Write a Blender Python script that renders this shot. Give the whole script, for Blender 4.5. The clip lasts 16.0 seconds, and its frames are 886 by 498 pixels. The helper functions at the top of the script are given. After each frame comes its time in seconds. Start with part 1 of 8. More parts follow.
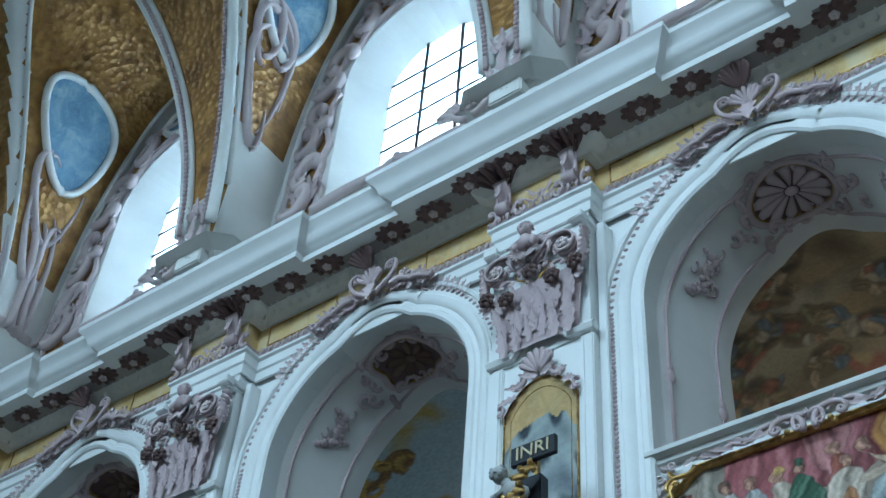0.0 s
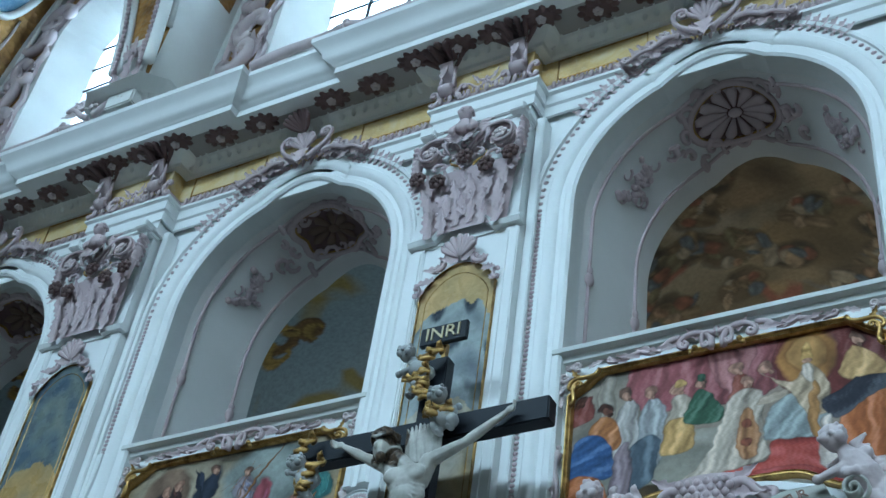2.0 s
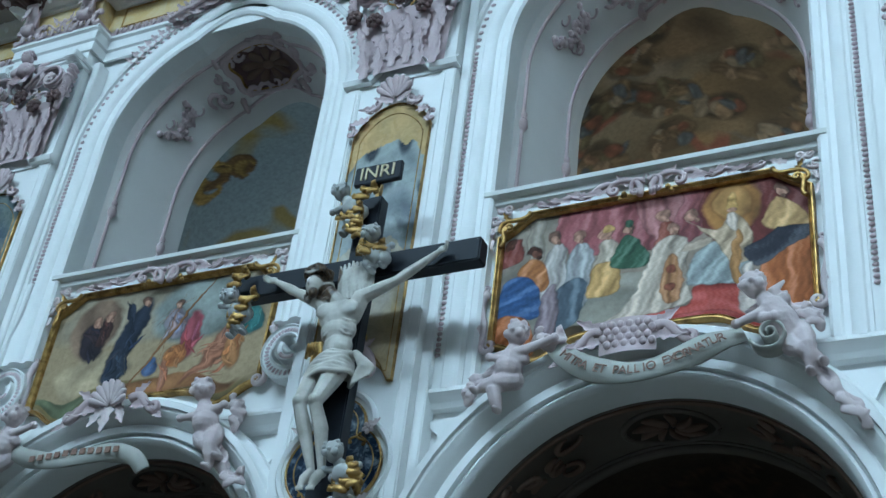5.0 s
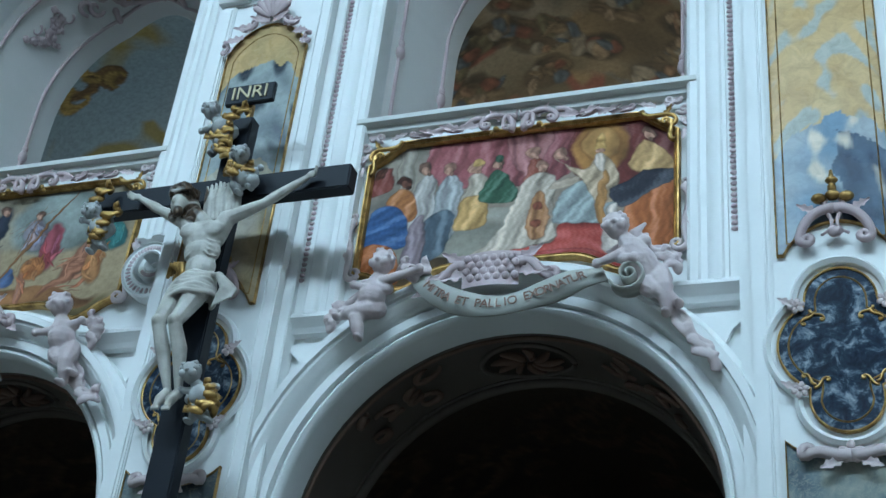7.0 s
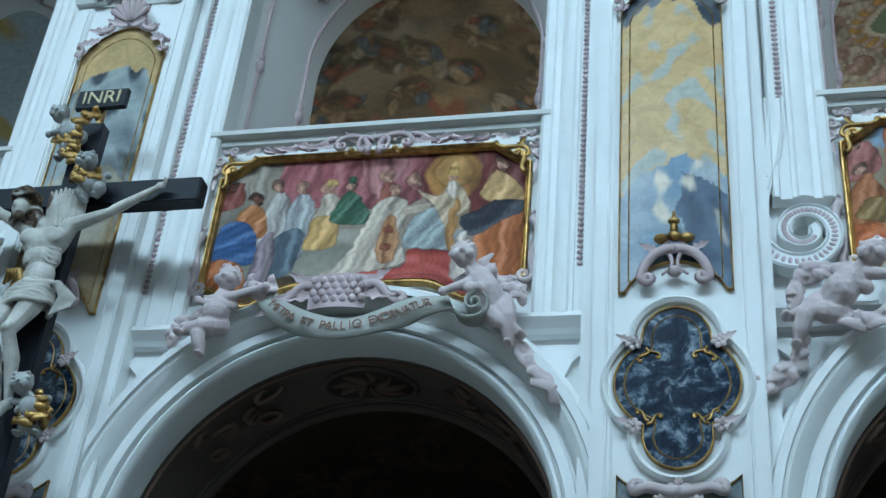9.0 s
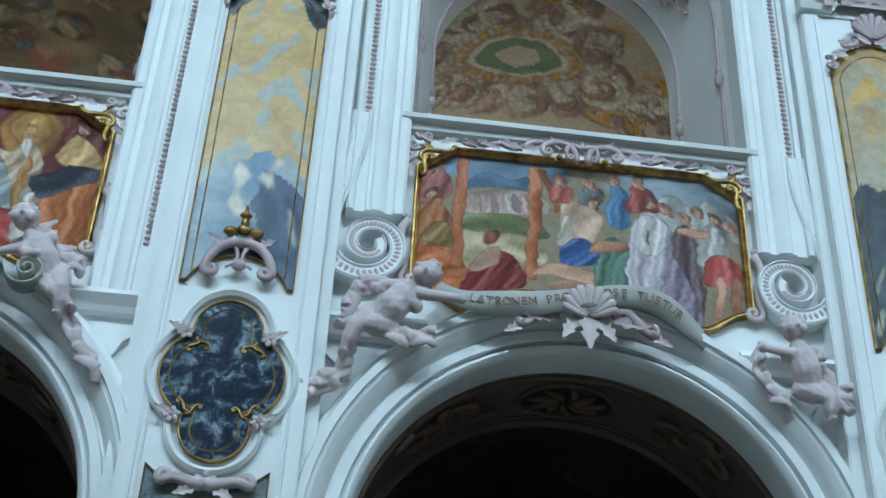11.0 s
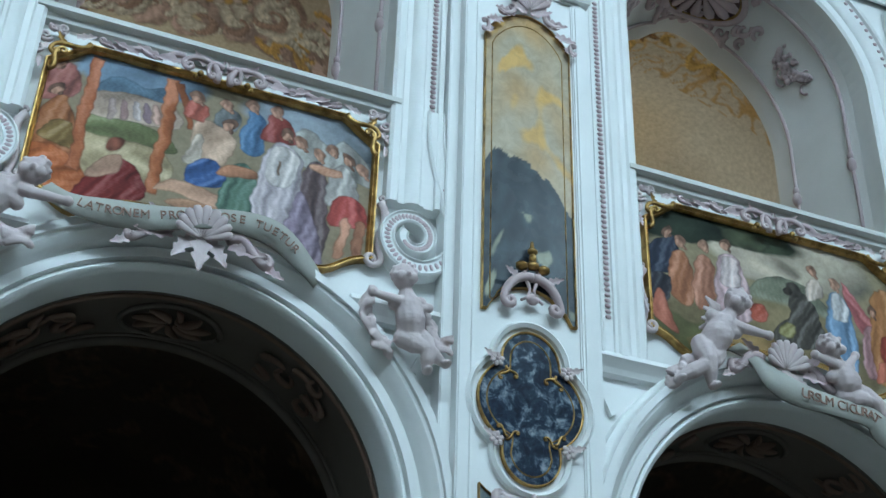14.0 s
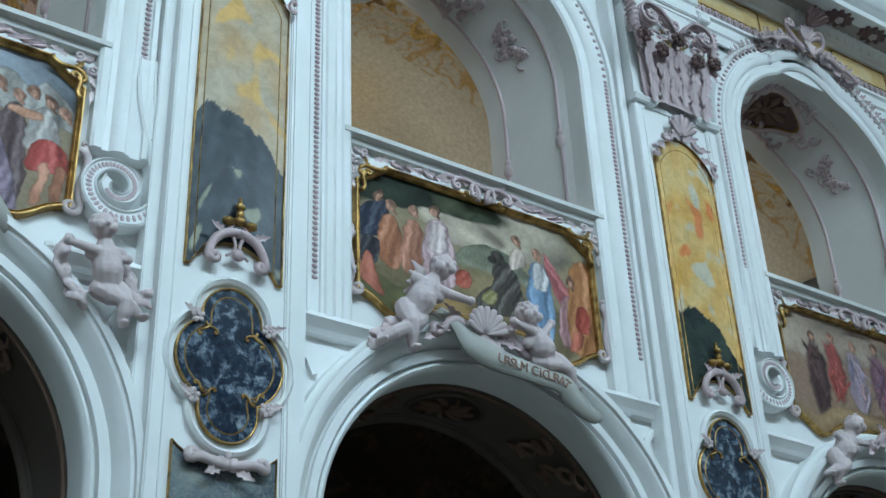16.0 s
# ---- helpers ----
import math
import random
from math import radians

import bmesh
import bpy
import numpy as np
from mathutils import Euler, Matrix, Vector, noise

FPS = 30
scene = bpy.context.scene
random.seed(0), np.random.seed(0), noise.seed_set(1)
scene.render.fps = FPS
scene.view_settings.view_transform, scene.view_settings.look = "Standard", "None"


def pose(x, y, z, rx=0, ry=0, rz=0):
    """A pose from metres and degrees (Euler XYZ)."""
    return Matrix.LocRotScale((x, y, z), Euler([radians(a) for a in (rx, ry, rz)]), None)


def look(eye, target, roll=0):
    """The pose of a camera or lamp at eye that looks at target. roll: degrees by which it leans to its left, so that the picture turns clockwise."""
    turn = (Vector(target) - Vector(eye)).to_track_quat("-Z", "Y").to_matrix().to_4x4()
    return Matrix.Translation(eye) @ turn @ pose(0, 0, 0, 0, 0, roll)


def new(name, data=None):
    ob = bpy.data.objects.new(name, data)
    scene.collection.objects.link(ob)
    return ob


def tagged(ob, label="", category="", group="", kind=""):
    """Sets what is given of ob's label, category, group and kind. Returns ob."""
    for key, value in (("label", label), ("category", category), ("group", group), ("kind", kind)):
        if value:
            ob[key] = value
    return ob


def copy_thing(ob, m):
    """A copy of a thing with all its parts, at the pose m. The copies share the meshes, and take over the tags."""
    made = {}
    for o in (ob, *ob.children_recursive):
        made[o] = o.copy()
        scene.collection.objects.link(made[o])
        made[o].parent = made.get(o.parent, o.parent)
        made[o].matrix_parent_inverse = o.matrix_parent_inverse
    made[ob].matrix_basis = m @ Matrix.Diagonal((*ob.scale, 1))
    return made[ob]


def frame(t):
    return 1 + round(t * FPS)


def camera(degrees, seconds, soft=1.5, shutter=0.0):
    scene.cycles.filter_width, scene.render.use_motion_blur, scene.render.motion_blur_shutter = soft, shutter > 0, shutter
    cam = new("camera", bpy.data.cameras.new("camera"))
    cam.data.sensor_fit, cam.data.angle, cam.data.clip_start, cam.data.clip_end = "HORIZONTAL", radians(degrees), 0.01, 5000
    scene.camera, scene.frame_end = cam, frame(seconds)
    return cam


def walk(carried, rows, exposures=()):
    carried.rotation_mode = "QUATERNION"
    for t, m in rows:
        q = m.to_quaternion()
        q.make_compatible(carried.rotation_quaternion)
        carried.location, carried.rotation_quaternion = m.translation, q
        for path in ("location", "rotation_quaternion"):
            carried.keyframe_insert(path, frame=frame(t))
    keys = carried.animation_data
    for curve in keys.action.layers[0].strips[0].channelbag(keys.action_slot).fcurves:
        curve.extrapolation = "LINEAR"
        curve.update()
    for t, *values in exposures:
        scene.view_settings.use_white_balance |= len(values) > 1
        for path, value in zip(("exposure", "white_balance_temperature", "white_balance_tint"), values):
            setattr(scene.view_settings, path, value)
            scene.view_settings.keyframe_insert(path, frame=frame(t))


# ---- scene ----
cam = camera(37.39, 16.0)
# seconds, eye in metres, turn in degrees
EXPOSURES = [(0.0, -0.14, 5170, -6), (3.2, -0.08, 5180, -6), (6.0, 0.06, 5220, -5), (12.0, 0.02, 5390, -5), (16.0, 0.11, 5560, -4)]
PATH = [
    (0.0, 4.610, -8.785, 1.555, 135.89, -3.59, 36.05),
    (0.5, 4.544, -8.752, 1.555, 134.10, -5.94, 33.65),
    (1.0, 4.512, -8.728, 1.555, 132.75, -7.25, 30.63),
    (1.5, 4.514, -8.712, 1.565, 132.61, -7.58, 29.43),
    (2.0, 4.518, -8.690, 1.578, 131.57, -7.01, 28.37),
    (2.5, 4.518, -8.693, 1.594, 129.89, -6.52, 28.49),
    (3.0, 4.520, -8.706, 1.574, 129.15, -6.52, 27.15),
    (5.5, 4.489, -8.805, 1.483, 124.01, -6.22, 23.92),
    (6.0, 4.486, -8.813, 1.488, 123.13, -6.07, 22.31),
    (6.5, 4.512, -8.803, 1.498, 122.57, -6.23, 20.66),
    (7.0, 4.550, -8.774, 1.514, 122.53, -5.67, 18.59),
    (7.5, 4.574, -8.750, 1.526, 122.79, -5.48, 15.95),
    (8.0, 4.588, -8.748, 1.537, 123.37, -5.34, 13.92),
    (8.5, 4.601, -8.775, 1.553, 123.46, -5.04, 13.14),
    (9.0, 4.645, -8.796, 1.605, 123.66, -4.80, 11.83),
    (9.5, 4.669, -8.808, 1.620, 123.97, -4.09, 5.93),
    (10.0, 4.760, -8.827, 1.626, 124.54, -3.15, 0.90),
    (12.5, 5.337, -8.837, 1.787, 122.78, -1.57, -12.87),
    (13.0, 5.414, -8.778, 1.787, 123.38, -0.03, -13.35),
    (13.5, 5.487, -8.711, 1.738, 122.88, -0.13, -17.64),
    (14.0, 5.586, -8.711, 1.706, 122.27, -1.62, -22.40),
    (14.5, 5.681, -8.714, 1.683, 122.15, -0.27, -26.27),
    (15.0, 5.745, -8.721, 1.674, 121.88, 0.62, -29.52),
    (15.5, 5.791, -8.733, 1.673, 121.96, 1.34, -32.45),
    (16.0, 5.797, -8.741, 1.672, 120.75, 2.22, -33.76),
]
walk(cam, [(t, pose(x, y, z, rx, ry, rz)) for t, x, y, z, rx, ry, rz in PATH], EXPOSURES)

# ---- daylight ----
world = bpy.data.worlds.new("world")
scene.world = world
world.use_nodes = True
wn = world.node_tree.nodes
sky = wn.new("ShaderNodeTexSky")
sky.sky_type, sky.sun_disc = "NISHITA", False
sky.sun_elevation, sky.sun_rotation = radians(38), radians(200)
world.node_tree.links.new(sky.outputs[0], wn["Background"].inputs[0])
wn["Background"].inputs[1].default_value = 0.12
SUN = new("sun", bpy.data.lights.new("sun", "SUN"))
SUN.data.energy, SUN.data.angle, SUN.data.color = 2.0, radians(3), (1.0, 0.95, 0.88)
SUN.matrix_world = look((0, 30, 30), (0, 0, 3))


def window_lamp(x, y, z, target, w, h, power, color, spread=180):
    """Sky light that enters through one window opening."""
    d = bpy.data.lights.new("window_light", "AREA")
    d.shape, d.size, d.size_y, d.energy, d.color = "RECTANGLE", w, h, power, color
    d.spread = radians(spread)
    ob = new("window_light", d)
    ob.matrix_world = look((x, y, z), target)
    return ob


COOL = (0.80, 0.91, 1.0)
for i, wx in enumerate((-8.9, -3.6, 1.6, 7.0, 12.4, 17.9)):
    window_lamp(wx, -14.9, 17.6, (wx, 0, 6.5), 2.0, 3.4, 415, COOL, 96)      # far clerestory
    window_lamp(wx, 0.75, 17.8, (wx, -6, 14.0), 1.7, 2.8, 30, COOL)      # near clerestory
    window_lamp(wx, 6.7, 11.2, (wx, 0, 11.0), 2.2, 2.4, (22, 50, 58, 74, 90, 90)[i], COOL if i in (0, 1) else (1.0, 0.88, 0.70))  # gallery windows

# ---- mesh helpers ----
class Geo:
    """Collects vertices and faces of one mesh."""

    def __init__(self, weld=False):
        self.v, self.f, self.weld = [], [], weld

    def add(self, vs, fs):
        k = len(self.v)
        self.v += [tuple(p) for p in vs]
        self.f += [tuple(i + k for i in q) for q in fs]
        return self

    def box(self, x0, x1, y0, y1, z0, z1, bev=0.0):
        if bev <= 0:
            vs = [(x, y, z) for z in (z0, z1) for y in (y0, y1) for x in (x0, x1)]
            return self.add(vs, [(0, 2, 3, 1), (4, 5, 7, 6), (0, 1, 5, 4), (2, 6, 7, 3), (0, 4, 6, 2), (1, 3, 7, 5)])
        bm = bmesh.new()
        bmesh.ops.create_cube(bm, size=1)
        for p in bm.verts:
            p.co = ((x0 + x1) / 2 + p.co.x * (x1 - x0), (y0 + y1) / 2 + p.co.y * (y1 - y0), (z0 + z1) / 2 + p.co.z * (z1 - z0))
        bmesh.ops.bevel(bm, geom=bm.edges[:], offset=bev, segments=2, affect="EDGES")
        return self.bm(bm)

    def bm(self, bm, m=None):
        bm.verts.index_update()
        vs = [(m @ p.co) if m else p.co for p in bm.verts]
        self.add([tuple(p) for p in vs], [tuple(q.index for q in f.verts) for f in bm.faces])
        bm.free()
        return self

    def geo(self, g, m):
        return self.add([tuple(m @ Vector(p)) for p in g.v], g.f)

    def sweep(self, path, profile, place, closed=False, cap=True):
        """A profile (o: to the left of the path, w: out of the plane) swept along a plane path with mitred corners."""
        n, k = len(path), len(profile)
        vs = []
        for i, (u, v) in enumerate(path):
            a = path[i - 1] if (i > 0 or closed) else None
            b = path[(i + 1) % n] if (i < n - 1 or closed) else None
            ds = []
            for p, q in ((a, (u, v)), ((u, v), b)):
                if p is not None and q is not None:
                    l = math.hypot(q[0] - p[0], q[1] - p[1]) or 1
                    ds.append(((q[0] - p[0]) / l, (q[1] - p[1]) / l))
            ns = [(-d[1], d[0]) for d in ds]
            nx, ny = sum(q[0] for q in ns) / len(ns), sum(q[1] for q in ns) / len(ns)
            l2 = max(nx * nx + ny * ny, 0.25)
            nx, ny = nx / l2, ny / l2
            vs += [place(u + nx * o, v + ny * o, w) for o, w in profile]
        fs = []
        for i in range(n if closed else n - 1):
            j = (i + 1) % n
            for q in range(k - 1):
                fs.append((i * k + q, i * k + q + 1, j * k + q + 1, j * k + q))
        if cap and not closed:
            fs += [tuple(range(k))[::-1], tuple(range((n - 1) * k, n * k))]
        return self.add(vs, fs)

    def tube(self, pts, radii, seg=7, flat=1.0, axis=(0, 1, 0)):
        """A tapered round bar along points; flat squeezes it along the axis."""
        P = [Vector(p) for p in pts]
        ax = Vector(axis)
        n = len(P)
        vs = []
        for i, p in enumerate(P):
            d = (P[min(i + 1, n - 1)] - P[max(i - 1, 0)])
            d = d.normalized() if d.length > 1e-9 else Vector((0, 0, 1))
            s = d.cross(ax)
            s = s.normalized() if s.length > 1e-4 else d.orthogonal().normalized()
            t = s.cross(d).normalized()
            r = radii[i] if hasattr(radii, "__len__") else radii
            for q in range(seg):
                a = 2 * math.pi * q / seg
                vs.append(p + s * (math.cos(a) * r) + t * (math.sin(a) * r * flat))
        fs = []
        for i in range(n - 1):
            for q in range(seg):
                r2 = (q + 1) % seg
                fs.append((i * seg + q, i * seg + r2, (i + 1) * seg + r2, (i + 1) * seg + q))
        fs += [tuple(range(seg))[::-1], tuple(range((n - 1) * seg, n * seg))]
        return self.add(vs, fs)

    def ball(self, c, r, seg=8, rings=5, m=None):
        rx, ry, rz = r if hasattr(r, "__len__") else (r, r, r)
        vs, fs = [], []
        for i in range(rings + 1):
            th = math.pi * i / rings
            for q in range(seg):
                a = 2 * math.pi * q / seg
                p = Vector((math.sin(th) * math.cos(a) * rx, math.sin(th) * math.sin(a) * ry, math.cos(th) * rz))
                vs.append(Vector(c) + (m @ p if m else p))
        for i in range(rings):
            for q in range(seg):
                r2 = (q + 1) % seg
                fs.append((i * seg + q, i * seg + r2, (i + 1) * seg + r2, (i + 1) * seg + q))
        return self.add(vs, fs)

    def grid(self, fn, nu, nv):
        vs = [fn(i / nu, j / nv) for j in range(nv + 1) for i in range(nu + 1)]
        fs = [(j * (nu + 1) + i, j * (nu + 1) + i + 1, (j + 1) * (nu + 1) + i + 1, (j + 1) * (nu + 1) + i) for j in range(nv) for i in range(nu)]
        return self.add(vs, fs)

    def poly(self, pts, y0, y1):
        """A plate in the xz plane from an outline, between two depths."""
        n = len(pts)
        vs = [(x, y0, z) for x, z in pts] + [(x, y1, z) for x, z in pts]
        fs = [tuple(range(n)), tuple(range(n, 2 * n))[::-1]] + [(i, i + n, (i + 1) % n + n, (i + 1) % n) for i in range(n)]
        return self.add(vs, fs)

    def mesh(self, name, mat, smooth=False, angle=None):
        me = bpy.data.meshes.new(name)
        me.from_pydata(self.v, [], self.f)
        bm = bmesh.new()
        bm.from_mesh(me)
        if self.weld:
            bmesh.ops.remove_doubles(bm, verts=bm.verts, dist=0.0004)
        bmesh.ops.recalc_face_normals(bm, faces=bm.faces)
        if angle:
            for e in bm.edges:
                e.smooth = len(e.link_faces) != 2 or e.calc_face_angle(9) < radians(angle)
        bm.to_mesh(me)
        bm.free()
        if smooth or angle:
            me.polygons.foreach_set("use_smooth", [True] * len(me.polygons))
        for m in (mat if isinstance(mat, (list, tuple)) else [mat]):
            me.materials.append(m)
        return me

    def ob(self, name, mat, parent=None, label="", smooth=False, angle=None):
        o = new(name, self.mesh(name, mat, smooth, angle))
        if parent is not None:
            o.parent = parent
        if label:
            o["label"] = label
        return o


def thing(name, label, category, group="", kind="", at=(0, 0, 0)):
    e = new(name)
    e.empty_display_size = 0.2
    e.location = at
    return tagged(e, label, category, group, kind)


def XZ(u, v, w):
    return (u, w, v)


def XY(u, v, w):
    return (u, v, w)


def arc(cx, cz, rx, rz, a0, a1, n):
    return [(cx + rx * math.cos(radians(a0 + (a1 - a0) * i / n)), cz + rz * math.sin(radians(a0 + (a1 - a0) * i / n))) for i in range(n + 1)]


def spiral(cx, cz, r0, turns, a0, n=26, k=0.16, hand=1):
    """Points of a volute from its rim inwards."""
    out = []
    for i in range(n + 1):
        s = i / n
        r = r0 * (k ** s)
        a = radians(a0) + hand * 2 * math.pi * turns * s
        out.append((cx + r * math.cos(a), cz + r * math.sin(a)))
    return out


def bez(p0, p1, p2, p3, n=10):
    o = []
    for i in range(n + 1):
        t = i / n
        o.append(tuple((1 - t) ** 3 * a + 3 * t * (1 - t) ** 2 * b + 3 * t * t * (1 - t) * c + t ** 3 * d for a, b, c, d in zip(p0, p1, p2, p3)))
    return o

# ---- materials ----
class Mat:
    """A small node builder round one Principled shader."""

    def __init__(self, name, color=(0.8, 0.8, 0.8), rough=0.6, metal=0.0, spec=0.5):
        self.m = bpy.data.materials.new(name)
        self.m.use_nodes = True
        self.t = self.m.node_tree
        self.n, self.l = self.t.nodes, self.t.links
        self.b = self.n["Principled BSDF"]
        self.b.inputs["Base Color"].default_value = (*color, 1)
        self.b.inputs["Roughness"].default_value = rough
        self.b.inputs["Metallic"].default_value = metal
        self.b.inputs["Specular IOR Level"].default_value = spec
        self.co = self.n.new("ShaderNodeTexCoord").outputs["Object"]

    def noise(self, scale, detail=4, rough=0.55, stretch=None, dist=0.0):
        src = self.co
        if stretch:
            mp = self.n.new("ShaderNodeMapping")
            mp.inputs["Scale"].default_value = stretch
            self.l.new(src, mp.inputs[0])
            src = mp.outputs[0]
        x = self.n.new("ShaderNodeTexNoise")
        x.inputs["Scale"].default_value, x.inputs["Detail"].default_value = scale, detail
        x.inputs["Roughness"].default_value, x.inputs["Distortion"].default_value = rough, dist
        self.l.new(src, x.inputs["Vector"])
        return x.outputs["Fac"]

    def voronoi(self, scale, feature="F1"):
        x = self.n.new("ShaderNodeTexVoronoi")
        x.feature = feature
        x.inputs["Scale"].default_value = scale
        self.l.new(self.co, x.inputs["Vector"])
        return x.outputs[0]

    def ramp(self, fac, stops):
        r = self.n.new("ShaderNodeValToRGB")
        e = r.color_ramp.elements
        while len(e) < len(stops):
            e.new(0.5)
        for q, (p, c) in zip(e, stops):
            q.position, q.color = p, (*c, 1) if len(c) == 3 else c
        self.l.new(fac, r.inputs[0])
        return r.outputs[0]

    def mix(self, a, b, fac, mode="MIX"):
        x = self.n.new("ShaderNodeMix")
        x.data_type, x.blend_type = "RGBA", mode
        for s, v in ((x.inputs[6], a), (x.inputs[7], b), (x.inputs[0], fac)):
            if hasattr(v, "is_output"):
                self.l.new(v, s)
            else:
                s.default_value = (*v, 1) if hasattr(v, "__len__") else v
        return x.outputs[2]

    def attr(self, name):
        a = self.n.new("ShaderNodeVertexColor")
        a.layer_name = name
        return a.outputs[0]

    def color(self, s):
        self.l.new(s, self.b.inputs["Base Color"])
        return self

    def rough(self, s, lo, hi):
        r = self.n.new("ShaderNodeMapRange")
        r.inputs[3].default_value, r.inputs[4].default_value = lo, hi
        self.l.new(s, r.inputs[0])
        self.l.new(r.outputs[0], self.b.inputs["Roughness"])
        return self

    def bump(self, s, strength=0.2, dist=0.01):
        x = self.n.new("ShaderNodeBump")
        x.inputs["Strength"].default_value, x.inputs["Distance"].default_value = strength, dist
        self.l.new(s, x.inputs["Height"])
        self.l.new(x.outputs[0], self.b.inputs["Normal"])
        return self


def plaster(name, a, b, bumps=0.12):
    m = Mat(name, a, 0.7, spec=0.3)
    s, g = m.noise(0.9, 5, 0.6), m.noise(38, 3)
    m.color(m.mix(m.ramp(s, [(0.3, b), (0.62, a)]), m.ramp(g, [(0.3, tuple(c * 0.95 for c in a)), (0.7, a)]), 0.35))
    m.bump(g, bumps, 0.004)
    return m.m


WHITE = plaster("white_limewash", (0.80, 0.80, 0.79), (0.70, 0.70, 0.68))
VAULTW = plaster("vault_plaster", (0.78, 0.77, 0.74), (0.66, 0.64, 0.61))
GREYW = plaster("gallery_plaster", (0.74, 0.715, 0.69), (0.65, 0.62, 0.59))
STUCCO = plaster("mauve_stucco", (0.55, 0.44, 0.445), (0.38, 0.295, 0.30), 0.6)
PALEST = plaster("pale_stucco", (0.60, 0.505, 0.50), (0.45, 0.37, 0.37), 0.5)
DARKST = plaster("brown_stucco", (0.17, 0.105, 0.10), (0.09, 0.06, 0.055), 0.5)
# light grey cornice underside, darkened to hold the shade below it
SOFFIT_SHADED = plaster("shaded_grey_soffit", (0.34, 0.315, 0.30), (0.25, 0.23, 0.22), 0.3)
# near-black plaster: the shade deep in the aisle is put into the colour
AISLE_SHADED = plaster("shaded_aisle_plaster", (0.050, 0.038, 0.028), (0.026, 0.02, 0.015), 0.2)
# beige plaster darkened so the shade under the aisle arches is in its colour
ARCHIN_SHADED = plaster("shaded_beige_arch_plaster", (0.135, 0.112, 0.092), (0.095, 0.077, 0.062), 0.25)
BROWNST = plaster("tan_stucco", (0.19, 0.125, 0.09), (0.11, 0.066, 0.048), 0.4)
STONEF = plaster("floor_stone", (0.32, 0.29, 0.25), (0.24, 0.22, 0.19), 0.2)


def gilt(name, a, b, rough):
    m = Mat(name, a, rough, 0.85)
    s = m.noise(9, 5)
    m.color(m.ramp(s, [(0.32, b), (0.6, a)]))
    m.rough(m.noise(25), rough - 0.1, rough + 0.2)
    m.bump(m.noise(60, 2), 0.25, 0.004)
    return m.m


GOLD = gilt("gilding", (0.47, 0.30, 0.10), (0.15, 0.085, 0.025), 0.40)


def scagliola(name, a, b, c, gloss=0.14, scale=2.4):
    """Polished stucco marble with clouds and veins."""
    m = Mat(name, a, gloss)
    base = m.ramp(m.noise(scale, 6, 0.62, dist=0.6), [(0.33, b), (0.5, a), (0.66, c)])
    v = m.ramp(m.noise(scale * 2.6, 7, 0.7, dist=1.6), [(0.48, (0, 0, 0)), (0.5, (1, 1, 1)), (0.53, (0, 0, 0))])
    m.color(m.mix(base, c, m.ramp(v, [(0.2, (0, 0, 0)), (1.0, (0.7, 0.7, 0.7))])))
    m.rough(m.noise(6), gloss, gloss + 0.16)
    return m.m


FRIEZE = scagliola("yellow_scagliola", (0.58, 0.41, 0.16), (0.42, 0.28, 0.11), (0.62, 0.52, 0.32), 0.42, 1.6)
NAVY = Mat("blue_scagliola", (0.03, 0.04, 0.06), 0.12)
NAVY.color(NAVY.ramp(NAVY.noise(7.5, 8, 0.7, dist=0.5), [(0.40, (0.008, 0.013, 0.026)), (0.51, (0.020, 0.032, 0.055)), (0.57, (0.10, 0.13, 0.17)), (0.66, (0.30, 0.33, 0.37))]))
NAVY = NAVY.m
MOSAIC = Mat("gold_ground", (0.50, 0.32, 0.10), 0.42, 0.35)
MOSAIC.color(MOSAIC.ramp(MOSAIC.noise(3, 5), [(0.3, (0.17, 0.078, 0.015)), (0.65, (0.36, 0.19, 0.045))]))
MOSAIC.bump(MOSAIC.voronoi(9), 0.9, 0.03)
MOSAIC = MOSAIC.m
BLACKW = Mat("black_painted_wood", (0.010, 0.012, 0.018), 0.5, spec=0.22)
BLACKW.bump(BLACKW.noise(14, 4, stretch=(1, 1, 6)), 0.15, 0.004)
BLACKW = BLACKW.m
CORPUS = Mat("painted_figure", (0.6, 0.57, 0.51), 0.5, spec=0.3)
hair = None
for centre, r in (((-1.08, -0.90, 7.76), 0.175), ((-0.98, -0.89, 7.50), 0.105), ((-1.155, -0.93, 7.50), 0.06), ((-1.06, -1.01, 7.46), 0.062)):
    vd = CORPUS.n.new("ShaderNodeVectorMath")
    vd.operation = "DISTANCE"
    vd.inputs[1].default_value = centre
    CORPUS.l.new(CORPUS.co, vd.inputs[0])
    q = CORPUS.n.new("ShaderNodeMath")
    q.operation = "SUBTRACT"
    q.inputs[1].default_value = r - 0.5
    CORPUS.l.new(vd.outputs["Value"], q.inputs[0])
    if hair is not None:
        m = CORPUS.n.new("ShaderNodeMath")
        m.operation = "MINIMUM"
        CORPUS.l.new(hair, m.inputs[0])
        CORPUS.l.new(q.outputs[0], m.inputs[1])
        q = m
    hair = q.outputs[0]
CORPUS.color(CORPUS.mix(CORPUS.ramp(CORPUS.noise(6, 5), [(0.3, (0.37, 0.345, 0.30)), (0.6, (0.54, 0.515, 0.465))]), CORPUS.ramp(CORPUS.noise(40, 3), [(0.35, (0.03, 0.02, 0.015)), (0.7, (0.13, 0.085, 0.05))]), CORPUS.ramp(hair, [(0.495, (1, 1, 1)), (0.51, (0, 0, 0))])))
CORPUS.rough(CORPUS.noise(12), 0.28, 0.5)
CORPUS = CORPUS.m
SILVER = plaster("silvered_carving", (0.42, 0.42, 0.41), (0.22, 0.21, 0.20), 0.3)
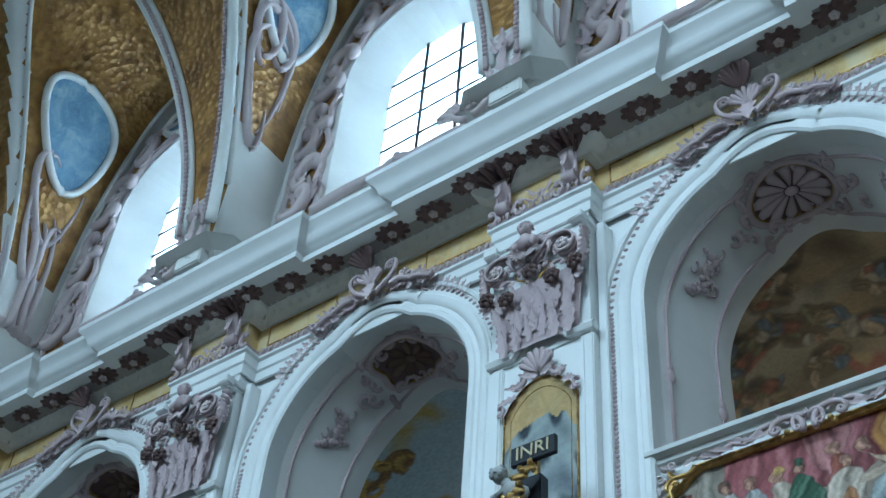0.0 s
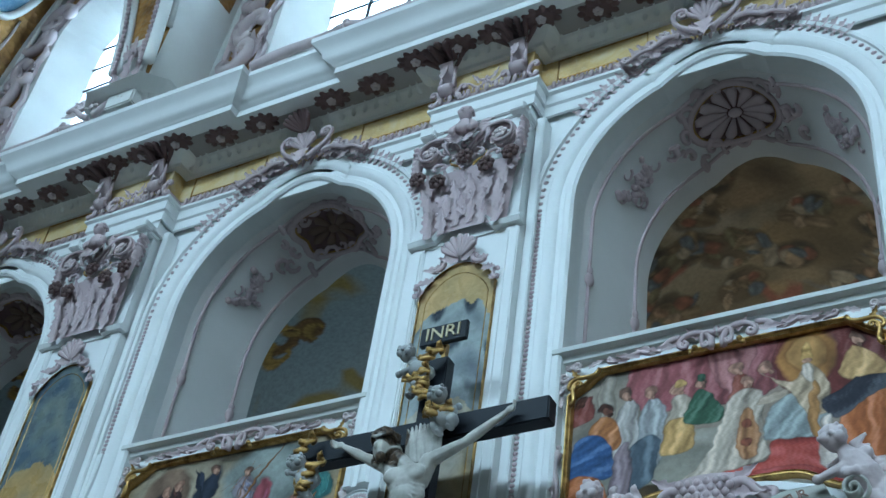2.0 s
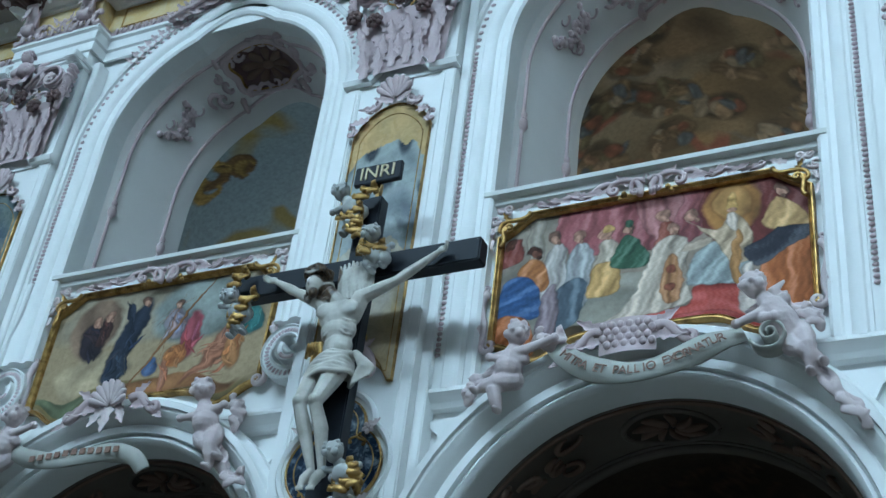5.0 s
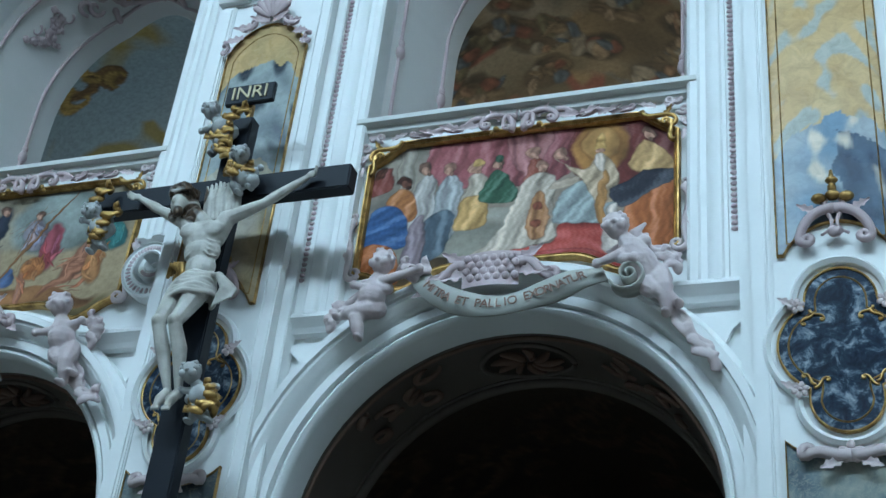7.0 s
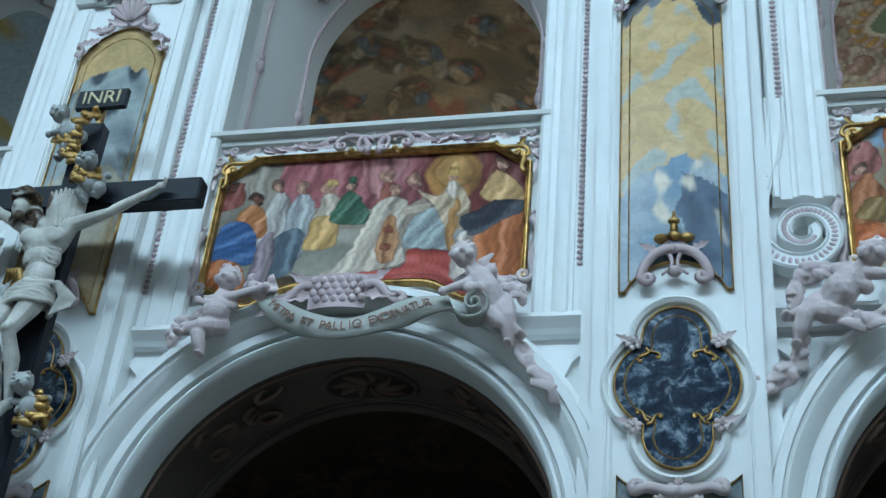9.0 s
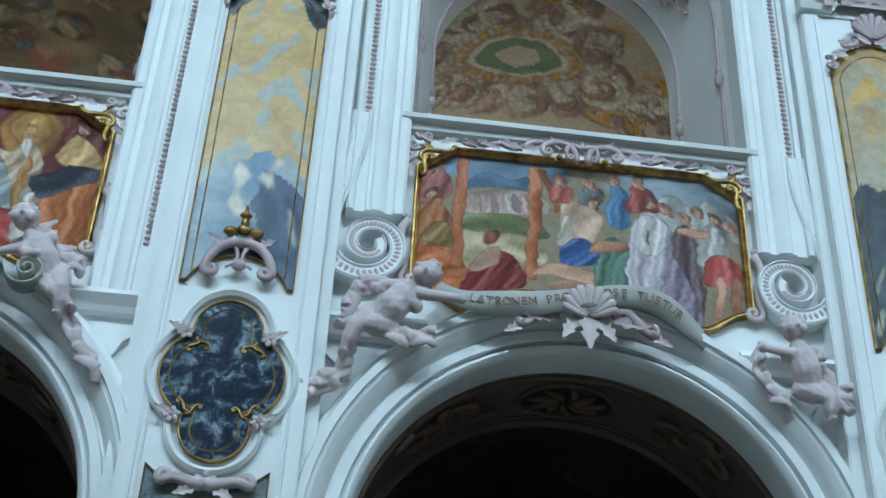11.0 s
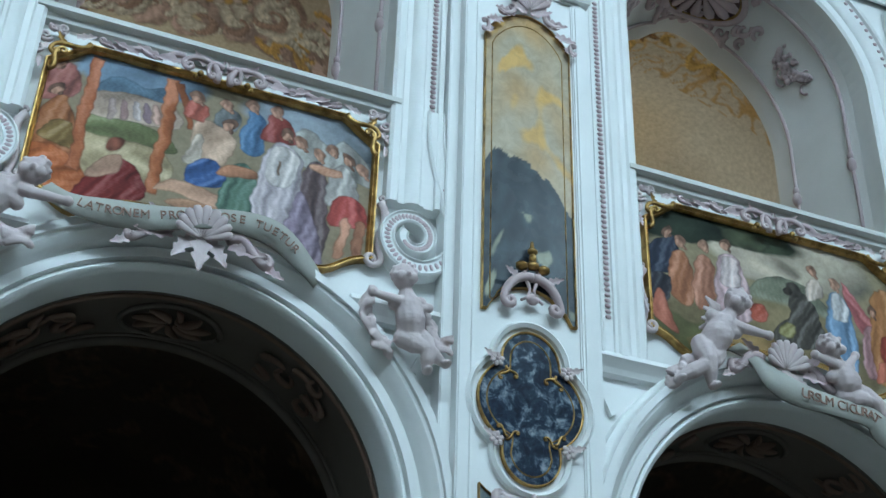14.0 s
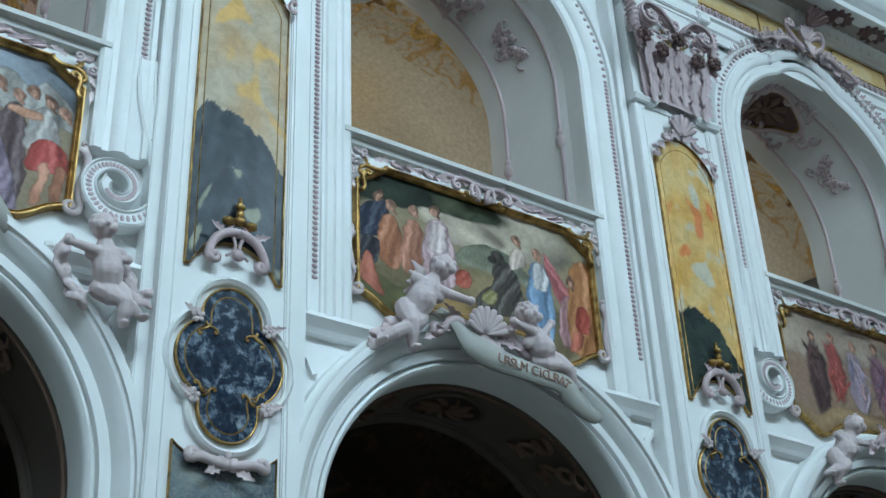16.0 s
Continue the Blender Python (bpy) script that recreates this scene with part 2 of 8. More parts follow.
RIBBON = plaster("stone_ribbon", (0.40, 0.39, 0.35), (0.30, 0.29, 0.26), 0.2)
LETTER = plaster("faded_red_letter", (0.26, 0.16, 0.12), (0.2, 0.12, 0.1), 0.1)
IRON = Mat("window_iron", (0.03, 0.03, 0.035), 0.5, 0.4).m
GLASS = Mat("leaded_glass", (0.9, 0.95, 1.0), 0.25)
GLASS.b.inputs["Transmission Weight"].default_value = 1.0
GLASS = GLASS.m
DAY = Mat("sky_backdrop", (0.8, 0.9, 1.0), 1.0)
DAY.b.inputs["Emission Color"].default_value = (0.85, 0.93, 1.0, 1)
DAY.b.inputs["Emission Strength"].default_value = 8.0
DAY = DAY.m
PAINT = Mat("fresco", (0.5, 0.4, 0.3), 0.7, spec=0.2)
PAINT.color(PAINT.mix(PAINT.attr("paint"), PAINT.ramp(PAINT.noise(16, 5, 0.6), [(0.3, (0.62, 0.60, 0.58)), (0.7, (1, 1, 1))]), 0.7, "MULTIPLY"))
PAINT.bump(PAINT.noise(30, 3), 0.08, 0.004)
PAINT = PAINT.m
PANEL = Mat("painted_scagliola", (0.5, 0.4, 0.3), 0.22, spec=0.14)
PANEL.color(PANEL.mix(PANEL.attr("paint"), PANEL.ramp(PANEL.noise(7, 8, 0.7, dist=0.8), [(0.35, (0.66, 0.66, 0.64)), (0.62, (1.0, 1.0, 1.0))]), 0.75, "MULTIPLY"))
PANEL.rough(PANEL.noise(5), 0.18, 0.38)
PANEL = PANEL.m

# ---- painted panels ----
def with_folds(blobs, seed):
    """Adds smaller lights and darks inside the forms of a picture."""
    rn, out = random.Random(seed), []
    for b in blobs:
        out.append(b)
        u, v, ru, rv, turn, col = b
        if ru < 0.11 and rv > 0.08:
            for _ in range(9):
                k = rn.choice((0.68, 0.8, 1.15, 1.28, 1.4))
                tint = (1, 1, 1) if rn.random() < 0.6 else rn.choice(((1.15, 0.95, 0.85), (0.85, 0.95, 1.15)))
                out.append((u + rn.uniform(-0.7, 0.7) * ru, v + rn.uniform(-0.75, 0.75) * rv, ru * rn.uniform(0.08, 0.26), rv * rn.uniform(0.2, 0.5), turn + rn.uniform(-30, 30), tuple(min(0.85, c * k * t) for c, t in zip(col, tint))))
    return out


def rounded(pts, m=5):
    """Closed smooth curve through the corners of a shape."""
    n, out = len(pts), []
    for j in range(n):
        p = [np.array(pts[(j + q) % n], float) for q in (-1, 0, 1, 2)]
        for h in range(m):
            f = h / m
            out.append(0.5 * (2 * p[1] + (p[2] - p[0]) * f + (2 * p[0] - 5 * p[1] + 4 * p[2] - p[3]) * f * f + (3 * p[1] - p[0] - 3 * p[2] + p[3]) * f ** 3))
    return np.array(out)


def robe(pts, col, turn=85, f=7.0, sharp=False):
    """A draped shape of a picture: corners, colour, direction and density of its folds."""
    return ("robe", pts, col, turn, f, sharp)


def lay_robe(C, uu, vv, item, aspect=1.85):
    _, pts, col, turn, f, sharp = item
    q = np.array(pts, float) if sharp else rounded(pts)
    q = q * np.array((aspect, 1.0))
    x, y = uu * aspect, vv
    k = np.nonzero((x > q[:, 0].min() - 0.03) & (x < q[:, 0].max() + 0.03) & (y > q[:, 1].min() - 0.03) & (y < q[:, 1].max() + 0.03))[0]
    x, y = x[k], y[k]
    inside, dist = np.zeros(len(k), bool), np.full(len(k), 9.0)
    for a, b in zip(q, np.roll(q, -1, 0)):
        e = b - a
        l2 = max(1e-9, e @ e)
        t = np.clip(((x - a[0]) * e[0] + (y - a[1]) * e[1]) / l2, 0, 1)
        dist = np.minimum(dist, np.hypot(x - a[0] - e[0] * t, y - a[1] - e[1] * t))
        if abs(e[1]) > 1e-9:
            cut = ((a[1] > y) != (b[1] > y)) & (x < a[0] + (y - a[1]) * e[0] / e[1])
            inside ^= cut
    d = np.where(inside, dist, -dist)
    ca, sa = math.cos(radians(turn)), math.sin(radians(turn))
    ph = float(q[0, 0] * 37 + q[0, 1] * 19)
    s, t = x * ca + y * sa, x * sa - y * ca
    w = t * f * 6.28 + 0.9 * np.sin(s * 6 + ph) + 0.4 * np.sin(s * 15 + t * 9 + ph * 2)
    fold = 0.62 * np.sin(w + ph) + 0.38 * np.sin(2.1 * w + s * 6 + ph * 1.7)
    wide = x - q[:, 0].mean()
    w2 = t * f * 19 + 1.0 * np.sin(s * 13 + ph) + 0.6 * np.sin(s * 37 - t * 21 + ph)
    fold = fold + 0.30 * np.sin(w2 + ph * 3) + 0.22 * np.sin(x * 190 + 2.2 * np.sin(y * 130 + ph)) * np.sin(y * 170 + ph)
    sh = 0.93 + 0.34 * fold - 0.9 * np.clip(wide, -0.15, 0.15)
    c = np.array(col)[None, :] * np.clip(sh, 0.32, 1.55)[:, None] + 0.06 * np.clip(fold, 0, 1)[:, None]
    c *= (1 - 0.42 * np.exp(-(d / 0.007) ** 2))[:, None]
    al = np.clip(d / 0.010 + 0.5, 0, 1)[:, None]
    C[k] = C[k] * (1 - al) + c * al


def painted(name, outline_fn, nu, nv, blobs, base, mat, parent=None, label="", seed=0, warp=0.12, soft=0.25):
    """A surface whose colours are laid on as patches with folds. blobs: (u, v, ru, rv, turn, colour)."""
    g = Geo().grid(outline_fn, nu, nv)
    me = g.mesh(name, mat, smooth=True)
    U, V = [], []
    for j in range(nv + 1):
        for i in range(nu + 1):
            u, v = i / nu, j / nv
            q = noise.noise_vector((u * 9 + seed, v * 9, seed * 1.7))
            q2 = noise.noise_vector((u * 30 + seed, v * 26, 3.1))
            U.append(u + q.x * warp * 0.25 + q2.x * 0.006)
            V.append(v + q.y * warp * 0.25 + q2.y * 0.009)
    uu, vv = np.array(U), np.array(V)
    C = np.array([base(u, v) for u, v in zip(U, V)]) if callable(base) else np.tile(np.array(base, float), (len(U), 1))
    for item in blobs:
        if item[0] == "robe":
            lay_robe(C, uu, vv, item)
            continue
        bu, bv, ru, rv, turn, col = item
        ca, sa = math.cos(radians(turn)), math.sin(radians(turn))
        R = 1.35 * max(ru, rv)
        k = np.nonzero((np.abs(uu - bu) < R) & (np.abs(vv - bv) < R))[0]
        du, dv = uu[k] - bu, vv[k] - bv
        p, q = (du * ca + dv * sa) / ru, (-du * sa + dv * ca) / rv
        d = np.hypot(p, q)
        c = C[k]
        if ru < 0.1:                                   # drawn contour round a form
            c *= (1 - 0.30 * np.clip(1 - np.abs(d - 1.04) / 0.16, 0, 1))[:, None]
        a = np.clip((1.0 + soft / 2 - d) / soft, 0, 1)
        ph = bu * 31 + bv * 17
        fold = 0.6 * np.sin(p * 4.6 + ph + 1.2 * np.sin(q * 2.3 + ph * 1.7)) + 0.4 * np.sin(q * 3.1 + p * 2 + ph * 2.3)
        sh = 0.90 + 0.30 * fold - 0.18 * d * d - 0.18 * p
        C[k] = c * (1 - a)[:, None] + np.array(col)[None, :] * (sh * a)[:, None]
    C = 1.04 * C - 0.04 * C.mean(1, keepdims=True) * np.array((1.05, 1.0, 0.9))
    vals = np.ones((len(U), 4), np.float32)
    vals[:, :3] = np.clip(C, 0.004, 0.85)
    at = me.color_attributes.new("paint", "FLOAT_COLOR", "POINT")
    at.data.foreach_set("color", vals.ravel())
    o = new(name, me)
    if parent is not None:
        o.parent = parent
    if label:
        o["label"] = label
    return o


def painted_scrolls(seed, n, box, col, r=0.010, size=(0.03, 0.07)):
    """Painted rocaille: dabs of one colour along C- and S-shaped strokes inside a box (u0, u1, v0, v1)."""
    rn, out = random.Random(seed), []
    for _ in range(n):
        u, v, R = rn.uniform(box[0], box[1]), rn.uniform(box[2], box[3]), rn.uniform(*size)
        a, hand, turns = rn.uniform(0, 6.28), rn.choice((-1, 1)), rn.uniform(2.5, 5.5)
        m = int(turns * R / r * 0.75)
        k = rn.uniform(0.8, 1.25)
        for j in range(m):
            t = j / m
            ang, rr = a + hand * turns * t, R * (1 - 0.75 * t)
            w = r * (0.55 + 0.8 * math.sin(math.pi * min(1, t * 1.3 + 0.1)) ** 2)
            out.append((u + rr * math.cos(ang), v + rr * math.sin(ang), w, w, 0, tuple(c * k for c in col)))
    return out

# ---- plan of the nave wall: x along it, y into it, z up ----
BAYS = [-8.82, -3.61, 1.575, 6.95, 12.39, 17.95]          # middles of the bays
PIERS = [-11.5, -6.30, -1.04, 4.205, 9.68, 15.12, 20.6]   # middles of the pilasters
PILW = 0.63                                                # half a pilaster
PARZ, LEDZ, YP = 9.0, 6.93, -0.26
HALF, SPRING, RISE = 1.49, 10.9, 1.50                      # gallery arches
LR, LZ = 1.77, 5.05                                        # aisle arches
XA, XB = -17.0, 21.4
BAYS_C, PIERS_C = [-14.1] + BAYS, [-16.9] + PIERS          # the clerestory is seen further along
VOLUTED = (1, 3, 5)                                        # bays whose side strips end in volutes
IN_H, IN_SP, IN_R = 1.25, 10.8, 1.45                       # inner edge of the gallery arches


def crown(u):
    """Height of the gallery arch over its spring, with a kinked hump at the crown."""
    z = RISE * math.sqrt(max(0.0, 1 - (u / HALF) ** 2))
    return z + (0.17 * math.cos(u / 0.55 * math.pi / 2) if abs(u) < 0.55 else 0.0)


def upper_path(cx, z0, n=36, half=HALF):
    us = [-math.cos(math.pi * i / n) for i in range(n + 1)]
    us = sorted(set(us + [-0.5501 / HALF, -0.549 / HALF, 0.549 / HALF, 0.5501 / HALF]))
    return [(cx - half, z0)] + [(cx + u * half, SPRING + crown(u * HALF)) for u in us] + [(cx + half, z0)]


def lower_path(cx, z0, r=LR, n=36):
    return [(cx - r, z0)] + [(cx - r * math.cos(math.pi * i / n), LZ + r * math.sin(math.pi * i / n)) for i in range(n + 1)] + [(cx + r, z0)]


def arched_wall(g, x0, x1, z1, path, y0, y1):
    """Wall from x0 to x1 over and beside an opening whose outline is the path, with its soffit."""
    (xl, zb), (xr, _) = path[0], path[-1]
    for y in (y0, y1):
        vs, fs = [], []
        for x, z in path[1:-1]:
            vs += [(x, y, z), (x, y, z1)]
        for i in range(len(path) - 3):
            fs.append((2 * i, 2 * i + 1, 2 * i + 3, 2 * i + 2))
        g.add(vs, fs)
        g.add([(x0, y, zb), (xl, y, zb), (xl, y, z1), (x0, y, z1)], [(0, 1, 2, 3)])
        g.add([(xr, y, zb), (x1, y, zb), (x1, y, z1), (xr, y, z1)], [(0, 1, 2, 3)])
    vs = [(x, y, z) for x, z in path for y in (y0, y1)]
    g.add(vs, [(2 * i, 2 * i + 1, 2 * i + 3, 2 * i + 2) for i in range(len(path) - 1)])
    g.add([(x0, y0, z1), (x1, y0, z1), (x1, y1, z1), (x0, y1, z1)], [(0, 1, 2, 3)])


def edge(i):
    return (PIERS[i] + PIERS[i]) / 2, (PIERS[i + 1] + PIERS[i + 1]) / 2


def inner_path(cx, z0):
    return [(cx + (x - cx) * IN_H / HALF, z0 if k in (0, -1) else IN_SP + (z - SPRING) * 0.93) for k, (x, z) in zip((0, *[1] * (len(upper_path(cx, 0)) - 2), -1), upper_path(cx, z0))]


g_low, g_up, g_in, g_sof = Geo(True), Geo(True), Geo(True), Geo(True)
g_up.box(XA, PIERS[0], 0.05, 0.30, 0.0, 13.6)
for i, cx in enumerate(BAYS):
    x0, x1 = PIERS[i], PIERS[i + 1]
    arched_wall(g_low, x0, x1, 7.3, lower_path(cx, 0.0), 0.05, 0.30)
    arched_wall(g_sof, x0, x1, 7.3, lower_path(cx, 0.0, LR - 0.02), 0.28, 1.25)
    arched_wall(g_up, x0, x1, 13.6, upper_path(cx, 8.9), 0.05, 0.20)
    arched_wall(g_in, x0, x1, 13.6, inner_path(cx, 7.8), 1.15, 1.35)
    a, b = upper_path(cx, 7.8), inner_path(cx, 7.8)
    g_in.add([q for (ax, az), (bx, bz) in zip(a, b) for q in ((ax, 0.20, az), (bx, 1.15, bz))], [(2 * j, 2 * j + 1, 2 * j + 3, 2 * j + 2) for j in range(len(a) - 1)])
    g_up.box(x0, x1, 0.05, 0.30, 7.3, 8.9)
wall_low = tagged(g_low.ob("wall_arcade", WHITE), "white plastered nave wall with round aisle arches", "wall", kind="structure")
tagged(g_sof.ob("wall_arcade_soffit", ARCHIN_SHADED, angle=40), "beige plastered soffits of the aisle arches, shade darkened into the colour", "wall", kind="structure")
wall_up = tagged(g_up.ob("wall_gallery", WHITE), "white plastered wall with arched gallery openings", "wall", kind="structure")
tagged(g_in.ob("wall_gallery_reveal", GREYW, angle=40), "grey-white plastered reveals and soffits of the gallery arches", "wall", kind="structure")

# ---- pilasters, arch mouldings, ledges ----
pilasters = []
for i, px in enumerate(PIERS):
    g = Geo().box(px - 0.471, px + 0.471, YP + 0.03, 0.049, 0, 10.6)
    # back strips beside the shaft
    pl = tagged(g.ob("pilaster", WHITE), "white plastered pilaster with a raised border", "pilaster", "pilasters of the nave wall", "structure")
    pilasters.append(pl)
    for s in (-1, 1):
        a, b = sorted((px + s * PILW, px + s * 0.47))
        Geo().box(a, b, YP, 0.049, 0, 10.6, 0.012).ob("raised_border", WHITE, pl)
        a, b = sorted((px + s * PILW, px + s * (PILW + 0.10)))
        Geo().box(a, b, YP + 0.12, 0.048, 0, 12.3, 0.01).ob("back_strip", WHITE, pl)
        m = px + s * 0.515
        Geo().sweep([(m, 5.0), (m, 10.55)], [(0.012, YP), (0.006, YP - 0.012), (-0.006, YP - 0.012), (-0.012, YP)], XZ).ob("fillet", WHITE, pl)
    Geo().box(px - PILW + 0.03, px + PILW - 0.03, YP + 0.01, 0.047, 10.6, 12.7).ob("capital_core", WHITE, pl)

MOULD_UP = [(0.0, 0.06), (0.0, -0.06), (0.03, -0.085), (0.09, -0.085), (0.11, -0.06), (0.16, -0.06), (0.18, -0.09), (0.23, -0.11), (0.28, -0.11), (0.30, -0.09), (0.33, -0.09), (0.335, -0.065), (0.425, -0.065), (0.43, -0.10), (0.47, -0.11), (0.49, -0.08), (0.49, 0.06)]
MOULD_LO = [(-0.02, 0.30), (-0.02, 0.02), (-0.005, -0.03), (0.025, -0.055), (0.05, -0.04), (0.055, 0.0), (0.075, 0.0), (0.08, -0.07), (0.155, -0.075), (0.16, -0.035), (0.18, -0.035), (0.20, -0.09), (0.235, -0.135), (0.275, -0.17), (0.305, -0.17), (0.31, -0.205), (0.375, -0.205), (0.385, -0.16), (0.405, -0.12), (0.44, -0.10), (0.44, 0.06)]
for i, cx in enumerate(BAYS):
    o = Geo().sweep(upper_path(cx, 7.92 if i in VOLUTED else LEDZ - 0.01), MOULD_UP, XZ).ob("arch_moulding", WHITE, angle=35)
    tagged(o, "white stepped moulding round a gallery arch", "moulding", "gallery arch mouldings", "structure")
    o = Geo().sweep(lower_path(cx, 0.0), MOULD_LO, XZ).ob("arch_moulding", WHITE, angle=35)
    tagged(o, "white stepped moulding round an aisle arch", "moulding", "aisle arch mouldings", "structure")
    # mauve bead band that follows the arch
    p = upper_path(cx, 8.75 if i in VOLUTED else LEDZ + 0.35, 60)
    fine = []
    for a, b in zip(p[:-1], p[1:]):
        l = math.hypot(b[0] - a[0], b[1] - a[1])
        k = max(1, round(l / 0.055))
        fine += [(a[0] + (b[0] - a[0]) * j / k, a[1] + (b[1] - a[1]) * j / k) for j in range(k)]
    beads = Geo()
    for a, b in zip(fine[:-1], fine[1:]):
        dx, dz = b[0] - a[0], b[1] - a[1]
        l = math.hypot(dx, dz)
        if l < 0.02:
            continue
        nx, nz = -dz / l, dx / l
        beads.ball((a[0] + nx * 0.38, -0.072, a[1] + nz * 0.38), (0.032, 0.018, 0.021), 6, 4)
    tagged(beads.ob("bead_band", STUCCO, smooth=True), "mauve stucco bead band along a gallery arch", "bead band", "bead bands", "stuff")

for i, cx in enumerate(BAYS):
    for s, px in ((1, PIERS[i] + PILW), (-1, PIERS[i + 1] - PILW)):
        xe = px + s * 0.86
        prof = [(0.0, 0.0), (0.15, 0.0), (0.17, -0.05), (0.13, -0.09), (0.10, -0.12), (0.07, -0.16), (0.0, -0.17)]
        a, b = sorted((px, xe))
        g = Geo().sweep([(b, 0.05), (a, 0.05)], [(o, LEDZ + z) for o, z in prof], XY)
        # a quarter-round pendant under the outer end
        g.sweep([(px + s * 0.02, 6.70), (px + s * 0.08, 6.66), (px + s * 0.2, 6.55), (px + s * 0.27, 6.40)], [(-0.03, 0.05), (-0.03, 0.0), (0.03, 0.0), (0.03, 0.05)], XZ)
        tagged(g.ob("impost_ledge", WHITE), "white moulded ledge beside an aisle arch", "ledge", "impost ledges", "structure")

# ---- parapets of the gallery ----
for i, cx in enumerate(BAYS):
    w = 1.575
    g = Geo().sweep([(cx + w, 0.05), (cx - w, 0.05)], [(-0.02, 8.86), (0.07, 8.88), (0.09, 8.93), (0.15, 8.95), (0.15, 9.0), (0.02, 9.0), (-0.2, 9.0), (-0.2, 8.88)], XY)
    tagged(g.ob("parapet_coping", plaster("coping", (0.62, 0.62, 0.59), (0.52, 0.52, 0.49)) if i == 0 else bpy.data.materials["coping"]), "grey-white moulded coping of a gallery parapet", "coping", "parapet copings", "structure")

# ---- entablature ----
def run_path(y, yb, half):
    """Plan line of a moulding that breaks forward over each pilaster."""
    p = [(XB, y)]
    for px in PIERS[::-1]:
        if px + half < XB:
            p += [(px + half, y), (px + half, yb), (px - half, yb), (px - half, y)]
    return p + [(XA, y)]


PLAN = XY
arch_prof = [(0.0, 12.42), (0.03, 12.42), (0.03, 12.56), (0.06, 12.58), (0.06, 12.72), (0.10, 12.74), (0.10, 12.78), (0.0, 12.78)]
neg = lambda prof: [(-o, z) for o, z in prof]
tagged(Geo().sweep(run_path(0.0, -0.25, 0.62)[::-1], neg(arch_prof), PLAN).ob("architrave", WHITE), "white stepped architrave under the frieze", "architrave", kind="structure")
tagged(Geo().sweep(run_path(-0.02, -0.27, 0.62)[::-1], neg([(0, 12.78), (0.05, 12.79), (0.07, 12.85), (0.04, 12.89), (0.0, 12.90)]), PLAN).ob("egg_band", STUCCO), "mauve stucco band with a leaf pattern", "moulding", kind="structure")
tagged(Geo().sweep(run_path(-0.07, -0.30, 0.60)[::-1], neg([(0, 12.895), (0.0, 13.31)]), PLAN).ob("frieze", FRIEZE), "yellow polished stucco marble frieze", "frieze", kind="structure")
tagged(Geo().sweep(run_path(0.0, -0.25, 0.62)[::-1], neg([(0, 13.29), (0.10, 13.295), (0.12, 13.33), (0.20, 13.36), (0.27, 13.40), (0.29, 13.428), (0.0, 13.428)]), PLAN).ob("bed_moulding", VAULTW), "pale stucco moulding over the frieze", "moulding", kind="structure")
tagged(Geo().sweep(run_path(0.0, -0.14, 1.10)[::-1], neg([(0, 13.431), (0.66, 13.431), (0.66, 13.5), (0, 13.5)]), PLAN).ob("cornice_soffit", SOFFIT_SHADED), "grey soffit of the main cornice, shade included in its colour", "soffit", kind="structure")
CORN = [(0.0, 13.46), (0.67, 13.42), (0.69, 13.42), (0.69, 13.52), (0.72, 13.535), (0.74, 13.56), (0.78, 13.58), (0.82, 13.62), (0.84, 13.69), (0.88, 13.75), (0.93, 13.80), (0.95, 13.82), (0.95, 13.90), (0.0, 13.98)]
tagged(Geo().sweep(run_path(0.0, -0.14, 1.16)[::-1], neg(CORN), PLAN).ob("main_cornice", WHITE, angle=30), "white moulded main cornice breaking forward over the pilasters", "cornice", kind="structure")

# ---- clerestory wall with arched windows ----
CH, CZ0, CSP = 1.30, 15.5, 18.4


def cl_path(cx, z0, h, sp, n=24):
    return [(cx - h, z0)] + [(cx - h * math.cos(math.pi * i / n), sp + h * math.sin(math.pi * i / n)) for i in range(n + 1)] + [(cx + h, z0)]


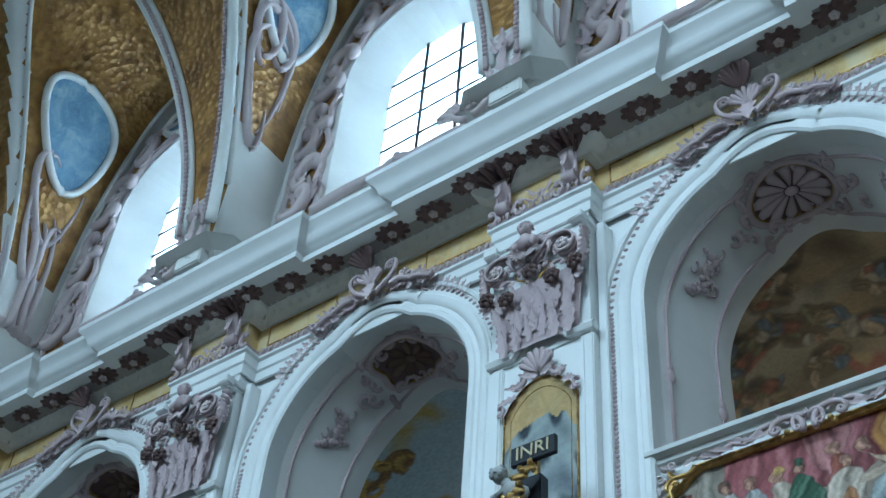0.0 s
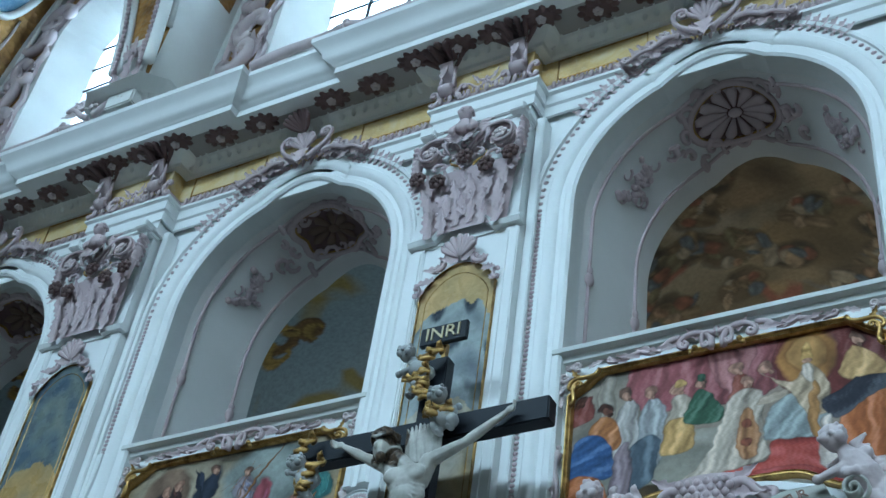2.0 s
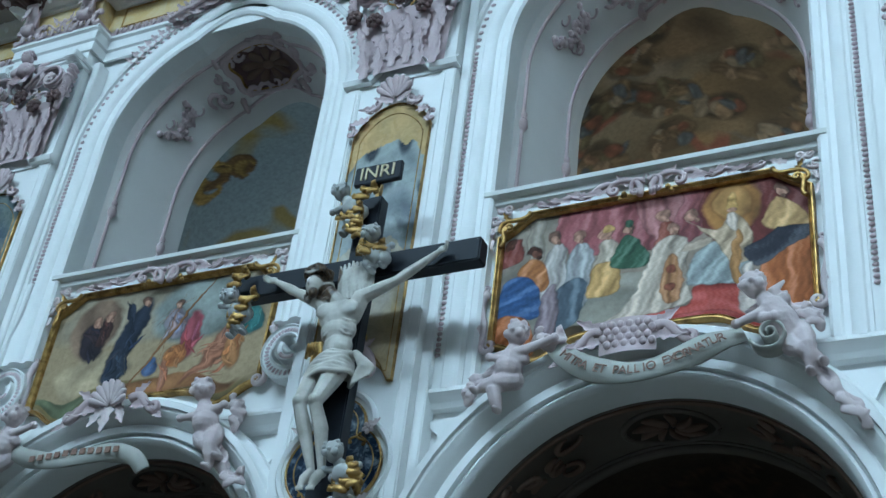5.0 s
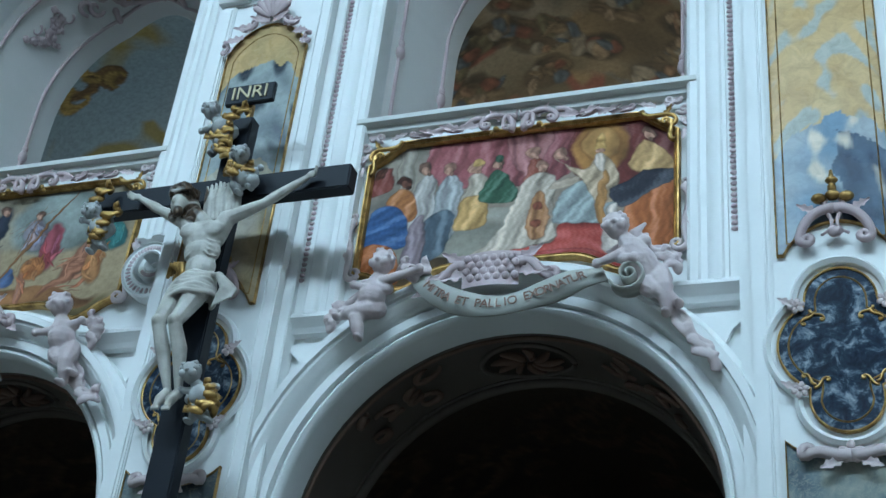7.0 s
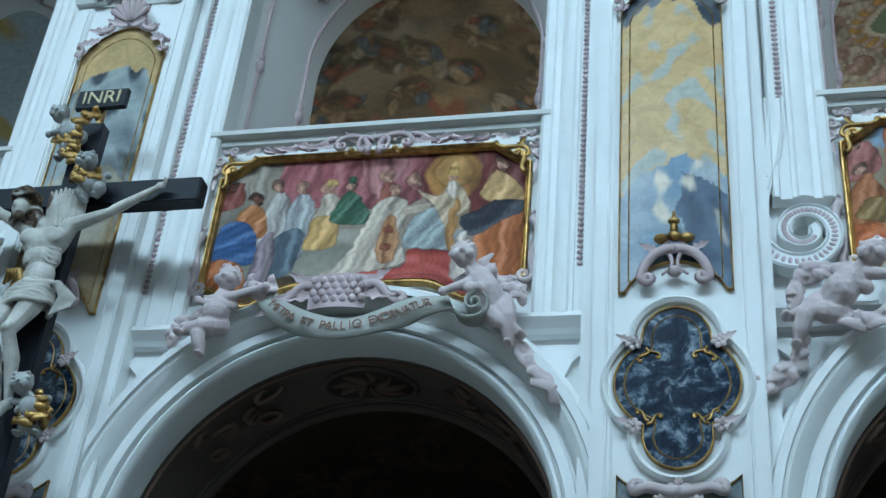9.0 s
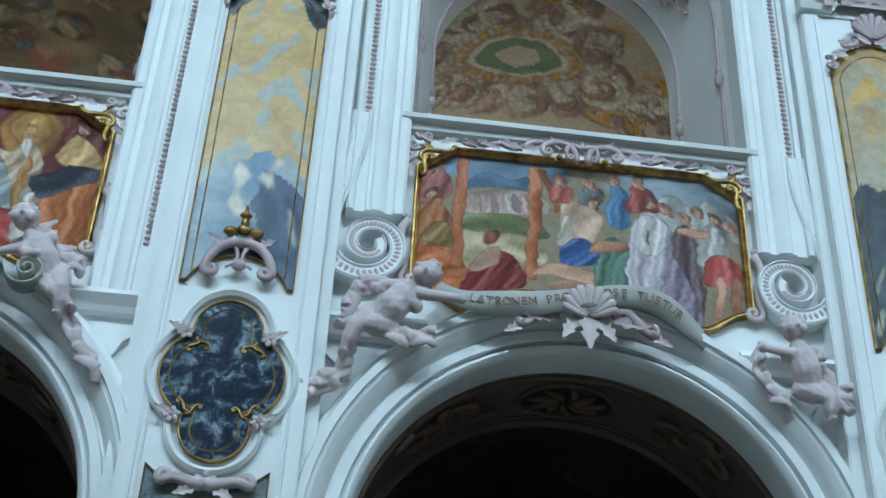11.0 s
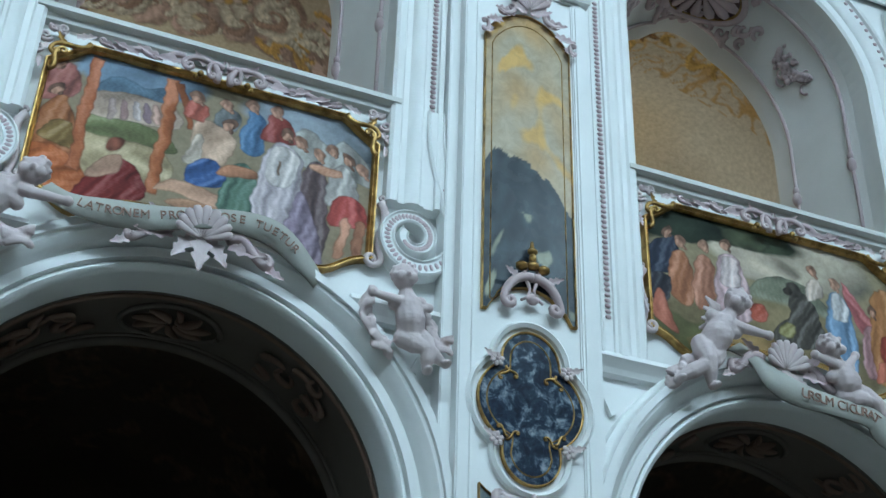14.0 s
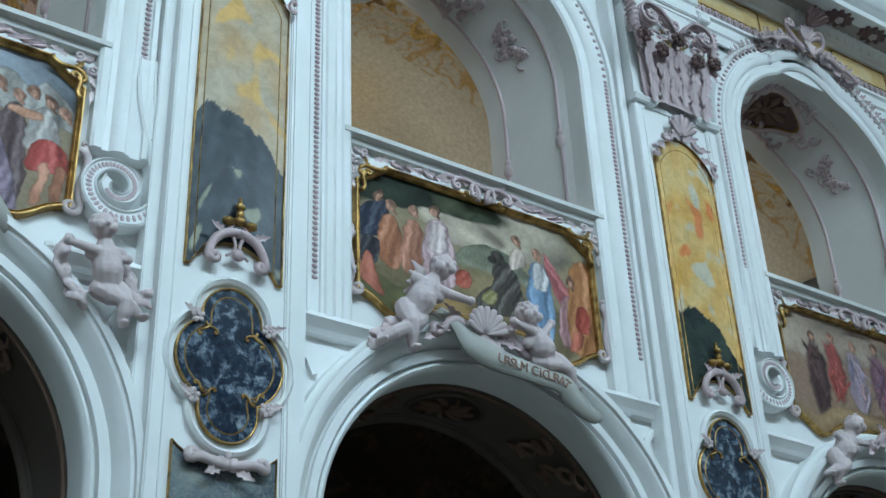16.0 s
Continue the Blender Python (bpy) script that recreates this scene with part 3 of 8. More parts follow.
g = Geo(True)
for i, cx in enumerate(BAYS_C):
    x0, x1 = PIERS_C[i], PIERS_C[i + 1]
    po, pi = cl_path(cx, CZ0 + 0.1, CH + 0.12, CSP), cl_path(cx, CZ0 + 0.5, CH - 0.22, CSP + 0.1)
    # face of the wall
    vs, fs = [], []
    for x, z in po[1:-1]:
        vs += [(x, 0.0, z), (x, 0.0, 24.0)]
    fs += [(2 * j, 2 * j + 1, 2 * j + 3, 2 * j + 2) for j in range(len(po) - 3)]
    g.add(vs, fs)
    g.add([(x0, 0, po[0][1]), (po[0][0], 0, po[0][1]), (po[0][0], 0, 24), (x0, 0, 24)], [(0, 1, 2, 3)])
    g.add([(po[-1][0], 0, po[0][1]), (x1, 0, po[0][1]), (x1, 0, 24), (po[-1][0], 0, 24)], [(0, 1, 2, 3)])
    g.add([(x0, 0, 13.6), (x1, 0, 13.6), (x1, 0, po[0][1]), (x0, 0, po[0][1])], [(0, 1, 2, 3)])
    # splayed reveal
    vs = []
    for a, b in zip(po, pi):
        vs += [(a[0], 0.0, a[1]), (b[0], 0.7, b[1])]
    n2 = len(po)
    g.add(vs, [(2 * j, 2 * j + 1, 2 * ((j + 1) % n2) + 1, 2 * ((j + 1) % n2)) for j in range(n2)])
    # back of the wall beyond the panes
    g.add([(x0, 0.9, 13.6), (cx - CH, 0.9, 13.6), (cx - CH, 0.9, 24), (x0, 0.9, 24)], [(0, 1, 2, 3)])
    g.add([(cx + CH, 0.9, 13.6), (x1, 0.9, 13.6), (x1, 0.9, 24), (cx + CH, 0.9, 24)], [(0, 1, 2, 3)])
    g.add([(cx - CH, 0.9, 13.6), (cx + CH, 0.9, 13.6), (cx + CH, 0.9, 15.9), (cx - CH, 0.9, 15.9)], [(0, 1, 2, 3)])
    g.add([(cx - CH, 0.9, 19.8), (cx + CH, 0.9, 19.8), (cx + CH, 0.9, 24), (cx - CH, 0.9, 24)], [(0, 1, 2, 3)])
tagged(g.ob("wall_clerestory", VAULTW), "white plastered clerestory wall with splayed window reveals", "wall", kind="structure")

# ---- nave shell: floor, far wall, ends, aisle and gallery rooms ----
tagged(Geo().box(XA, XB, -15.6, 6.9, -0.3, 0.0).ob("floor", STONEF), "worn beige stone church floor", "floor", kind="structure")
g = Geo()
g.box(XA, XB, -15.6, -15.1, 0, 24)
tagged(g.ob("wall_south", WHITE), "white plastered opposite nave wall", "wall", kind="structure")
for nm, x0, x1 in (("wall_west", XA - 0.4, XA), ("wall_east", XB, XB + 0.4)):
    tagged(Geo().box(x0, x1, -15.6, 6.9, 0, 24).ob(nm, WHITE), "white plastered end wall", "wall", kind="structure")
# outer wall and gallery floor carry the aisle's shade in their plaster colour
tagged(Geo().box(XA, XB, 6.9, 7.3, 0, 13.9).ob("wall_aisle", AISLE_SHADED), "plastered outer wall behind aisle and gallery, colour darkened for aisle shade", "wall", kind="structure")
tagged(Geo().box(XA, XB, 0.32, 6.9, 7.4, 7.7).ob("gallery_floor", AISLE_SHADED), "plain gallery floor over the aisle, colour darkened for shade", "floor", kind="structure")
tagged(Geo().box(XA, XB, 1.16, 6.9, 13.7, 14.0).ob("gallery_roof", GREYW), "plain ceiling slab over the gallery", "ceiling", kind="structure")

# ---- stucco ornament ----
def S(r, g, b):
    """Base colour of a paint that shows as this 8-bit colour beside the white walls."""
    lin = lambda c: ((c / 255 + 0.055) / 1.055) ** 2.4 if c > 10 else c / 3300
    q = [0.8 * lin(c) / lin(w) for c, w in zip((r, g, b), (208, 222, 230))]
    m = sum(q) / 3
    return tuple(min(0.85, 0.86 * (m + (x - m) * 0.84)) for x in q)


def bar(g, pts, y, r0, r1, seg=6, flat=1.0, bulge=0.0):
    """A tapered rounded strip along points of the wall plane."""
    n = len(pts) - 1
    g.tube([(x, y - bulge * math.sin(math.pi * i / n), z) for i, (x, z) in enumerate(pts)], [r0 + (r1 - r0) * i / n for i in range(n + 1)], seg, flat)


def cscroll(g, x, z, s, turn, y, r, hand=1):
    """A C-scroll: an arc that rolls up at both ends."""
    a = spiral(0.34, 0.62, 0.30, 1.2, 120, 18, 0.22, -1)
    b = [(p, -q) for p, q in a]
    mid = bez(b[0], (-0.45, -0.62), (-0.45, 0.62), a[0], 12)
    path = b[::-1] + mid[1:-1] + a
    ca, sa = math.cos(radians(turn)), math.sin(radians(turn))
    pts = [(x + s * (p * ca * hand - q * sa), z + s * (p * sa * hand + q * ca)) for p, q in path]
    n = len(pts)
    g.tube([(u, y, v) for u, v in pts], [r * (0.45 + 0.75 * math.sin(math.pi * i / (n - 1))) for i in range(n)], 6)


def sscroll(g, p0, p3, y, r, h0=1, h1=-1, k=0.35, curl=0.28):
    """An S-shaped tendril between two points with a curl at each end."""
    dx, dz = p3[0] - p0[0], p3[1] - p0[1]
    l = math.hypot(dx, dz)
    nx, nz = -dz / l, dx / l
    p1 = (p0[0] + dx * 0.3 + nx * l * k * h0, p0[1] + dz * 0.3 + nz * l * k * h0)
    p2 = (p0[0] + dx * 0.7 + nx * l * k * h1, p0[1] + dz * 0.7 + nz * l * k * h1)
    path = bez(p0, p1, p2, p3, 14)
    R = curl * l * 0.5
    d = math.atan2(path[-1][1] - path[-2][1], path[-1][0] - path[-2][0])
    c = (p3[0] - R * math.sin(d) * -h1, p3[1] + R * math.cos(d) * -h1)
    end = spiral(c[0], c[1], R, 1.1, math.degrees(math.atan2(p3[1] - c[1], p3[0] - c[0])), 14, 0.25, -h1)
    pts = path + end[1:]
    n = len(pts)
    g.tube([(u, y, v) for u, v in pts], [r * (1.0 - 0.55 * i / n) for i in range(n)], 6)


def shell(g, x, z, r, y, a0=20, a1=160, n=7, thick=0.5, lift=0.0):
    """A fan of rounded ribs."""
    for i in range(n):
        a = radians(a0 + (a1 - a0) * i / (n - 1))
        R = r * (0.85 + 0.15 * math.sin(math.pi * i / (n - 1)))
        pts = [(x + math.cos(a) * R * s, y - lift * s * s, z + math.sin(a) * R * s) for s in (0.08, 0.35, 0.65, 0.88, 1.0)]
        w = R * (abs(a1 - a0) / n) * 0.0088
        g.tube(pts, [w * 0.35, w * 0.7, w * 1.0, w * 1.1, w * 0.6], 6, thick)


def leaf(g, x, z, l, turn, y, w=0.35, curl=0.25):
    """An acanthus leaf that bends away from the wall at its tip."""
    ca, sa = math.cos(radians(turn)), math.sin(radians(turn))
    n, k = 12, 4
    w *= 0.80
    vs = []
    for i in range(n + 1):
        s = i / n
        lobe = 0.74 + 0.26 * math.cos(s * 6.283 * 3.2)
        hw = l * w * (math.sin(math.pi * min(0.99, 0.12 + 0.87 * s)) ** 0.7) * lobe * (1 - 0.35 * s)
        for j in range(-k // 2, k // 2 + 1):
            q = j / (k / 2)
            px, pz = s * l - 0.10 * l * abs(q) * (lobe - 0.7), q * hw
            d = 0.02 + curl * l * s ** 2.2 + 0.13 * l * (abs(q) - q * q * 0.6) * math.sin(math.pi * s) + 0.05 * l * abs(q) * lobe
            vs.append((x + px * ca - pz * sa, y - d, z + px * sa + pz * ca))
    m = k + 1
    fs = [(i * m + j, i * m + j + 1, (i + 1) * m + j + 1, (i + 1) * m + j) for i in range(n) for j in range(k)]
    g.add(vs, fs)


def rosette(g, x, z, r, y, n=5, h=0.5):
    for i in range(n):
        a = 2 * math.pi * i / n + 0.3
        m = Matrix.Rotation(-a, 3, "Y")
        g.ball((x + math.cos(a) * r * 0.58, y, z + math.sin(a) * r * 0.58), (r * 0.46, r * 0.22 * h * 2, r * 0.34), 7, 4, m)
    g.ball((x, y - r * 0.12, z), r * 0.26, 7, 4)


# ---- capitals ----
def capital():
    """Composite capital: origin at the middle of its foot on the pilaster's face."""
    c = thing("capital", "mauve stucco composite capital with volutes and acanthus on a white pilaster", "capital", "capitals of the pilasters")
    g = Geo()          # astragal that rises over the shaft's middle
    path = [(-0.66, 0.0), (-0.34, 0.0), (-0.24, 0.12), (-0.14, 0.22), (0.14, 0.22), (0.24, 0.12), (0.34, 0.0), (0.66, 0.0)]
    g.sweep(path[::-1], [(0.0, 0.03), (0.0, -0.07), (-0.05, -0.10), (-0.07, -0.07), (-0.12, -0.05), (-0.12, 0.03)], XZ)
    g.ob("astragal", WHITE, c, "white moulded astragal")
    g = Geo()
    g.grid(lambda u, v: ((u - 0.5) * (1.0 + 0.24 * v * v), -0.06 - 0.10 * v * v - 0.04 * math.sin(math.pi * u), 0.06 + 0.80 * v), 8, 8)
    g.ob("bell", STUCCO, c, smooth=True)
    g = Geo()
    g.grid(lambda u, v: ((u - 0.5) * (1.12 + 0.10 * v), -0.10 - 0.04 * v - 0.02 * math.sin(math.pi * u), 0.80 + 0.74 * v), 8, 4)
    g.ob("upper_bell", WHITE, c, "white plastered neck", smooth=True)
    rnd = random.Random(5)
    for s in (-1, 1):
        g = Geo()
        sp = [(s * (0.43 + x), 1.15 + z) for x, z in spiral(0, 0, 0.19, 2.3, 110, 46, 0.10, -1)]
        for dy, r in ((-0.24, 0.030), (-0.29, 0.022), (-0.19, 0.026)):
            bar(g, [(s * 0.06, 1.06), (s * 0.14, 1.20), (s * 0.26, 1.31)] + sp, dy, r, r * 0.55, 6, 1.0)
        g.ball((s * 0.43, -0.27, 1.15), 0.05)
        for q in range(6):                        # outer edge of the volute seen from the side
            bar(g, [(s * (0.645 - 0.004 * q), 1.36 - 0.075 * q), (s * (0.66 - 0.004 * q), 1.31 - 0.075 * q)], -0.19, 0.035, 0.045, 6, 2.2)
        g.ob("volute", STUCCO, c, smooth=True)
        g = Geo()
        rosette(g, s * 0.43, 1.15, 0.085, -0.30, 5)
        g.ob("volute_flower", PALEST, c, smooth=True)
        g = Geo()
        for q in range(5):
            leaf(g, s * (0.62 - 0.02 * q), 1.02 - 0.07 * q, 0.17, -90 + s * rnd.uniform(-30, 50), -0.16, 0.4, 0.3)
        g.ob("side_leaf", STUCCO, c, smooth=True)
    for z, l, n, cu in ((0.02, 0.34, 6, 0.12), (0.22, 0.32, 5, 0.14), (0.42, 0.32, 6, 0.16), (0.60, 0.30, 5, 0.22)):
        for i in range(n):                        # low overlapping leaves
            x = ((i + 0.5) / n - 0.5) * (0.94 + 0.22 * z)
            g = Geo()
            lift = 0.22 * max(0.0, 1 - abs(x) / 0.3) if z < 0.1 else 0.0
            leaf(g, x, z + lift * 0.6, l * rnd.uniform(0.9, 1.1), 90 + rnd.uniform(-6, 6) - x * 24, -0.09 - 0.09 * z, 0.36, cu)
            g.ob("acanthus_leaf", STUCCO, c, smooth=True)
            g = Geo()
            g.ball((x + 0.07, -0.13 - 0.09 * z, z + l * 0.9), (0.022, 0.016, 0.028), 7, 5)
            g.ob("bud", STUCCO, c, smooth=True)
    for s in (-1, 1):                             # straps from the volutes down to the outer flowers
        g = Geo()
        bar(g, [(s * x, z) for x, z in bez((0.62, 1.16), (0.66, 0.98), (0.58, 0.92), (0.60, 0.70), 10)], -0.20, 0.055, 0.03, 7, 1.3)
        g.ob("strap", STUCCO, c, smooth=True)
    for x, z in ((-0.56, 0.82), (-0.30, 0.70), (0.28, 0.76), (0.56, 0.84), (0.0, 0.98)):
        g = Geo()
        rosette(g, x, z, 0.105, -0.26, 7, 0.8)
        rosette(g, x, z, 0.065, -0.30, 5, 0.8)
        g.ob("flower", DARKST, c, "brown stucco flower", smooth=True)
    g = Geo()
    for q in range(13):
        x, z, an = rnd.uniform(0.04, 0.34), rnd.uniform(0.90, 1.24), rnd.uniform(0, 360)
        for s in (-1, 1):
            if q % 3:
                leaf(g, s * x, z, rnd.uniform(0.09, 0.17), an if s > 0 else 180 - an, -0.19, 0.4, 0.3)
            else:
                cscroll(g, s * x, z, rnd.uniform(0.05, 0.09), an * s, -0.22, 0.016, s)
    g.ob("garland", STUCCO, c, smooth=True)
    for s in (-1, 1):
        g = Geo()
        sscroll(g, (s * 0.08, 0.86), (s * 0.22, 1.06), -0.185, 0.016, s, -s)
        g.ob("gilt_spray", GOLD, c, "gilt spray", smooth=True)
    g = Geo()          # abacus with hollow front
    g.box(-0.62, 0.62, -0.17, 0.10, 1.50, 1.56, 0.012)
    g.box(-0.65, 0.65, -0.20, 0.10, 1.56, 1.63, 0.012)
    for s in (-1, 1):
        g.box(s * 0.56 - 0.09, s * 0.56 + 0.09, -0.25, -0.1, 1.515, 1.628, 0.012)
    g.ob("abacus", WHITE, c, "white moulded abacus")
    return c


def bust():
    """Small winged head over a capital, one plain mesh."""
    g = Geo()
    rnd = random.Random(21)
    g.ball((0, -0.33, 0.40), (0.078, 0.085, 0.098), 12, 9)
    g.ball((0, -0.41, 0.385), (0.016, 0.02, 0.018), 6, 5)
    for q in range(26):
        d = Vector((rnd.uniform(-1, 1), rnd.uniform(-0.4, 1), rnd.uniform(0.0, 1))).normalized()
        g.ball(Vector((0, -0.32, 0.41)) + d * 0.085, rnd.uniform(0.018, 0.03), 6, 5)
    g.tube([(0, -0.29, 0.14), (0, -0.30, 0.24), (0, -0.31, 0.32)], [0.10, 0.095, 0.045], 10)
    for s in (-1, 1):
        g.tube([(s * 0.08, -0.30, 0.26), (s * 0.15, -0.33, 0.18), (s * 0.10, -0.37, 0.10)], [0.045, 0.04, 0.03], 7)
        for k in range(5):
            g.tube([(s * 0.09, -0.22, 0.25), (s * (0.2 + 0.02 * k), -0.24, 0.30 - 0.05 * k), (s * (0.32 - 0.03 * k), -0.22, 0.34 - 0.10 * k)], [0.03, 0.034, 0.012], 6, 0.6)
        for k in range(5):
            leaf(g, s * 0.04, 0.10, 0.16, -90 + s * 22 * k, -0.27, 0.4, 0.3)
    o = g.ob("winged_head", STUCCO, smooth=True)
    return tagged(o, "mauve stucco winged head set on a capital", "stucco head", "winged heads")


cap0, bust0 = capital(), bust()
cap0.location, bust0.location = (PIERS[0], YP + 0.02, 10.62), (PIERS[0], YP - 0.02, 11.75)
for px in PIERS[1:]:
    copy_thing(cap0, pose(px, YP + 0.02, 10.62))
    if px < 14:
        copy_thing(bust0, pose(px, YP - 0.02, 11.75))

# ---- entablature ornament ----
def console():
    c = thing("frieze_console", "mauve stucco scroll console with a brown shell under the cornice", "console", "consoles of the frieze")
    g = Geo()
    path = [(-0.06 - 0.9 * a, z) for a, z in bez((0.16, 0.54), (0.20, 0.42), (0.02, 0.34), (0.03, 0.18), 10) + spiral(0.09, 0.14, 0.075, 1.3, 150, 16, 0.25, 1)[1:]]
    g.sweep(path, [(-0.025, -0.085), (0.025, -0.085), (0.035, 0.0), (0.025, 0.085), (-0.025, 0.085), (-0.025, -0.085)], lambda u, v, w: (w, u, v))
    for sx in (-1, 1):
        bar(g, [(sx * 0.085 + 0.0 * a, z) for a, z in ((0, 0.5), (0, 0.3), (0, 0.16))], -0.14, 0.02, 0.03)
    leaf(g, 0, 0.46, 0.3, -90, -0.2, 0.3, 0.2)
    for s in (-1, 1):
        cscroll(g, s * 0.16, 0.08, 0.13, 0, -0.08, 0.025, s)
    g.ob("scroll", STUCCO, c, smooth=True)
    g = Geo()
    for i in range(9):
        a = radians(-80 + 20 * i)
        g.tube([(math.sin(a) * 0.06, -0.10, 0.52), (math.sin(a) * 0.16, -0.10 - math.cos(a) * 0.16, 0.56), (math.sin(a) * 0.27, -0.10 - math.cos(a) * 0.36, 0.585), (math.sin(a) * 0.30, -0.10 - math.cos(a) * 0.42, 0.55)], [0.02, 0.045, 0.06, 0.03], 6, 0.7)
    g.ob("shell", DARKST, c, "brown stucco shell", smooth=True)
    return c


def soffit_rosette():
    c = thing("soffit_rosette", "brown scalloped rosette with a pale flower under the cornice", "rosette", "rosettes of the cornice soffit")
    g = Geo()
    for i in range(10):
        a = 2 * math.pi * i / 10
        m = Matrix.Rotation(a, 3, "Z")
        g.ball((math.cos(a) * 0.20, math.sin(a) * 0.115, 0), (0.06, 0.045, 0.030), 7, 4, m)
    g.ball((0, 0, 0.0), (0.22, 0.13, 0.026), 14, 5)
    g.ob("scallop", DARKST, c, smooth=True)
    g = Geo()
    for i in range(5):
        a = 2 * math.pi * i / 5
        g.ball((math.cos(a) * 0.035, math.sin(a) * 0.035, -0.045), (0.032, 0.032, 0.025), 6, 4)
    g.ob("flower", PALEST, c, "pale stucco flower", smooth=True)
    return c


con0, ros0 = console(), soffit_rosette()
spots_c, spots_r = [], []
for px in PIERS:
    spots_c += [(px - 0.46, -0.27), (px + 0.46, -0.27)]
    spots_r += [(px + d, -0.62) for d in (-0.82, -0.26, 0.26, 0.82)]
for i, cx in enumerate(BAYS):
    a, b = PIERS[i] + 1.3, PIERS[i + 1] - 1.3
    for d in (0.06, 0.30, 0.70, 0.94):
        spots_r.append((a + (b - a) * d, -0.48))
for k, (x, y) in enumerate(spots_c):
    if k == 0:
        con0.location = (x, y, 12.83)
    else:
        copy_thing(con0, pose(x, y, 12.83))
for k, (x, y) in enumerate(spots_r):
    if k == 0:
        ros0.location = (x, y, 13.425)
    else:
        copy_thing(ros0, pose(x, y, 13.425))

# leaves of the band under the frieze, and beads of the bed moulding
g = Geo()
for i, px in enumerate(PIERS[:-1]):
    for seg_a, seg_b, y in ((px - 0.6, px + 0.6, -0.37), (px + 0.72, PIERS[i + 1] - 0.72, -0.10)):
        n = round((seg_b - seg_a) / 0.115)
        for k in range(n):
            x = seg_a + (k + 0.5) * (seg_b - seg_a) / n
            g.ball((x, y, 12.84), (0.034, 0.025, 0.062), 6, 4)
            g.ball((x + 0.057, y + 0.005, 12.87), (0.012, 0.02, 0.04), 5, 3)
tagged(g.ob("egg_and_dart", STUCCO, smooth=True), "mauve stucco egg and dart band", "moulding", kind="stuff")
g = Geo()
rnd = random.Random(8)
for i, px in enumerate(PIERS[:-1]):
    for seg_a, seg_b, y in ((px - 0.6, px + 0.6, -0.37), (px + 0.72, PIERS[i + 1] - 0.72, -0.12)):
        n = round((seg_b - seg_a) / 0.16)
        for k in range(n):
            x = seg_a + (k + 0.5) * (seg_b - seg_a) / n
            leaf(g, x, 13.31, 0.13, 90 + rnd.uniform(-20, 20), y - 0.08, 0.5, 0.7)
tagged(g.ob("leaf_moulding", VAULTW, smooth=True), "pale stucco leaf moulding over the frieze", "moulding", kind="stuff")

# gilt fillets round the frieze panels, and scrollwork on those over the pilasters
for i, cx in enumerate(BAYS):
    for a, b in ((PIERS[i] + 0.80, cx - 0.72), (cx + 0.72, PIERS[i + 1] - 0.80)):
        g = Geo().sweep([(a, 12.93), (b, 12.93), (b, 13.27), (a, 13.27)], [(0, -0.065), (0.0, -0.085), (0.012, -0.088), (0.016, -0.065)], XZ, closed=True)
        tagged(g.ob("gilt_fillet", GOLD), "thin gilt fillet round a yellow frieze panel", "fillet", "fillets of the frieze")
for px in PIERS:
    g = Geo()
    for s in (-1, 1):
        sscroll(g, (px + s * 0.05, 12.98), (px + s * 0.30, 13.08), -0.30, 0.022, -s, s)
        leaf(g, px + s * 0.05, 13.02, 0.2, 90 - s * 40, -0.27, 0.3)
    rosette(g, px, 13.06, 0.08, -0.30)
    tagged(g.ob("frieze_scrollwork", STUCCO, smooth=True), "mauve stucco scrollwork on a yellow frieze panel", "stucco ornament", "frieze scrollwork")


def crown_cartouche():
    """Stucco cluster over the crown of a gallery arch."""
    c = thing("crown_cartouche", "mauve stucco cartouche over the crown of a gallery arch", "cartouche", "arch crown cartouches")
    for s in (-1, 1):
        for pts, r in ((bez((0.06, -0.02), (0.16, 0.08), (0.36, 0.14), (0.37, 0.36), 10) + spiral(0.27, 0.37, 0.10, 1.6, -5, 22, 0.2, 1)[1:], 0.036), (bez((0.30, 0.02), (0.44, 0.10), (0.50, 0.02), (0.62, -0.04), 8) + spiral(0.61, 0.03, 0.07, 1.3, -80, 16, 0.25, 1)[1:], 0.034), (bez((0.60, -0.06), (0.74, 0.0), (0.80, -0.10), (0.92, -0.16), 8) + spiral(0.91, -0.10, 0.055, 1.3, -80, 14, 0.25, 1)[1:], 0.026)):
            g = Geo()
            bar(g, [(s * x, z) for x, z in pts], -0.15, r, r * 0.4, 7)
            g.ob("scroll", STUCCO, c, smooth=True)
        rn = random.Random(3)
        for q in range(15):
            x = 0.08 + 0.058 * q
            g = Geo()
            an = 70 - 50 * x + rn.uniform(-25, 25)
            leaf(g, s * x, 0.02 - 0.20 * x + rn.uniform(-0.05, 0.07), rn.uniform(0.16, 0.24), an if s > 0 else 180 - an, -0.07, 0.42, 0.3)
            g.ob("foliage", STUCCO, c, smooth=True)
        g = Geo()
        rosette(g, s * 0.48, 0.14, 0.075, -0.13, 6)
        g.ob("flower", PALEST, c, smooth=True)
    g = Geo()
    shell(g, 0, 0.16, 0.26, -0.16, 30, 150, 7, 0.8, 0.06)
    leaf(g, 0, 0.2, 0.36, -90, -0.14, 0.5, 0.15)
    g.ob("shell", STUCCO, c, smooth=True)
    g = Geo()
    shell(g, 0, 0.38, 0.22, -0.24, 10, 170, 9, 0.8, 0.2)
    g.ob("top_shell", DARKST, c, "brown stucco shell", smooth=True)
    return c


cc0 = crown_cartouche()
cc0.location = (BAYS[0], -0.08, 12.80)
for cx in BAYS[1:]:
    copy_thing(cc0, pose(cx, -0.08, 12.80))
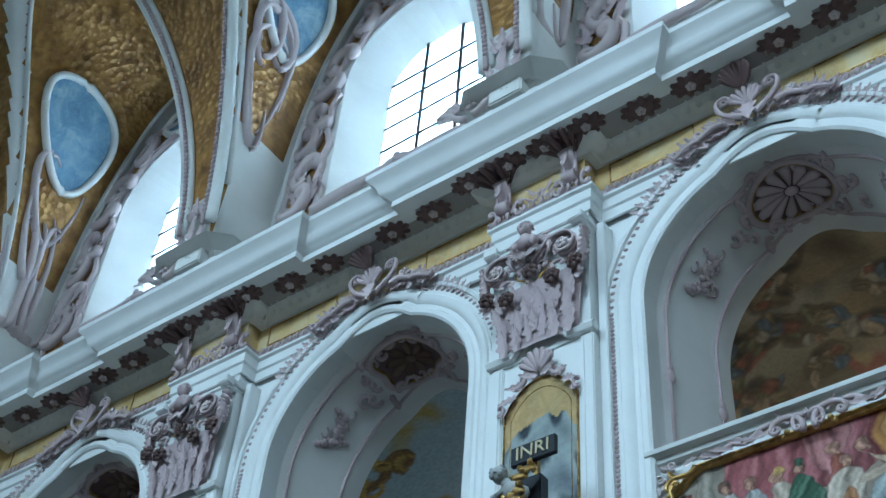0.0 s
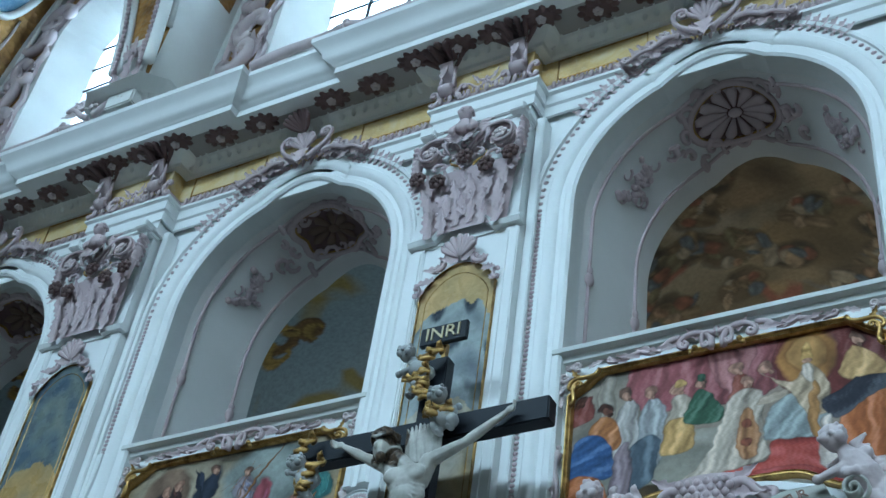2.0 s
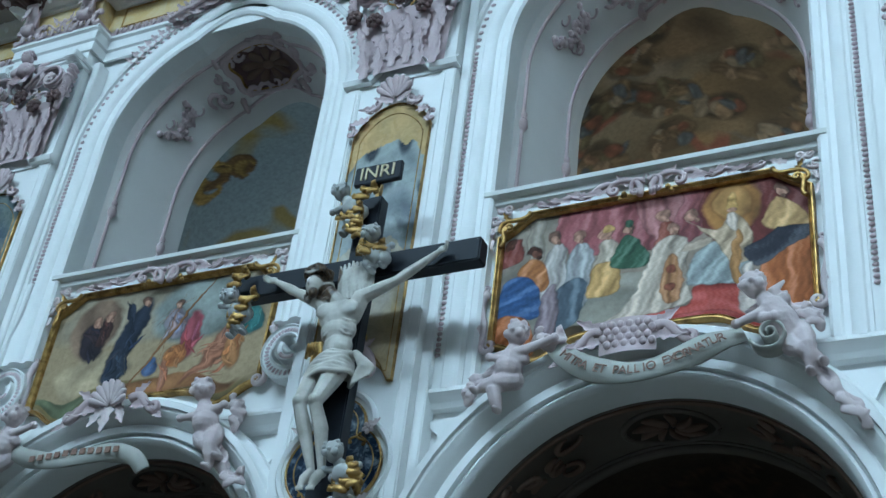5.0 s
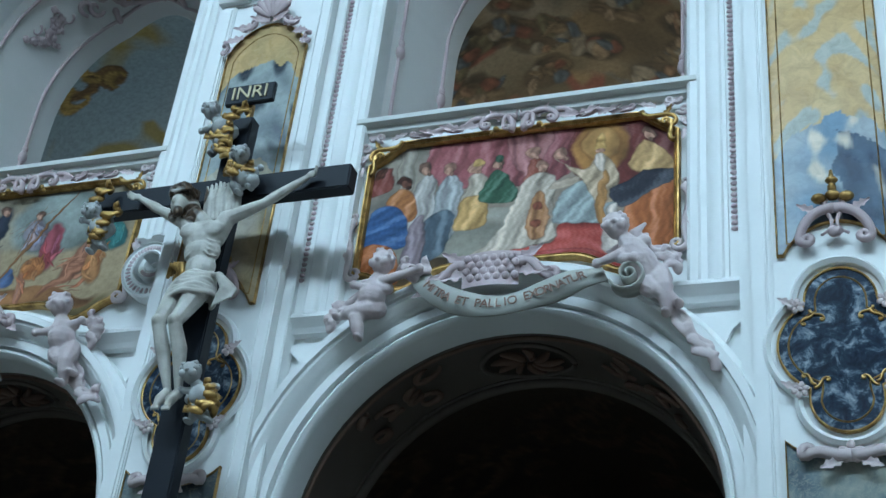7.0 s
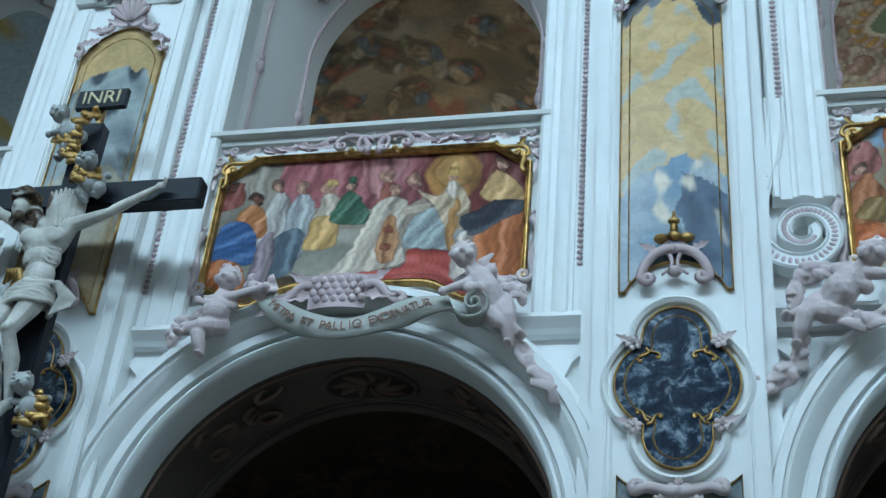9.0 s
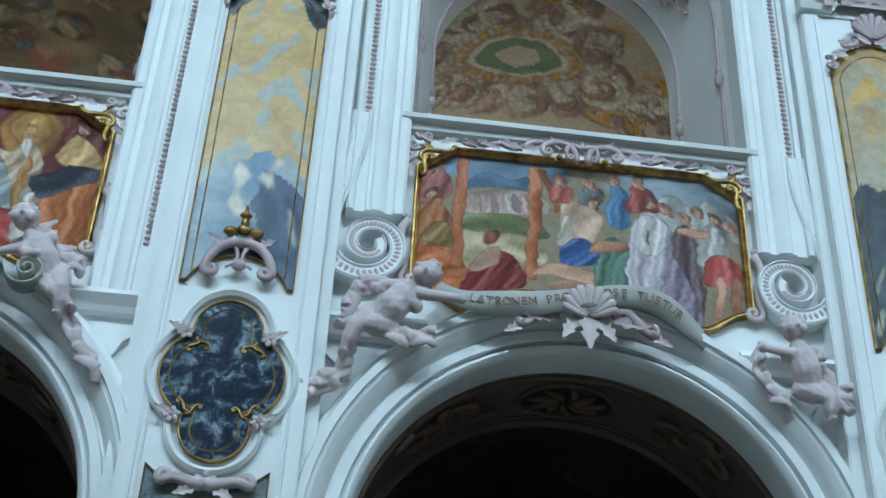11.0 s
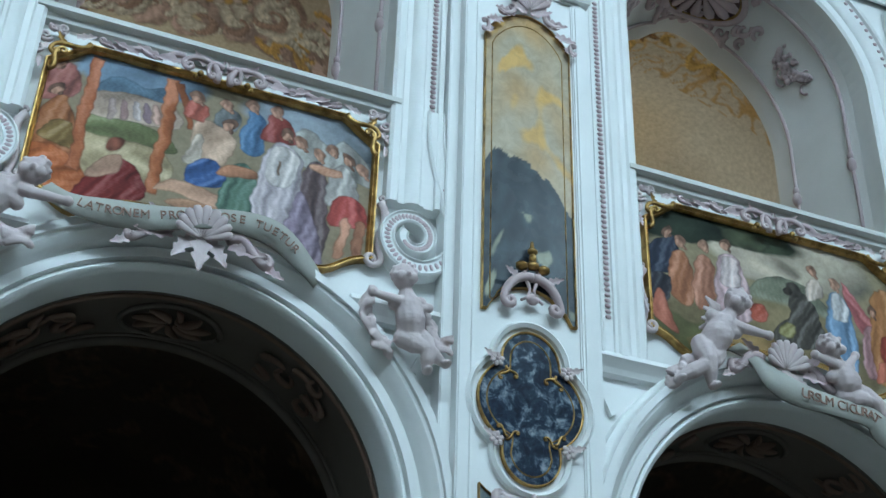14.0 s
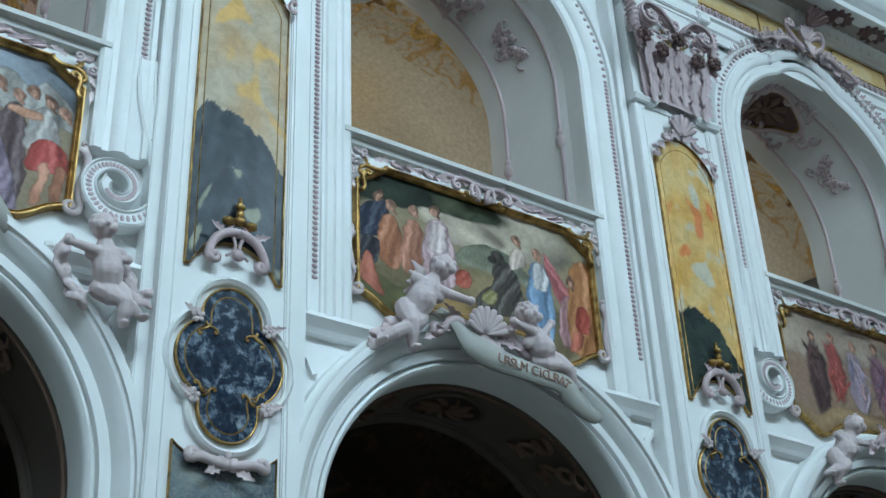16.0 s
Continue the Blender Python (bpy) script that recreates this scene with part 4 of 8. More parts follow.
# leafy border that climbs the arches to the cartouche
for cx in BAYS:
    g = Geo()
    pts = [p for p in upper_path(cx, 9, 60)[1:-1] if abs(p[0] - cx) < 1.15 and p[1] > SPRING + 0.6]
    for (x, z), (x2, z2) in zip(pts[:-1], pts[1:]):
        l = math.hypot(x2 - x, z2 - z)
        if l < 0.015:
            continue
        nx, nz = -(z2 - z) / l, (x2 - x) / l
        leaf(g, x + nx * 0.40, z + nz * 0.40, 0.17, math.degrees(math.atan2(nz, nx)) + (25 if x < cx else -25), -0.07, 0.5, 0.3)
    tagged(g.ob("arch_leaf_border", STUCCO, smooth=True), "mauve stucco leaf border over a gallery arch", "stucco border", "arch leaf borders")

# ---- painted parapet pictures in gilt frames ----
PW = 1.39


def pic_bottom(d):
    """Lower edge of a picture at the distance d from its middle: hanging lobes at the sides, raised over the arch."""
    a = abs(d) / PW
    return 7.34 + 0.02 * a - 0.20 * math.exp(-((a - 0.70) / 0.17) ** 2)


def pic_top(d):
    a = abs(d) / PW
    return 8.70 - (0.0 if a < 0.80 else 0.22 * ((a - 0.80) / 0.20) ** 0.8)


def pic_outline(n=46):
    ds = [PW * (2 * i / n - 1) for i in range(n + 1)]
    return [(d, pic_bottom(d)) for d in ds] + [(d, pic_top(d)) for d in ds[::-1]]


def frame_of_picture(i, cx):
    t = thing("picture_frame", "carved gilt frame with mauve rocaille scrolls on a gallery parapet", "picture frame", "frames of the parapet pictures")
    g = Geo()
    g.sweep([(cx + a, b) for a, b in pic_outline()], [(0.018, 0.05), (0.018, -0.005), (0.010, -0.016), (0.002, -0.008), (-0.004, -0.012), (-0.016, -0.034), (-0.028, -0.034), (-0.034, -0.010), (-0.034, 0.05)], XZ, closed=True)
    g.ob("gilt_moulding", GOLD, t, angle=40)
    for s in (-1, 1):
        g = Geo()                                          # gilt corner scroll
        sscroll(g, (cx + s * 1.10, 8.705), (cx + s * 1.40, 8.58), -0.05, 0.026, -s, s)
        sscroll(g, (cx + s * 1.385, 8.36), (cx + s * 1.32, 8.60), -0.05, 0.024, s, -s)
        leaf(g, cx + s * 1.30, 8.62, 0.13, 60 if s > 0 else 120, -0.03, 0.4, 0.2)
        g.ob("corner_scroll", GOLD, t, smooth=True)
        g = Geo()                                          # stucco curls outside the corner
        for x, z, r, a, h in ((1.46, 8.70, 0.062, 200, 1), (1.33, 8.80, 0.055, 250, 1), (1.51, 8.55, 0.055, 120, 1), (1.40, 8.80, 0.04, 30, -1)):
            pts = [(cx + s * u, v) for u, v in spiral(x, z, r, 1.35, a, 18, 0.25, h)]
            bar(g, pts, -0.03, 0.020, 0.010, 6, 1.2)
        for x, z, l, a in ((1.30, 8.76, 0.15, 20), (1.43, 8.62, 0.15, -60), (1.22, 8.76, 0.17, 170), (1.47, 8.48, 0.14, -95)):
            leaf(g, cx + s * x, z, l, a if s > 0 else 180 - a, -0.01, 0.34, 0.2)
        g.ob("corner_foliage", PALEST, t, smooth=True)
        # broken C-scrolls at the top middle
        g = Geo()
        bar(g, [(cx + s * x, z) for x, z in bez((0.06, 8.66), (0.00, 8.84), (0.24, 8.92), (0.34, 8.80), 12) + spiral(0.30, 8.76, 0.055, 1.3, 40, 16, 0.25, -1)], -0.07, 0.034, 0.014)
        g.ob("top_scroll", STUCCO, t, smooth=True)
        g = Geo()
        bar(g, [(cx + s * x, z) for x, z in bez((0.02, 8.80), (0.10, 8.88), (0.16, 8.80), (0.13, 8.72), 8) + spiral(0.10, 8.71, 0.035, 1.1, 10, 12, 0.3, -1)], -0.08, 0.026, 0.012)
        g.ob("top_scroll", STUCCO, t, smooth=True)
        g = Geo()
        bar(g, [(cx + s * x, z) for x, z in bez((0.34, 8.84), (0.48, 8.88), (0.50, 8.70), (0.66, 8.76), 12) + spiral(0.655, 8.80, 0.04, 1.1, -70, 12, 0.3, 1)], -0.06, 0.032, 0.012)
        g.ob("top_scroll", STUCCO, t, smooth=True)
        g = Geo()
        bar(g, [(cx + s * x, z) for x, z in bez((0.66, 8.80), (0.80, 8.82), (0.86, 8.72), (1.02, 8.76), 10) + spiral(1.01, 8.79, 0.03, 1.0, -60, 10, 0.3, 1)], -0.04, 0.026, 0.010)
        g.ob("top_scroll", STUCCO, t, smooth=True)
        for x, z, l, a, w in ((0.36, 8.78, 0.26, -12, 0.26), (0.52, 8.74, 0.24, 14, 0.28), (0.72, 8.74, 0.22, 8, 0.26), (0.18, 8.80, 0.16, 50, 0.3), (0.06, 8.74, 0.15, 110, 0.34), (0.84, 8.72, 0.2, 10, 0.24)):
            g = Geo()
            leaf(g, cx + s * x, z, l, a if s > 0 else 180 - a, -0.035, w, 0.2)
            g.ob("scroll_leaf", STUCCO, t, smooth=True)
        g = Geo()                                          # stucco hook beside the lower corner
        bar(g, [(cx + s * x, z) for x, z in bez((1.46, 7.90), (1.60, 7.72), (1.40, 7.60), (1.49, 7.36), 10) + spiral(1.41, 7.34, 0.08, 1.3, 0, 16, 0.22, -1)], -0.02, 0.042, 0.016)
        bar(g, [(cx + s * x, z) for x, z in spiral(1.47, 7.94, 0.045, 1.2, 250, 14, 0.25, 1)], -0.02, 0.022, 0.01)
        leaf(g, cx + s * 1.50, 7.62, 0.2, -80, -0.03, 0.26, 0.15)
        g.ob("side_scroll", PALEST, t, smooth=True)
        for x, z, r in ((0.2, 8.69, 0.03), (0.235, 8.645, 0.024)):
            Geo().ball((cx + s * x, -0.08, z), r).ob("gilt_bud", GOLD, t, smooth=True)
    return t


def heads(col, *uv):
    out = []
    for k, (u, v) in enumerate(uv):
        dark = tuple(c * (0.34, 0.62, 0.85)[k % 3] for c in col)
        out += [(u, v + 0.018, 0.022, 0.040, 0, dark), (u + 0.003 * (-1) ** k, v - 0.004, 0.015, 0.030, 0, col), (u + 0.012, v - 0.03, 0.007, 0.016, 0, dark)]
    return out


SKIN = S(206, 164, 138)


def picture_blobs(i):
    if i == 2:      # crowned company before a throne, red steps
        b = [(0.08, 0.85, 0.16, 0.3, 0, S(172, 170, 156)), (0.22, 0.9, 0.03, 0.3, 0, S(186, 184, 168)), (0.12, 0.9, 0.025, 0.3, 0, S(190, 188, 174))]
        b += [robe([(0.22, 1.02), (0.24, 0.66), (0.45, 0.58), (0.66, 0.62), (0.72, 1.02)], S(158, 92, 98), 80, 5), robe([(0.46, 1.02), (0.50, 0.7), (0.56, 0.66), (0.60, 1.02)], S(178, 122, 124), 95, 8), robe([(0.70, 1.03), (0.68, 0.62), (0.80, 0.5), (1.03, 0.5), (1.03, 1.03)], S(120, 58, 52), 90, 3)]
        b += [(0.765, 0.82, 0.088, 0.19, 0, S(196, 146, 62)), (0.765, 0.84, 0.055, 0.12, 0, S(208, 164, 84)), (0.30, 0.16, 0.34, 0.2, 0, S(160, 164, 152)), (0.42, 0.34, 0.16, 0.08, 0, S(176, 178, 166)), (0.20, 0.045, 0.105, 0.075, 0, S(104, 88, 56))]
        b += [robe([(0.32, -0.04), (0.42, 0.10), (0.62, 0.11), (0.64, 0.24), (0.70, 0.32), (0.90, 0.34), (0.92, -0.04)], S(188, 76, 62), 5, 3.5), robe([(0.38, -0.04), (0.46, 0.045), (0.90, 0.06), (0.92, -0.04)], S(166, 58, 48), 5, 2)]
        b += [robe([(-0.02, 0.74), (0.02, 0.92), (0.07, 0.9), (0.08, 0.72)], S(140, 74, 62), 90, 5)]
        b += [robe([(0.145, 0.40), (0.15, 0.70), (0.19, 0.78), (0.225, 0.70), (0.23, 0.40)], S(190, 192, 190), 88, 8), robe([(0.225, 0.26), (0.24, 0.66), (0.275, 0.73), (0.315, 0.66), (0.31, 0.26)], S(176, 186, 192), 88, 8), robe([(0.19, 0.14), (0.20, 0.42), (0.29, 0.44), (0.28, 0.14)], S(96, 116, 134), 88, 6)]
        b += [robe([(0.31, 0.30), (0.33, 0.62), (0.36, 0.72), (0.40, 0.64), (0.40, 0.34)], S(196, 190, 172), 85, 8), robe([(0.305, 0.28), (0.32, 0.50), (0.39, 0.52), (0.41, 0.30)], S(216, 180, 100), 75, 6), robe([(0.385, 0.48), (0.40, 0.68), (0.44, 0.72), (0.50, 0.58), (0.49, 0.46)], S(70, 112, 86), 60, 7)]
        b += [robe([(0.085, 0.50), (0.07, 0.64), (0.12, 0.69), (0.165, 0.60), (0.16, 0.46)], S(190, 128, 58), 50, 8), robe([(-0.01, 0.30), (0.02, 0.56), (0.08, 0.58), (0.145, 0.46), (0.15, 0.30), (0.06, 0.24)], S(62, 104, 168), 20, 7), robe([(-0.02, -0.02), (0.0, 0.24), (0.10, 0.26), (0.14, 0.10), (0.10, -0.02)], S(190, 118, 52), 55, 7), robe([(0.14, 0.10), (0.16, 0.44), (0.20, 0.46), (0.21, 0.14)], S(150, 138, 150), 85, 8)]
        b += [robe([(0.535, 0.50), (0.53, 0.74), (0.57, 0.78), (0.60, 0.62)], S(150, 84, 62), 90, 6)]
        b += [robe([(0.52, 0.58), (0.57, 0.66), (0.63, 0.58), (0.62, 0.30), (0.635, 0.14), (0.50, 0.09), (0.35, 0.04), (0.43, 0.18), (0.48, 0.38)], S(208, 202, 186), 66, 7), robe([(0.545, 0.18), (0.55, 0.44), (0.575, 0.52), (0.60, 0.44), (0.60, 0.18)], S(190, 142, 88), 88, 9), (0.572, 0.40, 0.016, 0.03, 0, S(150, 88, 60)), (0.572, 0.27, 0.016, 0.03, 0, S(150, 88, 60)), robe([(0.61, 0.52), (0.62, 0.57), (0.69, 0.60), (0.69, 0.54)], S(204, 192, 170), 5, 5)]
        b += [robe([(0.62, 0.26), (0.645, 0.46), (0.70, 0.56), (0.80, 0.54), (0.79, 0.28)], S(164, 182, 186), 60, 7), robe([(0.625, 0.76), (0.64, 0.72), (0.72, 0.66), (0.77, 0.76), (0.82, 0.66), (0.81, 0.46), (0.76, 0.40), (0.70, 0.58)], S(206, 190, 158), 62, 8), robe([(0.755, 0.30), (0.765, 0.62), (0.785, 0.62), (0.79, 0.30)], S(206, 158, 84), 90, 6), robe([(0.75, 0.80), (0.757, 0.90), (0.766, 0.93), (0.775, 0.90), (0.78, 0.80)], S(222, 186, 96), 0, 8), robe([(0.748, 0.70), (0.765, 0.64), (0.783, 0.70), (0.775, 0.76), (0.755, 0.76)], S(214, 208, 196), 90, 12)]
        b += [robe([(0.86, 0.08), (0.85, 0.40), (0.90, 0.64), (1.0, 0.66), (1.0, 0.08)], S(186, 112, 44), 80, 7), robe([(0.86, 0.70), (0.90, 0.84), (0.97, 0.82), (1.01, 0.60), (0.90, 0.60)], S(210, 178, 112), 60, 7), robe([(0.80, 0.46), (0.82, 0.56), (0.99, 0.68), (0.995, 0.58), (0.86, 0.42)], S(58, 62, 76), 30, 3), robe([(0.78, 0.10), (0.79, 0.30), (0.815, 0.44), (0.85, 0.30), (0.85, 0.10)], S(206, 202, 194), 85, 7)]
        return b + heads(SKIN, (0.185, 0.81), (0.272, 0.77), (0.355, 0.76), (0.43, 0.77), (0.575, 0.70), (0.55, 0.82), (0.91, 0.90), (0.64, 0.79)) + heads(S(120, 78, 58), (0.115, 0.73), (0.03, 0.90)) + [(0.36, 0.80, 0.018, 0.03, 0, S(220, 190, 104)), (0.432, 0.81, 0.018, 0.028, 0, S(70, 108, 84)), (0.765, 0.79, 0.014, 0.022, 0, SKIN)], S(160, 152, 138)
    if i == 3:      # a man led away between timber posts
        b = [(0.27, 0.92, 0.2, 0.14, 0, S(140, 172, 204)), (0.82, 0.88, 0.24, 0.16, 0, S(166, 186, 204)), robe([(0.14, 0.78), (0.20, 0.88), (0.28, 0.84), (0.36, 0.88), (0.36, 0.72), (0.14, 0.70)], S(112, 146, 176), 20, 2), robe([(0.13, 0.74), (0.24, 0.78), (0.38, 0.74), (0.38, 0.58), (0.13, 0.60)], S(192, 176, 160), 10, 3), robe([(0.13, 0.60), (0.30, 0.56), (0.38, 0.50), (0.38, 0.40), (0.13, 0.40)], S(128, 140, 92), 170, 3), robe([(0.13, 0.48), (0.26, 0.44), (0.38, 0.38), (0.38, 0.20), (0.13, 0.20)], S(190, 180, 140), 165, 3)]
        b += [robe([(u - 0.010, 0.60), (u - 0.008, 0.72), (u + 0.008, 0.72), (u + 0.012, 0.60)], S(*c), 88, 9) for u, c in ((0.20, (206, 190, 186)), (0.235, (186, 158, 160)), (0.27, (210, 204, 206)), (0.30, (170, 150, 168)), (0.325, (196, 164, 150)))]
        b += [robe([(0.72, 0.74), (0.78, 0.86), (0.86, 0.80), (0.92, 0.86), (1.0, 0.78), (1.0, 0.62), (0.72, 0.6)], S(172, 178, 176), 85, 4)]
        b += [robe([(-0.02, 0.70), (0.0, 0.94), (0.06, 0.96), (0.10, 0.70)], S(178, 116, 108), 80, 5), robe([(0.0, 0.26), (0.01, 0.56), (0.05, 0.70), (0.10, 0.58), (0.12, 0.26)], S(172, 112, 58), 70, 6), robe([(-0.02, 0.02), (0.0, 0.30), (0.14, 0.28), (0.20, 0.06), (0.10, -0.02)], S(196, 112, 44), 40, 6), robe([(0.02, 0.36), (0.04, 0.50), (0.10, 0.50), (0.11, 0.34)], S(146, 124, 64), 60, 8)]
        b += [robe([(0.105, 0.24), (0.115, 0.98), (0.155, 0.98), (0.14, 0.24)], S(186, 112, 62), 88, 2.5, True), robe([(0.325, 0.10), (0.345, 0.96), (0.385, 0.96), (0.365, 0.10)], S(184, 112, 58), 88, 2.5, True), robe([(0.372, 0.94), (0.40, 0.94), (0.445, 0.62), (0.42, 0.62)], S(176, 106, 56), 70, 2.5, True)]
        b += [robe([(0.15, 0.04), (0.17, 0.26), (0.24, 0.32), (0.30, 0.24), (0.33, 0.04)], S(132, 44, 40), 55, 6), robe([(0.16, 0.24), (0.19, 0.34), (0.25, 0.34), (0.24, 0.22)], S(206, 170, 144), 10, 3), (0.225, 0.42, 0.026, 0.05, 0, S(150, 92, 70))]
        b += [robe([(0.43, 0.52), (0.45, 0.70), (0.52, 0.72), (0.57, 0.62), (0.55, 0.44), (0.48, 0.40)], S(216, 190, 164), 60, 3), robe([(0.42, 0.40), (0.44, 0.58), (0.47, 0.60), (0.46, 0.40)], S(212, 204, 190), 70, 8), robe([(0.44, 0.26), (0.455, 0.42), (0.52, 0.44), (0.56, 0.30), (0.50, 0.24)], S(66, 104, 172), 50, 7), robe([(0.35, 0.14), (0.40, 0.24), (0.50, 0.23), (0.57, 0.16), (0.54, 0.11), (0.42, 0.15)], S(216, 178, 148), 5, 2.5), robe([(0.40, 0.06), (0.46, 0.13), (0.60, 0.10), (0.62, 0.04)], S(206, 164, 130), 5, 3), robe([(0.54, 0.10), (0.55, 0.36), (0.60, 0.48), (0.645, 0.36), (0.64, 0.10)], S(104, 140, 124), 75, 7), robe([(0.52, 0.36), (0.56, 0.44), (0.64, 0.44), (0.63, 0.38)], S(200, 146, 108), 5, 3)]
        b += [robe([(0.40, 0.72), (0.42, 0.84), (0.47, 0.82), (0.47, 0.70)], S(190, 104, 86), 80, 6), robe([(0.50, 0.72), (0.51, 0.84), (0.56, 0.84), (0.57, 0.70)], S(120, 130, 136), 80, 6), robe([(0.585, 0.58), (0.59, 0.84), (0.63, 0.88), (0.66, 0.70), (0.65, 0.56)], S(92, 136, 186), 85, 7), robe([(0.65, 0.70), (0.66, 0.88), (0.72, 0.88), (0.75, 0.72)], S(150, 70, 62), 85, 6)]
        b += [robe([(0.78, 0.06), (0.78, 0.56), (0.82, 0.66), (0.86, 0.54), (0.87, 0.08)], S(110, 96, 100), 88, 8), robe([(0.64, 0.10), (0.65, 0.46), (0.68, 0.66), (0.72, 0.70), (0.77, 0.62), (0.79, 0.36), (0.84, 0.08), (0.74, 0.04)], S(198, 196, 208), 84, 7), robe([(0.75, 0.04), (0.77, 0.34), (0.80, 0.40), (0.87, 0.04)], S(150, 140, 166), 70, 8), robe([(0.675, 0.40), (0.68, 0.64), (0.72, 0.68), (0.76, 0.62), (0.75, 0.40)], S(218, 220, 222), 85, 8), robe([(0.705, 0.46), (0.705, 0.56), (0.712, 0.56), (0.712, 0.46)], S(140, 116, 90), 90, 2, True)]
        b += [robe([(0.86, 0.42), (0.87, 0.62), (0.92, 0.68), (0.96, 0.58), (0.95, 0.42)], S(186, 190, 190), 70, 7), robe([(0.80, 0.60), (0.81, 0.64), (0.90, 0.64), (0.90, 0.59)], S(206, 160, 128), 0, 2), robe([(0.88, 0.28), (0.89, 0.46), (0.97, 0.46), (0.985, 0.26)], S(190, 84, 78), 80, 6), robe([(0.90, 0.06), (0.91, 0.30), (0.935, 0.30), (0.93, 0.06)], S(198, 148, 116), 88, 3), robe([(0.955, 0.04), (0.95, 0.28), (0.98, 0.28), (0.985, 0.04)], S(190, 138, 106), 88, 3)]
        return b + heads(SKIN, (0.04, 0.74), (0.44, 0.86), (0.53, 0.86), (0.545, 0.72), (0.61, 0.91), (0.69, 0.91), (0.72, 0.76), (0.765, 0.74), (0.82, 0.70), (0.925, 0.73), (0.87, 0.76), (0.97, 0.72), (0.03, 0.96)), S(156, 150, 124)
    if i == 1:      # monks at a doorway and a man with a staff
        b = [(0.5, 0.8, 0.5, 0.3, 0, S(176, 172, 148)), (0.66, 0.72, 0.2, 0.28, 0, S(158, 176, 174)), (0.2, 0.72, 0.12, 0.24, 0, S(150, 130, 108)), (0.24, 0.3, 0.17, 0.16, -3, S(206, 196, 158)), (0.45, 0.07, 0.5, 0.09, 0, S(150, 140, 90)), (0.6, 0.10, 0.3, 0.06, 4, S(172, 128, 76)), (0.14, 0.1, 0.14, 0.05, 0, S(120, 136, 104))]
        b += [(0.20, 0.60, 0.055, 0.16, 10, S(56, 52, 64)), (0.25, 0.66, 0.03, 0.12, 0, S(78, 56, 54)), (0.37, 0.56, 0.05, 0.33, -10, S(52, 64, 86)), (0.34, 0.3, 0.05, 0.16, 0, S(60, 72, 92))]
        b += [(0.58, 0.62, 0.05, 0.14, 10, S(160, 160, 176)), (0.66, 0.50, 0.042, 0.2, 0, S(176, 88, 104)), (0.61, 0.32, 0.05, 0.1, 0, S(196, 132, 62)), (0.575, 0.16, 0.018, 0.14, 4, S(190, 134, 100)), (0.51, 0.26, 0.03, 0.08, 0, S(92, 122, 176)), (0.555, 0.5, 0.007, 0.5, -18, S(150, 110, 60))]
        b += [(0.82, 0.48, 0.035, 0.28, -18, S(182, 130, 98)), (0.76, 0.26, 0.02, 0.2, -30, S(180, 126, 92)), (0.92, 0.6, 0.05, 0.13, 0, S(74, 140, 142)), (0.86, 0.38, 0.04, 0.14, 0, S(190, 140, 80))]
        return b + heads(SKIN, (0.41, 0.86), (0.26, 0.78), (0.20, 0.75), (0.57, 0.78), (0.85, 0.76)), S(178, 166, 130)
    if i == 4:      # a tame bear before robed figures in a valley
        b = [(0.58, 0.82, 0.34, 0.22, 0, S(206, 204, 184)), (0.45, 0.70, 0.16, 0.12, 10, S(216, 212, 192)), (0.30, 0.95, 0.34, 0.13, -6, S(70, 84, 62)), (0.16, 0.90, 0.16, 0.12, 0, S(52, 66, 52)), (0.40, 0.90, 0.09, 0.08, 0, S(84, 96, 70)), robe([(0.36, 0.44), (0.50, 0.66), (0.66, 0.60), (0.72, 0.40), (0.36, 0.36)], S(132, 142, 122), 20, 2), (0.5, 0.2, 0.5, 0.24, 0, S(150, 142, 104)), (0.10, 0.12, 0.16, 0.12, 0, S(118, 124, 80)), (0.34, 0.10, 0.2, 0.08, 0, S(172, 150, 96))]
        b += [robe([(-0.01, 0.52), (0.02, 0.76), (0.07, 0.80), (0.13, 0.76), (0.10, 0.54)], S(54, 64, 88), 60, 6), robe([(0.09, 0.36), (0.09, 0.62), (0.14, 0.70), (0.18, 0.58), (0.17, 0.36)], S(178, 122, 82), 75, 6), robe([(0.0, 0.30), (0.02, 0.50), (0.09, 0.48), (0.07, 0.28)], S(60, 62, 74), 70, 6), robe([(0.02, 0.12), (0.03, 0.34), (0.06, 0.34), (0.10, 0.10)], S(196, 122, 96), 75, 3), robe([(0.18, 0.34), (0.19, 0.64), (0.225, 0.70), (0.26, 0.60), (0.25, 0.34)], S(184, 132, 104), 85, 7)]
        b += [robe([(0.27, 0.22), (0.265, 0.56), (0.29, 0.72), (0.345, 0.74), (0.385, 0.58), (0.40, 0.24)], S(204, 182, 192), 84, 7), robe([(0.29, 0.48), (0.295, 0.70), (0.35, 0.70), (0.36, 0.50)], S(222, 214, 218), 85, 8), robe([(0.40, 0.26), (0.40, 0.38), (0.45, 0.38), (0.45, 0.26)], S(184, 92, 66), 60, 6)]
        b += [robe([(0.48, 0.12), (0.50, 0.26), (0.545, 0.36), (0.56, 0.54), (0.61, 0.58), (0.665, 0.46), (0.68, 0.16)], S(88, 86, 80), 60, 9), (0.575, 0.58, 0.032, 0.06, 0, S(82, 80, 74)), (0.548, 0.56, 0.018, 0.03, 0, S(70, 66, 60)), robe([(0.50, 0.20), (0.53, 0.30), (0.57, 0.28), (0.55, 0.18)], S(150, 150, 92), 40, 7)]
